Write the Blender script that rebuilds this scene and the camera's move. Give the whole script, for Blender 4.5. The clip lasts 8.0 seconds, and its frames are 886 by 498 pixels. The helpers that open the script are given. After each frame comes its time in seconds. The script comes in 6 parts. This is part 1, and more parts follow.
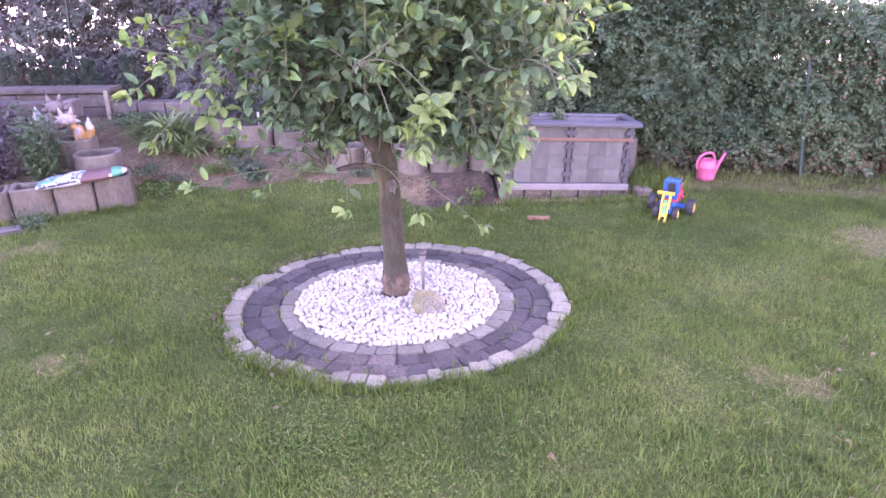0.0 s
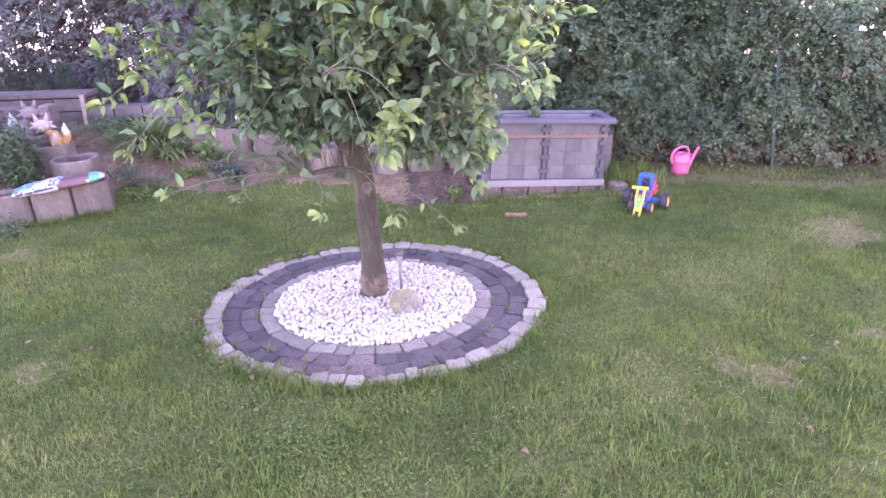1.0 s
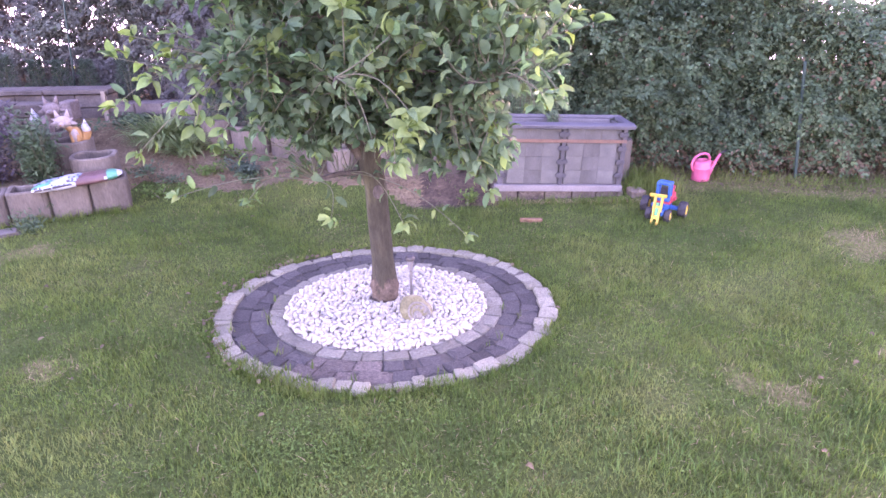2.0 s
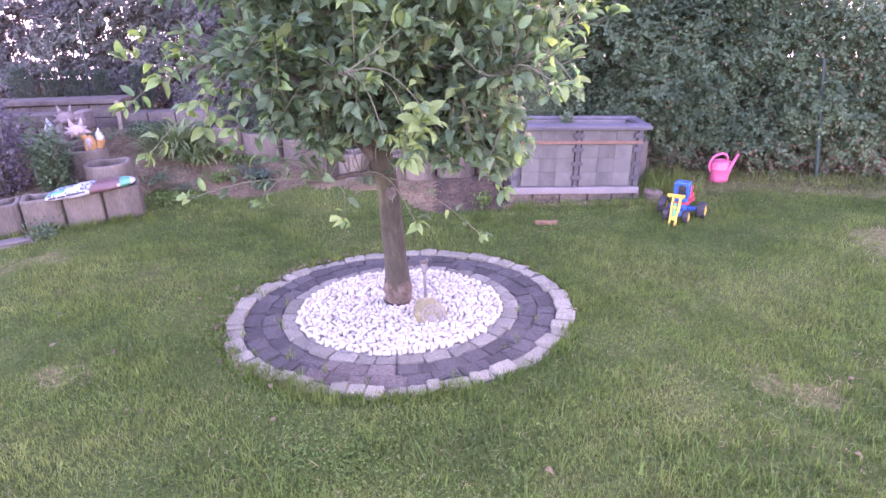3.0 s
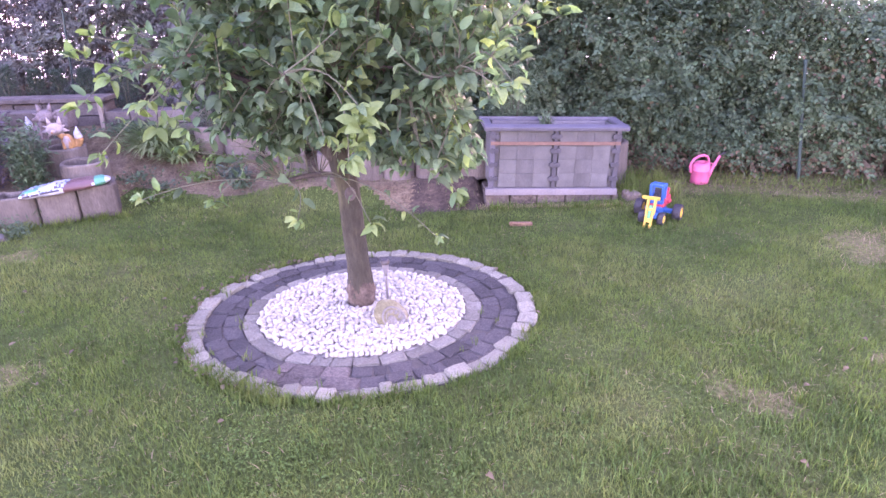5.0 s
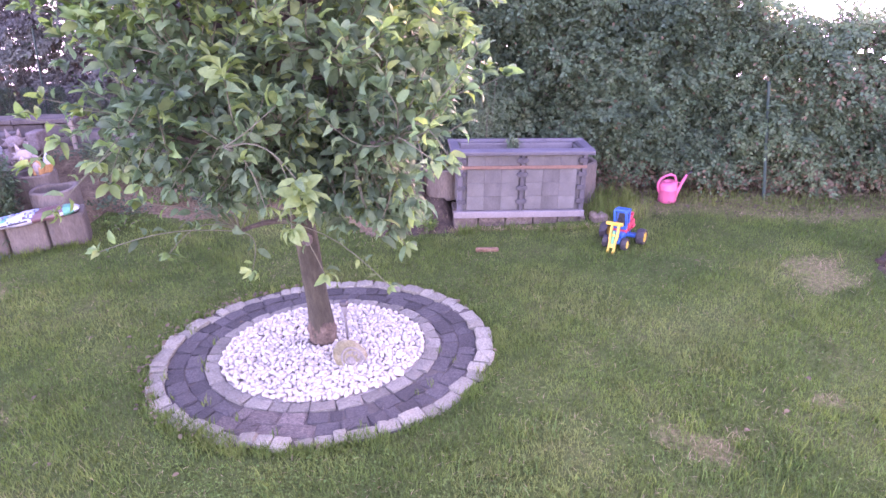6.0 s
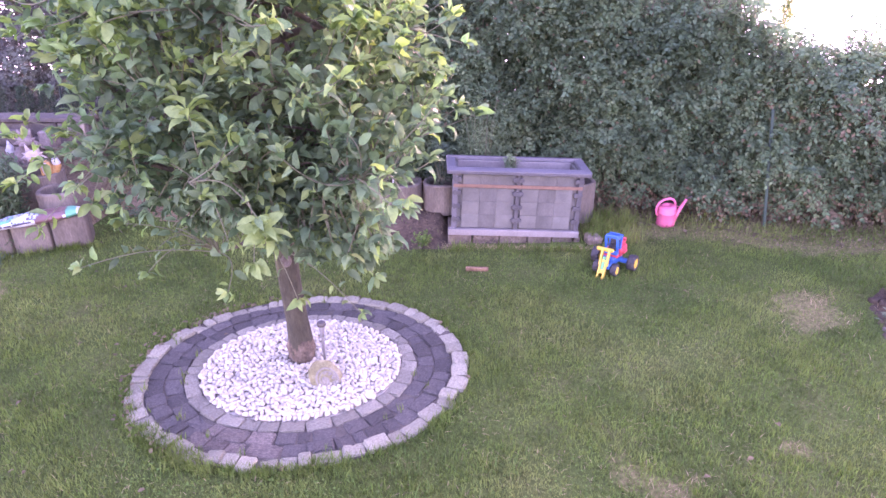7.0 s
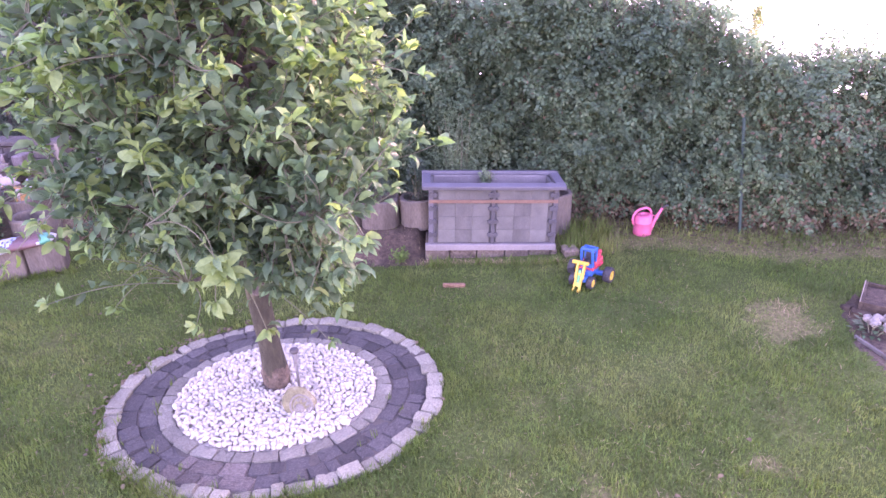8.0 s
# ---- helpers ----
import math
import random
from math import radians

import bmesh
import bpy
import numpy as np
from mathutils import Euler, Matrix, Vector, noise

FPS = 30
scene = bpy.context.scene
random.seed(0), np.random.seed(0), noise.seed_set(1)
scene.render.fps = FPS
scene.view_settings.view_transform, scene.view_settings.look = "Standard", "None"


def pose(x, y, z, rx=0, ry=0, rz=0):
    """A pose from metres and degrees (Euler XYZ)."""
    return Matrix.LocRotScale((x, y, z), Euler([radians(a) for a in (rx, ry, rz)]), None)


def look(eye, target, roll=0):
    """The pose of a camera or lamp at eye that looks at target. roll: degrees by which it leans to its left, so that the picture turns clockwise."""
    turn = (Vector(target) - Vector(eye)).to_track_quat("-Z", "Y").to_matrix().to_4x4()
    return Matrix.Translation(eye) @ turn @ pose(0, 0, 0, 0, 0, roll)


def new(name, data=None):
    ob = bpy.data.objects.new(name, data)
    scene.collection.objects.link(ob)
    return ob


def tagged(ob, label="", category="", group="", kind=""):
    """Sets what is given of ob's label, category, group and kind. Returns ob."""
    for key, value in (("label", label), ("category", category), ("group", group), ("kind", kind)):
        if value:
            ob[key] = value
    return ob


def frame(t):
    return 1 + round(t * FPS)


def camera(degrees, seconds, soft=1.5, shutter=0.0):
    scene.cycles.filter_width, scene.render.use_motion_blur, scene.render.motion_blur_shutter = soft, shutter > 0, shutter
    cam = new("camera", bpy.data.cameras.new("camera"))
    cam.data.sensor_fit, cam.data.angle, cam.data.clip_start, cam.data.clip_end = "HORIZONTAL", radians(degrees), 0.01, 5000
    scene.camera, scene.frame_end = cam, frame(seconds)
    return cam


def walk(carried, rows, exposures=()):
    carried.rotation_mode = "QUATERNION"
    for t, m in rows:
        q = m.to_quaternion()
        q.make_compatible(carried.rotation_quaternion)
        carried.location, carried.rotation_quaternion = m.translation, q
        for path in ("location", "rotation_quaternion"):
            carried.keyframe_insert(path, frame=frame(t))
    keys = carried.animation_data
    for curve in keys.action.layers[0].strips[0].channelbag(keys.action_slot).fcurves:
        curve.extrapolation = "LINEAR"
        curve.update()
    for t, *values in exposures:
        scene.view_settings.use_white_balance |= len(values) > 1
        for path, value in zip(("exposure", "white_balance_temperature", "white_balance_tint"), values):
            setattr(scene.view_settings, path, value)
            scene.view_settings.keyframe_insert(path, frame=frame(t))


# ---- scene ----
cam = camera(69.0, 8.0, soft=1.5)
ROWS = [
    (0.0, 0.000, 0.000, 1.731, 67.15, 0.79, -0.33),
    (0.5, 0.016, -0.036, 1.726, 66.56, 1.70, -1.53),
    (1.0, 0.058, -0.043, 1.779, 66.63, 1.46, -1.90),
    (1.5, 0.103, -0.025, 1.810, 66.37, 0.58, -0.30),
    (3.0, 0.101, 0.048, 1.739, 67.40, 2.00, 1.07),
    (3.5, 0.142, 0.048, 1.600, 68.06, 0.94, 2.96),
    (4.0, 0.206, 0.041, 1.534, 68.30, 1.23, 2.33),
    (4.5, 0.267, 0.051, 1.601, 67.96, 1.63, 2.10),
    (6.0, 0.551, 0.146, 2.028, 66.13, 2.13, 0.94),
    (6.5, 0.682, 0.169, 2.131, 65.77, 1.61, 1.68),
    (7.0, 0.803, 0.200, 2.201, 65.67, 0.72, 3.82),
    (7.5, 0.885, 0.236, 2.257, 65.62, 1.16, 3.87),
    (8.0, 0.925, 0.253, 2.317, 65.68, 1.86, 2.54),
]
walk(cam, [(t, pose(x, y, z, rx, ry, rz)) for t, x, y, z, rx, ry, rz in ROWS],
     exposures=[(0.0, 4.31, 6880, 83), (4.5, 4.33, 6760, 86), (8.0, 4.28, 6800, 91)])

# ---- sky and sun: veiled evening sun beyond the hedge, soft light everywhere ----
SUN_EL, SUN_AZ = 11.5, 34.0   # degrees above the horizon; degrees to the right of +y
world = bpy.data.worlds.new("evening_sky")
scene.world = world
world.use_nodes = True
wn = world.node_tree.nodes
sky = wn.new("ShaderNodeTexSky")
sky.sky_type = "NISHITA"
sky.sun_disc = False
sky.sun_elevation = radians(SUN_EL)
sky.sun_rotation = radians(SUN_AZ)
sky.air_density, sky.dust_density, sky.ozone_density = 1.0, 1.2, 1.0
wn["Background"].inputs["Strength"].default_value = 0.15
world.node_tree.links.new(sky.outputs[0], wn["Background"].inputs["Color"])
lamp = bpy.data.lights.new("sun", "SUN")
lamp.energy, lamp.angle, lamp.color = 0.29, radians(12.0), (1.0, 0.91, 0.78)
sun = new("sun", lamp)
sun.matrix_world = look((0, 0, 0), (-math.sin(radians(SUN_AZ)) * math.cos(radians(SUN_EL)),
                                   -math.cos(radians(SUN_AZ)) * math.cos(radians(SUN_EL)), -math.sin(radians(SUN_EL))))


# ---- materials ----
def rgb(c):
    return (*c, 1.0)


def material(name, cols, scale=8.0, rough=0.7, bump=0.3, fine=60.0, fine_amt=0.35, metal=0.0, rand=0.0, hue=0.0,
             island=False, spec=0.4, trans=0.0, stretch=(1, 1, 1), world_space=False, bump_dist=0.01, rough_var=0.1, through_sat=1.08):
    """Noise-driven surface: a broad stain noise picks between cols, a fine grain varies and bumps it."""
    m = bpy.data.materials.new(name)
    m.use_nodes = True
    nt = m.node_tree
    n, l = nt.nodes, nt.links
    b = n["Principled BSDF"]
    if world_space:
        src = n.new("ShaderNodeNewGeometry").outputs["Position"]
    else:
        src = n.new("ShaderNodeTexCoord").outputs["Object"]
    info = n.new("ShaderNodeObjectInfo")
    mp = n.new("ShaderNodeMapping")
    mp.inputs["Scale"].default_value = stretch
    l.new(src, mp.inputs["Vector"])
    if rand:
        off = n.new("ShaderNodeVectorMath")
        off.operation = "SCALE"
        off.inputs[0].default_value = (37.0, 17.0, 23.0)
        l.new(info.outputs["Random"], off.inputs["Scale"])
        l.new(off.outputs[0], mp.inputs["Location"])
    n1 = n.new("ShaderNodeTexNoise")
    n1.inputs["Scale"].default_value, n1.inputs["Detail"].default_value, n1.inputs["Roughness"].default_value = scale, 5.0, 0.6
    n2 = n.new("ShaderNodeTexNoise")
    n2.inputs["Scale"].default_value, n2.inputs["Detail"].default_value, n2.inputs["Roughness"].default_value = fine, 4.0, 0.7
    l.new(mp.outputs[0], n1.inputs["Vector"])
    l.new(mp.outputs[0], n2.inputs["Vector"])
    ramp = n.new("ShaderNodeValToRGB")
    el = ramp.color_ramp.elements
    while len(el) < len(cols):
        el.new(0.5)
    for i, c in enumerate(cols):
        el[i].position = 0.3 + 0.4 * i / max(1, len(cols) - 1)
        el[i].color = rgb(c)
    l.new(n1.outputs["Fac"], ramp.inputs["Fac"])
    grain = n.new("ShaderNodeMapRange")
    grain.inputs["From Min"].default_value, grain.inputs["From Max"].default_value = 0.3, 0.7
    grain.inputs["To Min"].default_value, grain.inputs["To Max"].default_value = 1 - fine_amt, 1 + fine_amt
    l.new(n2.outputs["Fac"], grain.inputs["Value"])
    hsv = n.new("ShaderNodeHueSaturation")
    l.new(ramp.outputs["Color"], hsv.inputs["Color"])
    val = grain.outputs["Result"]
    if rand or hue:
        rsrc = n.new("ShaderNodeNewGeometry").outputs["Random Per Island"] if island else info.outputs["Random"]
        rv = n.new("ShaderNodeMapRange")
        rv.inputs["To Min"].default_value, rv.inputs["To Max"].default_value = 1 - rand, 1 + rand
        l.new(rsrc, rv.inputs["Value"])
        mul = n.new("ShaderNodeMath")
        mul.operation = "MULTIPLY"
        l.new(val, mul.inputs[0])
        l.new(rv.outputs["Result"], mul.inputs[1])
        val = mul.outputs[0]
        if hue:
            wob = n.new("ShaderNodeMath")
            wob.operation = "MULTIPLY"
            wob.inputs[1].default_value = 7.31
            l.new(rsrc, wob.inputs[0])
            fr = n.new("ShaderNodeMath")
            fr.operation = "FRACT"
            l.new(wob.outputs[0], fr.inputs[0])
            hv = n.new("ShaderNodeMapRange")
            hv.inputs["To Min"].default_value, hv.inputs["To Max"].default_value = 0.5 - hue, 0.5 + hue
            l.new(fr.outputs[0], hv.inputs["Value"])
            l.new(hv.outputs["Result"], hsv.inputs["Hue"])
    l.new(val, hsv.inputs["Value"])
    l.new(hsv.outputs["Color"], b.inputs["Base Color"])
    b.inputs["Metallic"].default_value = metal
    b.inputs["Specular IOR Level"].default_value = spec
    rr = n.new("ShaderNodeMapRange")
    rr.inputs["To Min"].default_value, rr.inputs["To Max"].default_value = max(0.02, rough - rough_var), min(1.0, rough + rough_var)
    l.new(n1.outputs["Fac"], rr.inputs["Value"])
    l.new(rr.outputs["Result"], b.inputs["Roughness"])
    if bump:
        bp = n.new("ShaderNodeBump")
        bp.inputs["Strength"].default_value, bp.inputs["Distance"].default_value = bump, bump_dist
        l.new(n2.outputs["Fac"], bp.inputs["Height"])
        l.new(bp.outputs["Normal"], b.inputs["Normal"])
    if trans:
        tr = n.new("ShaderNodeBsdfTranslucent")
        bright = n.new("ShaderNodeHueSaturation")
        bright.inputs["Value"].default_value, bright.inputs["Saturation"].default_value = 1.35, through_sat
        l.new(hsv.outputs["Color"], bright.inputs["Color"])
        l.new(bright.outputs["Color"], tr.inputs["Color"])
        mix = n.new("ShaderNodeMixShader")
        mix.inputs[0].default_value = trans
        l.new(b.outputs[0], mix.inputs[1])
        l.new(tr.outputs[0], mix.inputs[2])
        l.new(mix.outputs[0], n["Material Output"].inputs["Surface"])
    return m


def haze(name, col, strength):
    """Self-lit surface that stands in for the overexposed bright distance."""
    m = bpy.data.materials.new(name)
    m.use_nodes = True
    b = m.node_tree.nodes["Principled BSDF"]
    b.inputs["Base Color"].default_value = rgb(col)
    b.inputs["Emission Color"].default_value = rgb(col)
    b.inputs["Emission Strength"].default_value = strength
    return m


M = {}
M["turf"] = material("turf", [(0.041, 0.071, 0.019), (0.058, 0.090, 0.025), (0.080, 0.098, 0.035)], 2.2, 0.95, 0.8, 45, 0.45, world_space=True, bump_dist=0.03, spec=0.1)
M["soil"] = material("soil", [(0.120, 0.084, 0.047), (0.177, 0.130, 0.077), (0.244, 0.188, 0.116)], 7, 0.95, 1.0, 45, 0.5, world_space=True, bump_dist=0.05)
M["mulch"] = material("dark_mulch", [(0.037, 0.025, 0.017), (0.066, 0.046, 0.031), (0.116, 0.083, 0.056)], 9, 0.95, 0.9, 40, 0.45, world_space=True, bump_dist=0.03)
M["dry"] = material("dry_turf", [(0.16, 0.13, 0.075), (0.21, 0.175, 0.105), (0.16, 0.145, 0.08)], 6, 0.95, 0.8, 50, 0.45, world_space=True, bump_dist=0.02)
M["grass"] = material("grass", [(0.056, 0.110, 0.026), (0.093, 0.155, 0.034), (0.160, 0.202, 0.060)], 1.3, 0.6, 0, 6.5, 0.32, rand=0.28, hue=0.018, island=True, trans=0.35, world_space=True, spec=0.2)
M["straw"] = material("straw", [(0.22, 0.17, 0.095), (0.30, 0.235, 0.135)], 4, 0.7, 0, 20, 0.2, rand=0.3, island=True, trans=0.2, world_space=True)
M["clover"] = material("clover", [(0.062, 0.122, 0.032), (0.092, 0.160, 0.042)], 3, 0.65, 0, 20, 0.25, rand=0.32, hue=0.015, island=True, trans=0.3, world_space=True, spec=0.12)
M["granite"] = material("granite", [(0.137, 0.135, 0.097), (0.196, 0.193, 0.142), (0.266, 0.259, 0.193)], 9, 0.8, 0.6, 130, 0.34, rand=0.22)
M["granite_worn"] = material("worn_granite", [(0.112, 0.110, 0.086), (0.165, 0.162, 0.126), (0.228, 0.222, 0.176)], 9, 0.82, 0.7, 120, 0.36, rand=0.24)
M["basalt"] = material("basalt", [(0.034, 0.033, 0.032), (0.054, 0.052, 0.049), (0.092, 0.087, 0.080)], 9, 0.72, 0.8, 80, 0.32, rand=0.34)
M["basalt_dusty"] = material("dusty_basalt", [(0.062, 0.053, 0.046), (0.105, 0.090, 0.077), (0.165, 0.142, 0.12)], 9, 0.88, 0.8, 80, 0.34, rand=0.3)
M["joint"] = material("joint_sand", [(0.05, 0.045, 0.038), (0.09, 0.08, 0.065)], 12, 0.95, 0.8, 120, 0.4)
M["pebble"] = material("white_marble", [(0.28, 0.268, 0.216), (0.37, 0.354, 0.288), (0.46, 0.440, 0.362)], 14, 0.6, 0.3, 90, 0.10, rand=0.18)
M["pebbles"] = material("white_marble_loose", [(0.28, 0.268, 0.216), (0.37, 0.354, 0.288), (0.46, 0.440, 0.362)], 14, 0.6, 0.3, 90, 0.10, rand=0.18, island=True)
M["grit"] = material("pale_grit", [(0.36, 0.335, 0.28), (0.47, 0.44, 0.37)], 30, 0.9, 0.8, 160, 0.3)
M["dirtstone"] = material("dirty_stone", [(0.065, 0.05, 0.038), (0.11, 0.088, 0.068), (0.155, 0.132, 0.108)], 12, 0.95, 0.8, 60, 0.45, rand=0.25)
M["bark"] = material("bark", [(0.05, 0.042, 0.038), (0.09, 0.075, 0.064), (0.135, 0.115, 0.095)], 10, 0.85, 0.9, 60, 0.4, stretch=(1, 1, 0.35), bump_dist=0.014)
M["bark_moss"] = material("bark_moss", [(0.024, 0.023, 0.014), (0.045, 0.041, 0.026), (0.085, 0.080, 0.043)], 7, 0.85, 0.8, 50, 0.38, stretch=(1, 1, 0.3), bump_dist=0.014)
M["withered"] = material("withered_leaf", [(0.16, 0.075, 0.055), (0.22, 0.11, 0.08)], 8, 0.7, 0.1, 50, 0.2, rand=0.25, island=True, trans=0.25)
M["twig"] = material("twig", [(0.085, 0.09, 0.058), (0.13, 0.135, 0.082)], 20, 0.7, 0.3, 80, 0.2)
M["leaf"] = material("apple_leaf", [(0.066, 0.122, 0.068), (0.092, 0.160, 0.086), (0.130, 0.208, 0.108)], 5, 0.55, 0.15, 60, 0.14, rand=0.36, hue=0.02, island=True, trans=0.40, spec=0.16, through_sat=1.3)
# young tips, and crown-top leaves whose sky light and haze is put into the colour
M["leaf_young_lit"] = material("young_and_lit_apple_leaf", [(0.126, 0.208, 0.080), (0.160, 0.252, 0.096), (0.202, 0.296, 0.116)], 5, 0.55, 0.15, 60, 0.12, rand=0.28, hue=0.02, island=True, trans=0.36, spec=0.16, through_sat=1.3)
M["leaf_one"] = material("apple_leaf_outer", [(0.072, 0.134, 0.068), (0.100, 0.174, 0.084), (0.138, 0.220, 0.106)], 9, 0.55, 0.15, 60, 0.14, rand=0.34, hue=0.02, trans=0.36, spec=0.18, through_sat=1.3)
M["hedge"] = material("hedge_leaf", [(0.050, 0.094, 0.054), (0.078, 0.134, 0.074), (0.118, 0.180, 0.098)], 1.6, 0.55, 0, 40, 0.08, rand=0.44, hue=0.03, island=True, trans=0.38, spec=0.12, through_sat=1.15)
M["copper"] = material("dark_beech_leaf", [(0.070, 0.070, 0.070), (0.092, 0.098, 0.090), (0.104, 0.124, 0.096)], 1.2, 0.55, 0, 40, 0.15, rand=0.28, hue=0.03, island=True, trans=0.25, spec=0.25)
M["goldconifer"] = material("golden_conifer", [(0.22, 0.27, 0.10), (0.30, 0.35, 0.14)], 4, 0.6, 0, 40, 0.2, rand=0.3, island=True, trans=0.6)
M["haze"] = haze("glowing_haze_sheet", (1.0, 0.975, 0.94), 0.22)
M["litter"] = material("dry_leaf_litter", [(0.080, 0.062, 0.036), (0.112, 0.088, 0.052), (0.150, 0.120, 0.072)], 6, 0.8, 0, 40, 0.2, rand=0.3, island=True, trans=0.2)
M["streak"] = material("dirty_panel", [(0.066, 0.067, 0.064), (0.094, 0.095, 0.091), (0.124, 0.125, 0.119)], 7, 0.65, 0.25, 120, 0.14, rand=0.08, stretch=(1, 1, 0.35), spec=0.25)
M["hedge_wood"] = material("hedge_wood", [(0.10, 0.08, 0.065), (0.16, 0.125, 0.10)], 12, 0.85, 0.4, 60, 0.3)
M["conifer"] = material("conifer_needles", [(0.032, 0.066, 0.042), (0.05, 0.09, 0.055)], 4, 0.6, 0, 40, 0.2, rand=0.3, island=True, trans=0.15)
M["feather"] = material("feathery_foliage", [(0.095, 0.165, 0.088), (0.14, 0.22, 0.115)], 4, 0.6, 0, 40, 0.2, rand=0.3, island=True, trans=0.35)
M["lily"] = material("daylily_leaf", [(0.11, 0.185, 0.075), (0.155, 0.235, 0.095), (0.24, 0.29, 0.14)], 3, 0.5, 0, 30, 0.15, rand=0.25, hue=0.015, island=True, trans=0.35)
M["shrub"] = material("shrub_leaf", [(0.035, 0.08, 0.035), (0.06, 0.11, 0.05)], 4, 0.55, 0, 40, 0.2, rand=0.3, hue=0.02, island=True, trans=0.2)
M["purple"] = material("purple_leaf", [(0.062, 0.05, 0.066), (0.085, 0.07, 0.085), (0.07, 0.088, 0.065)], 4, 0.6, 0, 40, 0.2, rand=0.3, island=True, trans=0.2)
M["yellow"] = material("yellow_blossom", [(0.55, 0.48, 0.03), (0.65, 0.58, 0.06)], 6, 0.6, 0, 60, 0.2, rand=0.2, island=True, trans=0.3)
M["flower"] = material("white_blossom", [(0.259, 0.238, 0.216), (0.331, 0.310, 0.281)], 12, 0.65, 0, 60, 0.15, rand=0.2, island=True, trans=0.25)
M["concrete"] = material("pale_concrete", [(0.074, 0.063, 0.051), (0.108, 0.093, 0.076), (0.152, 0.132, 0.109)], 6, 0.9, 0.5, 90, 0.26, rand=0.16, stretch=(1, 1, 0.3))
M["wallstone"] = material("dark_wall_block", [(0.068, 0.059, 0.052), (0.105, 0.091, 0.081), (0.150, 0.131, 0.115)], 5, 0.9, 0.6, 70, 0.25, rand=0.2)
M["panel"] = material("grey_plastic_panel", [(0.084, 0.086, 0.082), (0.113, 0.115, 0.109), (0.146, 0.147, 0.139)], 5, 0.65, 0.25, 120, 0.12, rand=0.10, spec=0.25)
M["panel_dark"] = material("anthracite_plastic", [(0.055, 0.055, 0.060), (0.080, 0.080, 0.086)], 9, 0.55, 0.2, 120, 0.12, rand=0.06, spec=0.25)
M["rim"] = material("grey_plastic_rim", [(0.088, 0.088, 0.101), (0.116, 0.116, 0.131)], 7, 0.55, 0.2, 110, 0.14, spec=0.25)
M["board"] = material("pale_board", [(0.15, 0.14, 0.138), (0.205, 0.19, 0.188)], 6, 0.7, 0.3, 80, 0.15)
M["strap"] = material("orange_strap", [(0.135, 0.078, 0.056), (0.20, 0.115, 0.082)], 16, 0.7, 0.2, 150, 0.2)
M["pinkplastic"] = material("pink_plastic", [(0.52, 0.10, 0.185), (0.60, 0.13, 0.22)], 7, 0.42, 0.08, 120, 0.05)
M["black"] = material("black_rubber", [(0.018, 0.018, 0.022), (0.035, 0.034, 0.04)], 14, 0.6, 0.25, 90, 0.2)
M["blueplastic"] = material("blue_plastic", [(0.010, 0.085, 0.27), (0.018, 0.115, 0.34)], 9, 0.35, 0.06, 120, 0.06)
M["yellowplastic"] = material("yellow_plastic", [(0.44, 0.29, 0.035), (0.52, 0.36, 0.055)], 9, 0.38, 0.06, 120, 0.06)
M["redplastic"] = material("red_plastic", [(0.38, 0.04, 0.055), (0.46, 0.06, 0.08)], 9, 0.38, 0.06, 120, 0.06)
M["greenplastic"] = material("green_plastic", [(0.03, 0.25, 0.10), (0.05, 0.32, 0.14)], 9, 0.4, 0.06, 120, 0.06)
M["clay"] = material("orange_clay", [(0.13, 0.075, 0.045), (0.22, 0.125, 0.075)], 24, 0.85, 0.5, 70, 0.4)
M["rock"] = material("mossy_rock", [(0.10, 0.098, 0.05), (0.16, 0.15, 0.08), (0.24, 0.225, 0.15)], 14, 0.9, 0.8, 70, 0.35)
M["rockface"] = material("carved_face", [(0.135, 0.128, 0.105), (0.20, 0.19, 0.158)], 18, 0.85, 0.7, 90, 0.3)
M["steel"] = material("brushed_steel", [(0.36, 0.355, 0.35), (0.45, 0.44, 0.44)], 16, 0.3, 0.1, 140, 0.08, metal=0.9)
M["frosted"] = material("frosted_plastic", [(0.17, 0.165, 0.16), (0.23, 0.222, 0.215)], 20, 0.3, 0.05, 80, 0.08, trans=0.2)
M["rootwood"] = material("rotted_wood", [(0.044, 0.032, 0.024), (0.084, 0.062, 0.045), (0.140, 0.108, 0.080)], 14, 0.9, 0.9, 60, 0.45)
M["darkwood"] = material("dark_stained_wood", [(0.029, 0.021, 0.016), (0.046, 0.034, 0.026), (0.068, 0.053, 0.039)], 12, 0.85, 0.5, 60, 0.3, rand=0.2, spec=0.2)
M["darkcap"] = material("dark_grey_plastic", [(0.045, 0.04, 0.038), (0.075, 0.068, 0.062)], 20, 0.45, 0.05, 90, 0.1)
M["film"] = material("white_sack_film", [(0.33, 0.35, 0.38), (0.42, 0.44, 0.47)], 9, 0.32, 0.35, 26, 0.10, bump_dist=0.012)
M["filmbrown"] = material("brown_sack_film", [(0.085, 0.045, 0.045), (0.13, 0.07, 0.07)], 9, 0.32, 0.35, 26, 0.12, bump_dist=0.012)
M["filmgreen"] = material("green_sack_film", [(0.02, 0.22, 0.15), (0.04, 0.30, 0.20)], 9, 0.32, 0.35, 26, 0.12, bump_dist=0.012)
M["filmblue"] = material("blue_print", [(0.18, 0.27, 0.40), (0.28, 0.36, 0.48)], 18, 0.35, 0.2, 50, 0.15)
M["ink"] = material("dark_print", [(0.04, 0.04, 0.05), (0.07, 0.06, 0.07)], 18, 0.4, 0.0, 50, 0.15)
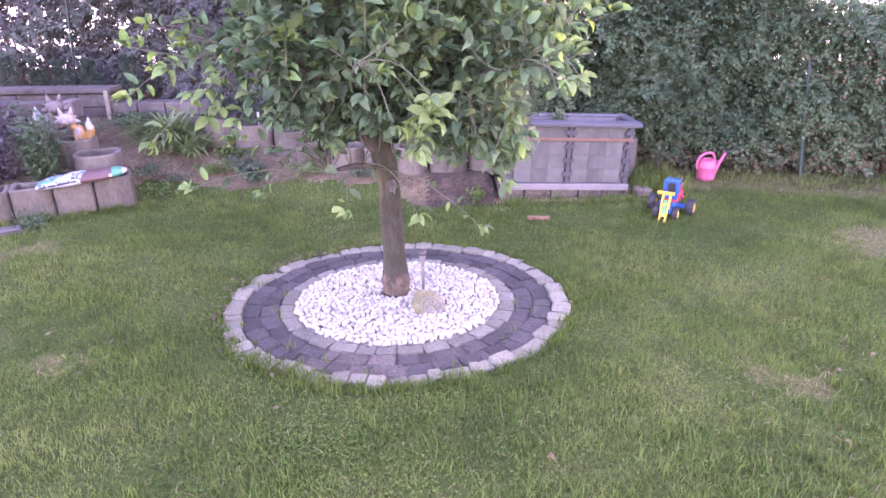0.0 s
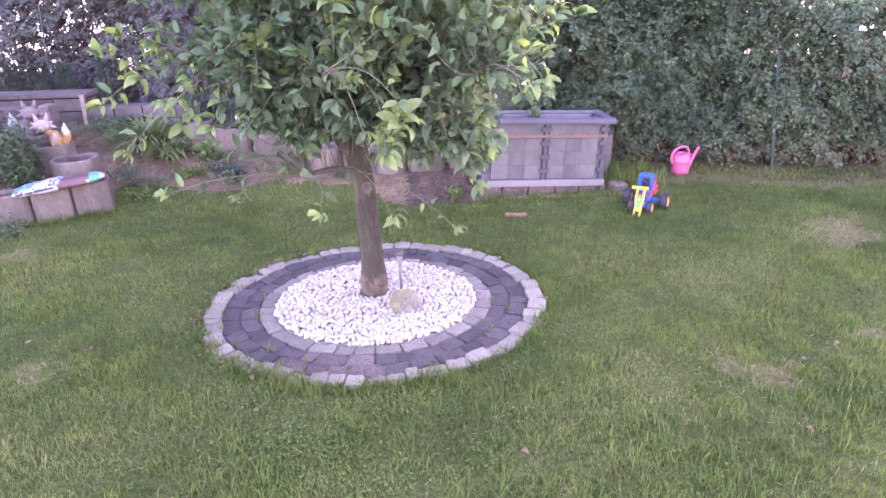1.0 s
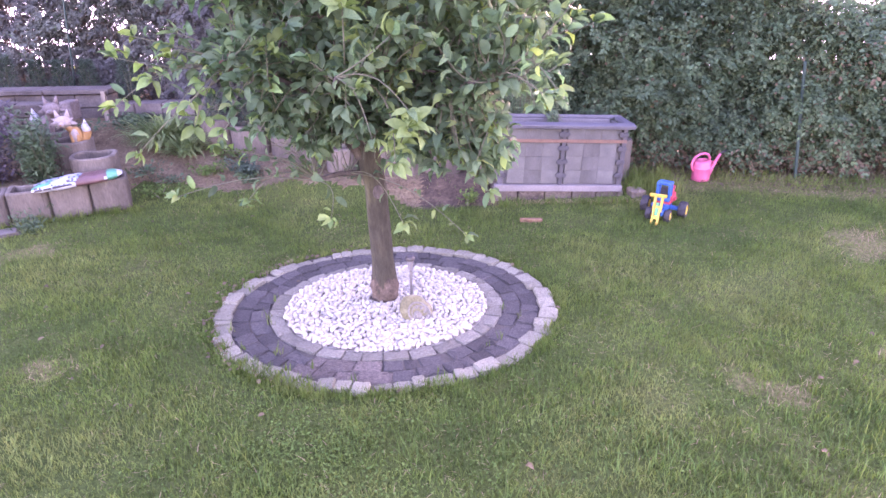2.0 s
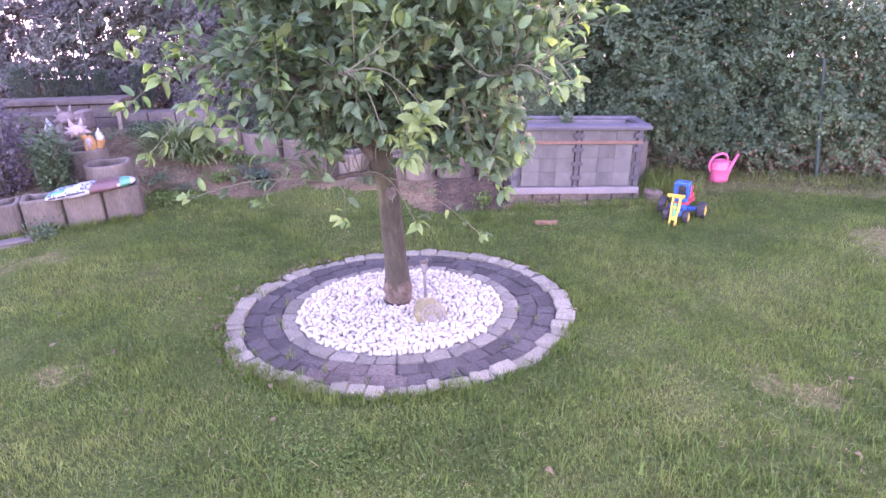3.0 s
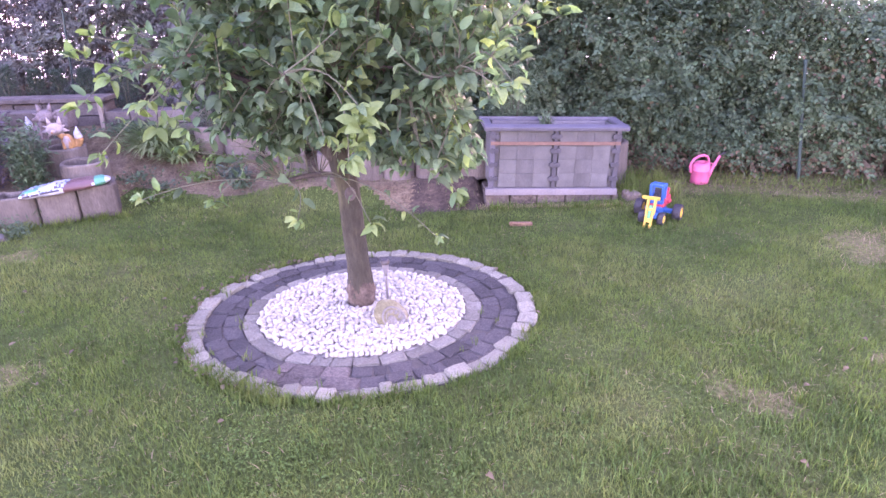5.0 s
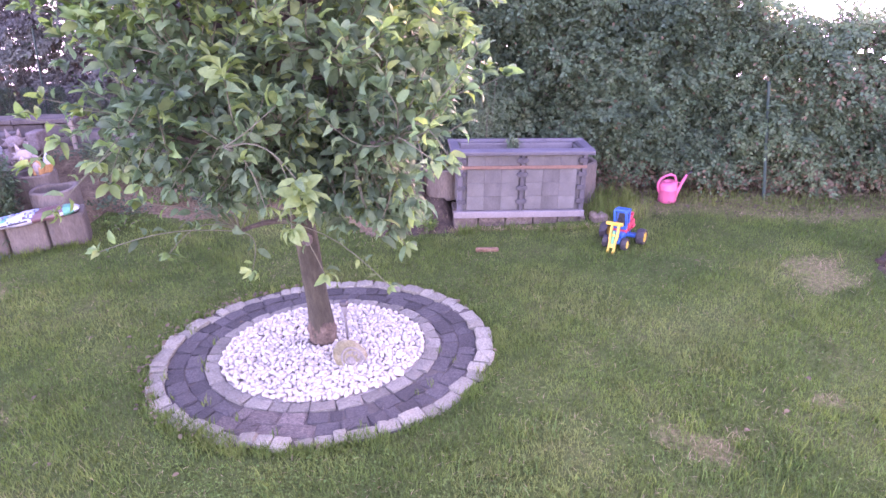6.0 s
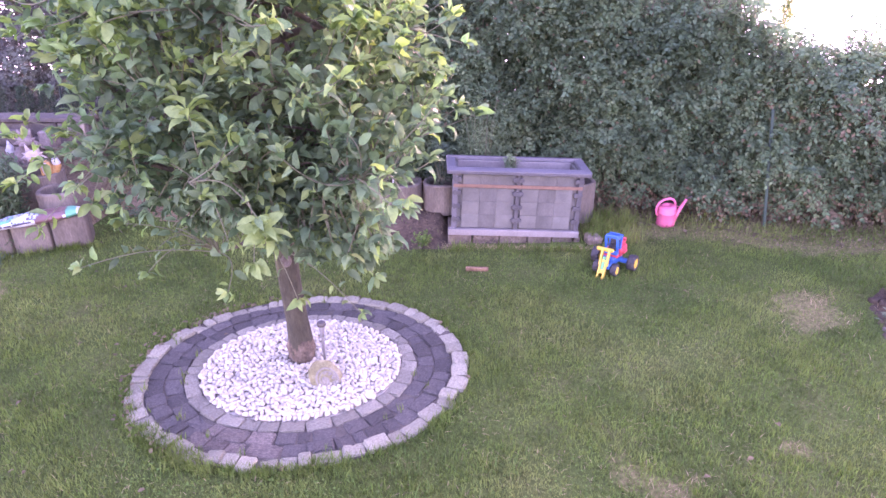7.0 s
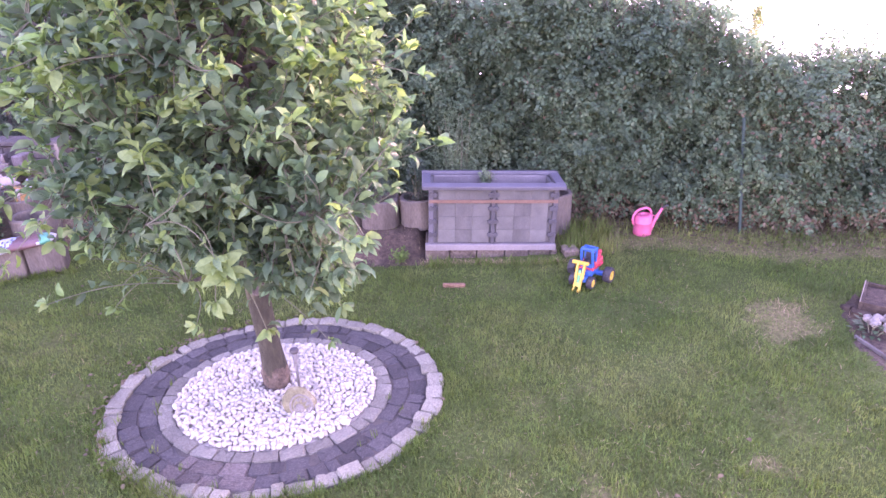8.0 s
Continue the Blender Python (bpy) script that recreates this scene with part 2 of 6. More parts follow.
M["rust"] = material("rosy_terracotta", [(0.13, 0.105, 0.098), (0.20, 0.165, 0.155)], 16, 0.8, 0.4, 60, 0.3)
M["foxface"] = material("pale_pink_paint", [(0.26, 0.215, 0.195), (0.36, 0.31, 0.285)], 16, 0.7, 0.3, 60, 0.2)
M["foxorange"] = material("orange_paint", [(0.30, 0.155, 0.055), (0.40, 0.22, 0.085)], 12, 0.65, 0.3, 60, 0.2)
M["postgreen"] = material("green_coated_steel", [(0.018, 0.045, 0.036), (0.028, 0.06, 0.05)], 10, 0.5, 0.1, 60, 0.15)
M["timber"] = material("weathered_timber", [(0.19, 0.16, 0.125), (0.27, 0.23, 0.18)], 8, 0.85, 0.4, 60, 0.25, stretch=(1, 1, 0.2))
M["slate"] = material("grey_slab", [(0.080, 0.074, 0.066), (0.124, 0.114, 0.102)], 7, 0.85, 0.4, 80, 0.2)
M["redleaf"] = material("fallen_leaf", [(0.07, 0.05, 0.024), (0.105, 0.08, 0.036)], 12, 0.7, 0.1, 50, 0.2, rand=0.3)



def add_wear(m, col_a, col_b):
    """Mixes worn, straw-coloured turf into the ground by its 'worn' attribute."""
    n, l = m.node_tree.nodes, m.node_tree.links
    at = n.new("ShaderNodeAttribute")
    at.attribute_name = "worn"
    geo = n.new("ShaderNodeNewGeometry")
    nz = n.new("ShaderNodeTexNoise")
    nz.inputs["Scale"].default_value, nz.inputs["Detail"].default_value = 28.0, 5.0
    l.new(geo.outputs["Position"], nz.inputs["Vector"])
    add = n.new("ShaderNodeMath")
    add.operation = "ADD"
    l.new(at.outputs["Fac"], add.inputs[0])
    l.new(nz.outputs["Fac"], add.inputs[1])
    rng_ = n.new("ShaderNodeMapRange")
    rng_.inputs["From Min"].default_value, rng_.inputs["From Max"].default_value = 0.72, 1.25
    l.new(add.outputs[0], rng_.inputs["Value"])
    straw = n.new("ShaderNodeMix")
    straw.data_type = "RGBA"
    straw.inputs["A"].default_value, straw.inputs["B"].default_value = rgb(col_a), rgb(col_b)
    l.new(nz.outputs["Fac"], straw.inputs["Factor"])
    mix = n.new("ShaderNodeMix")
    mix.data_type = "RGBA"
    l.new(rng_.outputs["Result"], mix.inputs["Factor"])
    hsv = next(x for x in n if x.bl_idname == "ShaderNodeHueSaturation")
    l.new(hsv.inputs["Color"].links[0].from_socket, mix.inputs["A"])
    l.new(straw.outputs["Result"], mix.inputs["B"])
    l.new(mix.outputs["Result"], hsv.inputs["Color"])


add_wear(M["turf"], (0.115, 0.108, 0.046), (0.185, 0.168, 0.080))


# ---- mesh helpers ----
def finish(me, mats, smooth=False):
    for m in mats if isinstance(mats, (list, tuple)) else [mats]:
        me.materials.append(m)
    if smooth:
        me.polygons.foreach_set("use_smooth", [True] * len(me.polygons))
    return me


def part(name, bm, mat, parent=None, label="", smooth=False):
    me = bpy.data.meshes.new(name)
    bmesh.ops.recalc_face_normals(bm, faces=bm.faces)
    bm.to_mesh(me)
    bm.free()
    finish(me, mat, smooth)
    ob = new(name, me)
    if parent is not None:
        ob.parent = parent
    if label:
        ob["label"] = label
    return ob


def shared(name, me, parent, m):
    ob = new(name, me)
    ob.parent = parent
    ob.matrix_basis = m
    return ob


def thing(name, m, label, category, group="", kind=""):
    ob = new(name)
    ob.empty_display_size = 0.1
    ob.matrix_basis = m
    return tagged(ob, label, category, group, kind)


def box(bm, size, m=Matrix(), bevel=0.0, seg=1):
    r = bmesh.ops.create_cube(bm, size=1.0)
    vs = r["verts"]
    bmesh.ops.scale(bm, vec=size, verts=vs)
    if bevel:
        es = list({e for v in vs for e in v.link_edges})
        g = bmesh.ops.bevel(bm, geom=es, offset=bevel, segments=seg, affect="EDGES", profile=0.5)
        vs = list({v for f in g["faces"] for v in f.verts} | {v for v in vs if v.is_valid})
    bmesh.ops.transform(bm, matrix=m, verts=vs)
    return vs


def lathe(bm, profile, n=24, m=Matrix(), cap=True, sx=1.0, sy=1.0):
    """Turns (r, z) pairs round the z axis."""
    rings = []
    for r, z in profile:
        rings.append([bm.verts.new(m @ Vector((r * sx * math.cos(2 * math.pi * i / n), r * sy * math.sin(2 * math.pi * i / n), z))) for i in range(n)])
    for a, b in zip(rings, rings[1:]):
        for i in range(n):
            bm.faces.new((a[i], a[(i + 1) % n], b[(i + 1) % n], b[i]))
    if cap:
        bm.faces.new(rings[0][::-1])
        bm.faces.new(rings[-1])
    return rings


def tube(bm, pts, radii, n=8, cap=True, jitter=0.0, rng=random):
    """A round bar along a line of points."""
    pts = [Vector(p) for p in pts]
    if isinstance(radii, (int, float)):
        radii = [radii] * len(pts)
    rings, ref = [], Vector((0.31, 0.87, 0.11))
    for i, p in enumerate(pts):
        d = (pts[min(i + 1, len(pts) - 1)] - pts[max(i - 1, 0)]).normalized()
        u = (ref - d * ref.dot(d)).normalized()
        ref = u
        w = d.cross(u)
        rings.append([bm.verts.new(p + (u * math.cos(2 * math.pi * k / n) + w * math.sin(2 * math.pi * k / n)) * radii[i] * (1 + jitter * (rng.random() - 0.5))) for k in range(n)])
    for a, b in zip(rings, rings[1:]):
        for k in range(n):
            bm.faces.new((a[k], a[(k + 1) % n], b[(k + 1) % n], b[k]))
    if cap and n > 2:
        bm.faces.new(rings[0][::-1])
        bm.faces.new(rings[-1])
    return rings


def mesh_np(name, verts, tris, mats, smooth=False, idx=None):
    """A mesh from numpy arrays of vertices and triangles."""
    me = bpy.data.meshes.new(name)
    me.vertices.add(len(verts))
    me.vertices.foreach_set("co", np.ascontiguousarray(verts, dtype=np.float32).ravel())
    nt = len(tris)
    me.loops.add(nt * 3)
    me.loops.foreach_set("vertex_index", np.ascontiguousarray(tris, dtype=np.int32).ravel())
    me.polygons.add(nt)
    me.polygons.foreach_set("loop_start", np.arange(0, nt * 3, 3, dtype=np.int32))
    if idx is not None:
        me.polygons.foreach_set("material_index", np.ascontiguousarray(idx, dtype=np.int32))
    me.update(calc_edges=True)
    return finish(me, mats, smooth)


def scatter(tv, tt, pos, rot, scale):
    """Copies a template (vertices tv, triangles tt) to each pos with 3x3 rot and per-axis scale; returns joined arrays."""
    k = len(pos)
    v = np.einsum("kij,kvj->kvi", rot, tv[None] * scale[:, None, :]) + pos[:, None, :]
    t = tt[None] + (np.arange(k) * len(tv))[:, None, None]
    return v.reshape(-1, 3), t.reshape(-1, 3)


def frames_of(ahead, up):
    """Rotation matrices with y along ahead and z near up."""
    a = ahead / (np.linalg.norm(ahead, axis=1, keepdims=True) + 1e-9)
    x = np.cross(a, up)
    x /= np.linalg.norm(x, axis=1, keepdims=True) + 1e-9
    z = np.cross(x, a)
    return np.stack([x, a, z], axis=2)


# a leaf of unit length along +y: folded along its midrib, curled, pointed
def leaf_shape():
    """Stations along the midrib: half width, height of the midrib, height of the wavy margin above it."""
    rows = ((0.0, 0.0, 0.0, 0.0), (0.10, 0.17, 0.03, 0.04), (0.33, 0.30, 0.06, 0.08), (0.64, 0.30, 0.02, 0.08), (0.88, 0.175, -0.08, 0.06), (1.0, 0.0, -0.20, 0.0))
    v, t = [(0.0, 0.0, 0.0)], []
    for k, (y, w, z, e) in enumerate(rows[1:-1]):
        v += [(0.0, y, z), (-w, y - 0.03, z + e + (0.035 if k % 2 else -0.02)), (w, y - 0.03, z + e + (-0.025 if k % 2 else 0.03))]
    v.append((0.0, 1.0, -0.20))
    t += [(0, 1, 2), (0, 3, 1)]
    for k in range(3):
        a = 1 + 3 * k
        t += [(a, a + 3, a + 1), (a + 1, a + 3, a + 4), (a, a + 2, a + 3), (a + 2, a + 5, a + 3)]
    t += [(10, 13, 11), (10, 12, 13)]
    return np.array(v), np.array(t)


LEAF_V, LEAF_T = leaf_shape()
# a plainer leaf of four triangles, for what stays far off
LEAF4_V = np.array([(0, 0, 0), (-0.28, 0.45, 0.06), (0.28, 0.45, 0.06), (0, 0.5, 0.0), (0, 1.0, -0.08)])
LEAF4_T = np.array([(0, 3, 1), (1, 3, 4), (0, 2, 3), (2, 4, 3)])
# the plainest leaf, folded along its midrib
LEAF2_V = np.array([(0, 0, 0), (-0.30, 0.46, 0.07), (0.30, 0.46, 0.07), (0, 1.0, -0.06)])
LEAF2_T = np.array([(0, 3, 1), (0, 2, 3)])


def unit(v):
    return v / (np.linalg.norm(v, axis=-1, keepdims=True) + 1e-9)


def smooth01(a, b, x):
    t = np.clip((x - a) / (b - a), 0, 1)
    return t * t * (3 - 2 * t)


def wave(x, y, s=1.0, k=0):
    """Cheap smooth noise in -1..1."""
    return (np.sin(x * 1.7 * s + 1.3 + k) * np.cos(y * 1.3 * s - 0.7 + k * 2) + np.sin((x + y) * 2.9 * s + 2.1 * k) * 0.5 + np.sin((x * 1.9 - y * 3.7) * s + 0.4 + k) * 0.5) / 2.0

# ---- ground: one sheet, lawn in front, soil bank and terrace behind on the left ----
RING_C, RING_R = (-0.264, 3.321), 0.92
RING_TILT, RING_SX, RING_SY = radians(3.9), 0.974 / 0.92, 0.849 / 0.92   # the ring is a little oval


def oval(u, v):
    """From the round plan of the ring to its oval place in the lawn."""
    c, s = math.cos(RING_TILT), math.sin(RING_TILT)
    a, b = (u * c + v * s) * RING_SX, (-u * s + v * c) * RING_SY
    return RING_C[0] + a * c - b * s, RING_C[1] + a * s + b * c


def ring_dist(x, y):
    """How far out a place lies, in the ring's round plan."""
    c, s = math.cos(RING_TILT), math.sin(RING_TILT)
    x, y = np.asarray(x, float) - RING_C[0], np.asarray(y, float) - RING_C[1]
    return np.hypot((x * c + y * s) / RING_SX, (-x * s + y * c) / RING_SY)

ROW_A, ROW_B = np.array([-2.575, 4.85]), np.array([-3.74, 4.30])   # line of the front planter row


def behind_row(x, y):
    d = ROW_B - ROW_A
    n = np.array([d[1], -d[0]]) / np.hypot(*d)
    n = n if n[1] > 0 else -n
    return (x - ROW_A[0]) * n[0] + (y - ROW_A[1]) * n[1]


def ground_z(x, y):
    x, y = np.asarray(x, float), np.asarray(y, float)
    lawn = 0.012 * wave(x, y, 1.6) + 0.006 * wave(x, y, 6.0, 3)
    rise = 0.11 * smooth01(-1.0, -2.6, x) * smooth01(2.6, 4.6, y)
    bank = 0.17 * smooth01(5.2, 5.95, y) * smooth01(-0.4, -1.4, x)
    step = 0.15 * smooth01(5.05, 5.42, y) * smooth01(0.50, 0.40, x) * smooth01(-1.9, -1.1, x) * smooth01(6.4, 5.9, y)
    bank = np.maximum(bank, step)
    bed = 0.19 * smooth01(0.0, 0.16, behind_row(x, y)) * smooth01(-2.45, -2.75, x)
    top = 0.22 * smooth01(5.6, 6.4, y) * smooth01(-2.0, -2.9, x)
    fall = -5.0 * smooth01(9.0, 34.0, y)
    near = ring_dist(x, y)
    lawn = lawn * smooth01(0.9, 1.25, near)
    return lawn + rise + np.maximum(bank, bed) + top + fall


def soil_mask(x, y):
    """Above 0: bare soil."""
    x, y = np.asarray(x, float), np.asarray(y, float)
    wob = 0.10 * wave(x, y, 3.0, 1) + 0.05 * wave(x, y, 9.0, 2)
    edge = 5.34 - 0.30 * smooth01(-0.55, -0.2, x) + 0.05 * smooth01(-1.2, -2.4, x)
    left = np.minimum(y - edge + wob * 0.6, 0.52 - x)
    bed = np.minimum(behind_row(x, y) - 0.05, -2.55 - x)
    strip = np.minimum(y - 5.97 + 0.12 * smooth01(1.4, 2.4, x) + 0.28 * smooth01(2.4, 3.6, x) + wob * 0.5, 1.0)
    patch_r = np.minimum.reduce([x - np.interp(y, (3.4, 3.8, 4.2, 4.35, 4.7), (3.30, 3.32, 3.42, 3.52, 3.86)) + 0.35 * wob, 4.46 - y + wob, y - 2.7 + 2 * wob, 4.9 - x + 2 * wob])
    return np.maximum(np.maximum(left, bed), np.maximum(strip, patch_r))


def dry_mask(x, y):
    """Above 0: worn, dry turf."""
    x, y = np.asarray(x, float), np.asarray(y, float)
    w = 0.13 * wave(x, y, 4.0, 5) + 0.10 * wave(x, y, 11.0, 4) + 0.05 * wave(x, y, 27.0, 6)
    a = 0.20 - np.hypot((x - 2.98), (y - 4.10) * 1.0) + w
    b = 0.05 - np.hypot((x + 1.95) * 0.8, y - 2.75) + w
    c = 0.04 - np.hypot((x - 1.50) * 0.45, y - 2.50) + 1.2 * w
    d = 0.0 - np.hypot((x - 2.3) * 0.6, y - 2.75) + w
    e = 0.08 - np.hypot((x + 2.8) * 0.6, y - 4.0) + w
    s = np.minimum(y - 5.36 + 0.28 * smooth01(2.4, 3.6, x) + w * 0.8, x - 1.6)
    return np.maximum.reduce([a, b, c, d, e, s])


def axis(lo, hi, step, far, sign_lo=True):
    core = np.arange(lo, hi + step / 2, step)
    g = [0.12, 0.3, 0.7, 1.5, 3, 6, 12, 25, 60, 150, 400, far]
    return np.concatenate([lo - np.array(g)[::-1], core, hi + np.array(g)])


gx, gy = axis(-5.0, 5.6, 0.05, 1500.0), axis(0.2, 8.0, 0.05, 1500.0)
GX, GY = np.meshgrid(gx, gy)
gv = np.stack([GX, GY, ground_z(GX, GY)], axis=2).reshape(-1, 3)
W = len(gx)
iy, ix = np.meshgrid(np.arange(len(gy) - 1), np.arange(W - 1), indexing="ij")
q = (iy * W + ix).ravel()
gt = np.concatenate([np.stack([q, q + 1, q + W + 1], 1), np.stack([q, q + W + 1, q + W], 1)])
ctr = gv[gt].mean(axis=1)
inside = (ctr[:, 1] < 8.0) & (np.abs(ctr[:, 0]) < 5.6)
gi = np.where((soil_mask(ctr[:, 0], ctr[:, 1]) > 0) & inside, 1, 0)
gi = np.where((gi == 1) & (((ctr[:, 0] > -0.12) & (ctr[:, 0] < 0.56) & (ctr[:, 1] > 4.95) & (ctr[:, 1] < 5.9)) | ((ctr[:, 0] > 3.2) & (ctr[:, 1] < 5.0))), 3, gi)
ground = new("ground", mesh_np("ground", gv, gt, [M["turf"], M["soil"], M["dry"], M["mulch"]], True, gi))
worn = 0.72 * smooth01(-0.18, 0.14, dry_mask(gv[:, 0], gv[:, 1])) * (np.abs(gv[:, 0]) < 5.6) * (gv[:, 1] < 8.0)
ground.data.attributes.new("worn", "FLOAT", "POINT").data.foreach_set("value", worn.astype(np.float32))
tagged(ground, "green garden lawn with worn dry patches and a bare soil bank", "ground", kind="structure")

# ---- lawn: blades of grass ----
BLADE_V = np.array([(-0.5, 0, 0), (0.5, 0, 0), (-0.38, 0.16, 0.55), (0.38, 0.16, 0.55), (0.0, 0.48, 1.0)])
BLADE_T = np.array([(0, 1, 3), (0, 3, 2), (2, 3, 4)])


def lawn_points(count, x0, x1, y0, y1, rng):
    x, y = rng.uniform(x0, x1, count), rng.uniform(y0, y1, count)
    keep = ring_dist(x, y) > RING_R + 0.012
    keep &= ~((x > 0.44) & (x < 1.66) & (y > 5.10) & (y < 5.8))
    s = soil_mask(x, y)
    keep &= rng.random(count) < np.where(s > 0, 0.03, np.where(s > -0.08, 0.5, 1.0))
    keep &= rng.random(count) < np.where(dry_mask(x, y) > 0, np.where(np.hypot(x - 2.98, y - 4.1) < 0.6, 0.55, 0.85), 1.0)
    return x[keep], y[keep]


def blades(name, x, y, h, wd, mat, label, rng, lean=0.5):
    k = len(x)
    yaw = rng.uniform(0, 2 * math.pi, k)
    c, s, o, one = np.cos(yaw), np.sin(yaw), np.zeros(k), np.ones(k)
    rot = np.stack([np.stack([c, -s, o], 1), np.stack([s, c, o], 1), np.stack([o, o, one], 1)], axis=1)
    ln = rng.uniform(0.25, 1.5, k) * lean * 2
    sc = np.stack([wd, h * ln, h], 1)
    v, t = scatter(BLADE_V, BLADE_T, np.stack([x, y, ground_z(x, y) - 0.004], 1), rot, sc)
    ob = new(name, mesh_np(name, v, t, mat))
    return tagged(ob, label, "grass", kind="stuff")


rng = np.random.default_rng(11)
def blade_share(x, y):
    """Share of the blades kept: dense on the lawn near the tree ring, thinning out gently towards the garden's edges."""
    side = smooth01(5.6, 2.6, np.abs(x - 0.5))
    return np.where(y > 3.2, np.interp(y, (3.2, 4.6, 6.0), (0.95, 0.75, 0.6)), smooth01(-1.6, 1.6, y)) * (0.06 + 0.94 * side)


px, py = lawn_points(980000, -5.2, 6.2, -1.8, 5.95, rng)
ok = rng.random(len(px)) < blade_share(px, py)
px, py = px[ok], py[ok]
tall = 0.026 + 0.013 * np.clip(wave(px, py, 2.2, 6) + 0.35 * wave(px, py, 7.0, 8), -0.8, 1.2)
tall *= np.where(dry_mask(px, py) > -0.03, 0.6, 1.0)
blades("lawn_grass", px, py, tall * rng.uniform(0.6, 1.45, len(px)), rng.uniform(0.0025, 0.0046, len(px)), M["grass"],
       "short mown green lawn grass with paler tufts", rng, 0.75)
# long tufts in the foreground and against the raised bed and the kerb
cx, cy, ch = [], [], []
for _ in range(110):
    a, b = rng.uniform(-1.2, 2.6), rng.uniform(1.0, 2.9)
    if float(ring_dist(a, b)) < RING_R + 0.06:
        continue
    n = rng.integers(12, 40)
    cx.append(a + rng.normal(0, 0.035, n)), cy.append(b + rng.normal(0, 0.035, n)), ch.append(rng.uniform(0.035, 0.075, n))
for i in range(560):
    th = rng.uniform(0, 2 * math.pi) if i < 260 else rng.uniform(3.5, 5.9) if i < 420 else rng.uniform(3.9, 5.0)
    r = RING_R + rng.uniform(-0.045 if i < 420 else -0.085, 0.05)
    n = rng.integers(8, 22)
    ex, ey = oval(r * math.cos(th), r * math.sin(th))
    cx.append(ex + rng.normal(0, 0.018, n))
    cy.append(ey + rng.normal(0, 0.018, n))
    ch.append(rng.uniform(0.025, 0.055, n))
for _ in range(90):
    a, b = (rng.uniform(1.63, 2.1), rng.uniform(5.2, 5.8)) if rng.random() < 0.7 else (rng.uniform(0.5, 1.6), rng.uniform(5.0, 5.11))
    n = rng.integers(10, 26)
    cx.append(a + rng.normal(0, 0.03, n)), cy.append(np.minimum(b + rng.normal(0, 0.03, n), 5.9)), ch.append(rng.uniform(0.06, 0.16, n) * (1.2 if a > 1.6 else 0.6))
row = unit(ROW_B - ROW_A)
for _ in range(110):
    f, n = rng.uniform(-0.2, 1.7), rng.integers(8, 18)
    p = ROW_A + row * f + np.array([-row[1], row[0]]) * rng.uniform(0.135, 0.20) * (1 if row[0] < 0 else -1)
    cx.append(p[0] + rng.normal(0, 0.022, n)), cy.append(p[1] + rng.normal(0, 0.02, n)), ch.append(rng.uniform(0.03, 0.085, n))
cx, cy, ch = np.concatenate(cx), np.concatenate(cy), np.concatenate(ch)
ok = ring_dist(cx, cy) > RING_R - 0.012 - 0.085 * smooth01(-0.1, 0.4, wave(cx, cy, 5.0, 3)) * smooth01(3.1, 2.7, cy) * smooth01(0.3, -0.1, cx)
ok &= ~((cx > 0.44) & (cx < 1.62) & (cy > 5.12) & (cy < 5.8))
cx, cy, ch = cx[ok], cy[ok], ch[ok]
lx, ly, lh = [], [], []
for _ in range(120):
    a, b = rng.normal(0.95, 0.55), rng.normal(1.75, 0.42)
    if float(ring_dist(a, b)) < RING_R + 0.08 or b < 0.9:
        continue
    n = rng.integers(10, 26)
    lx.append(a + rng.normal(0, 0.03, n)), ly.append(b + rng.normal(0, 0.03, n)), lh.append(rng.uniform(0.04, 0.085, n))
lx, ly, lh = np.concatenate(lx), np.concatenate(ly), np.concatenate(lh)
blades("fresh_grass_tufts", lx, ly, lh, rng.uniform(0.003, 0.0055, len(lx)), M["clover"], "fresh light green grass tufts in the lawn", rng, 0.75)
blades("grass_tufts", cx, cy, ch, rng.uniform(0.003, 0.0055, len(cx)), M["grass"], "longer unmown green grass tufts in the lawn", rng, 0.6)
a, b = rng.uniform(-3.0, 4.6, 34000), rng.uniform(0.9, 5.9, 34000)
# straw share rises with distance to imitate the hazy, lighter far lawn
ok = ((dry_mask(a, b) > -0.06) | ((rng.random(34000) < np.where(a < -0.7, 0.16, 0.08) + 0.30 * smooth01(4.2, 5.6, b)) & (wave(a, b, 2.4, 3) > -0.1))) & (soil_mask(a, b) < 0.25) & (ring_dist(a, b) > RING_R + 0.01)
ok &= ~((a > 0.44) & (a < 1.62) & (b > 5.12) & (b < 5.8))
a, b = a[ok], b[ok]
a = np.concatenate([a, rng.uniform(0.42, 1.72, 900), rng.uniform(1.66, 2.1, 500)])
b = np.concatenate([b, rng.normal(5.09, 0.025, 900), rng.uniform(5.2, 5.85, 500)])
blades("dry_straw", a, b, rng.uniform(0.012, 0.035, len(a)), rng.uniform(0.003, 0.005, len(a)), M["straw"], "dry yellow straw on worn lawn patches, thicker far off to imitate hazy lightness", rng, 1.2)
a, b = rng.uniform(-2.6, 3.2, 16000), rng.uniform(0.9, 4.6, 16000)
ok = (ring_dist(a, b) > RING_R + 0.03) & (wave(a, b, 3.1, 12) + 0.5 * wave(a, b, 9.0, 3) > rng.uniform(-0.6, 0.9, 16000)) & (soil_mask(a, b) < 0)
a, b = a[ok], b[ok]
yaw = rng.uniform(0, 6.283, len(a))
ahead = np.stack([np.cos(yaw), np.sin(yaw), rng.uniform(-0.1, 0.45, len(a))], 1)
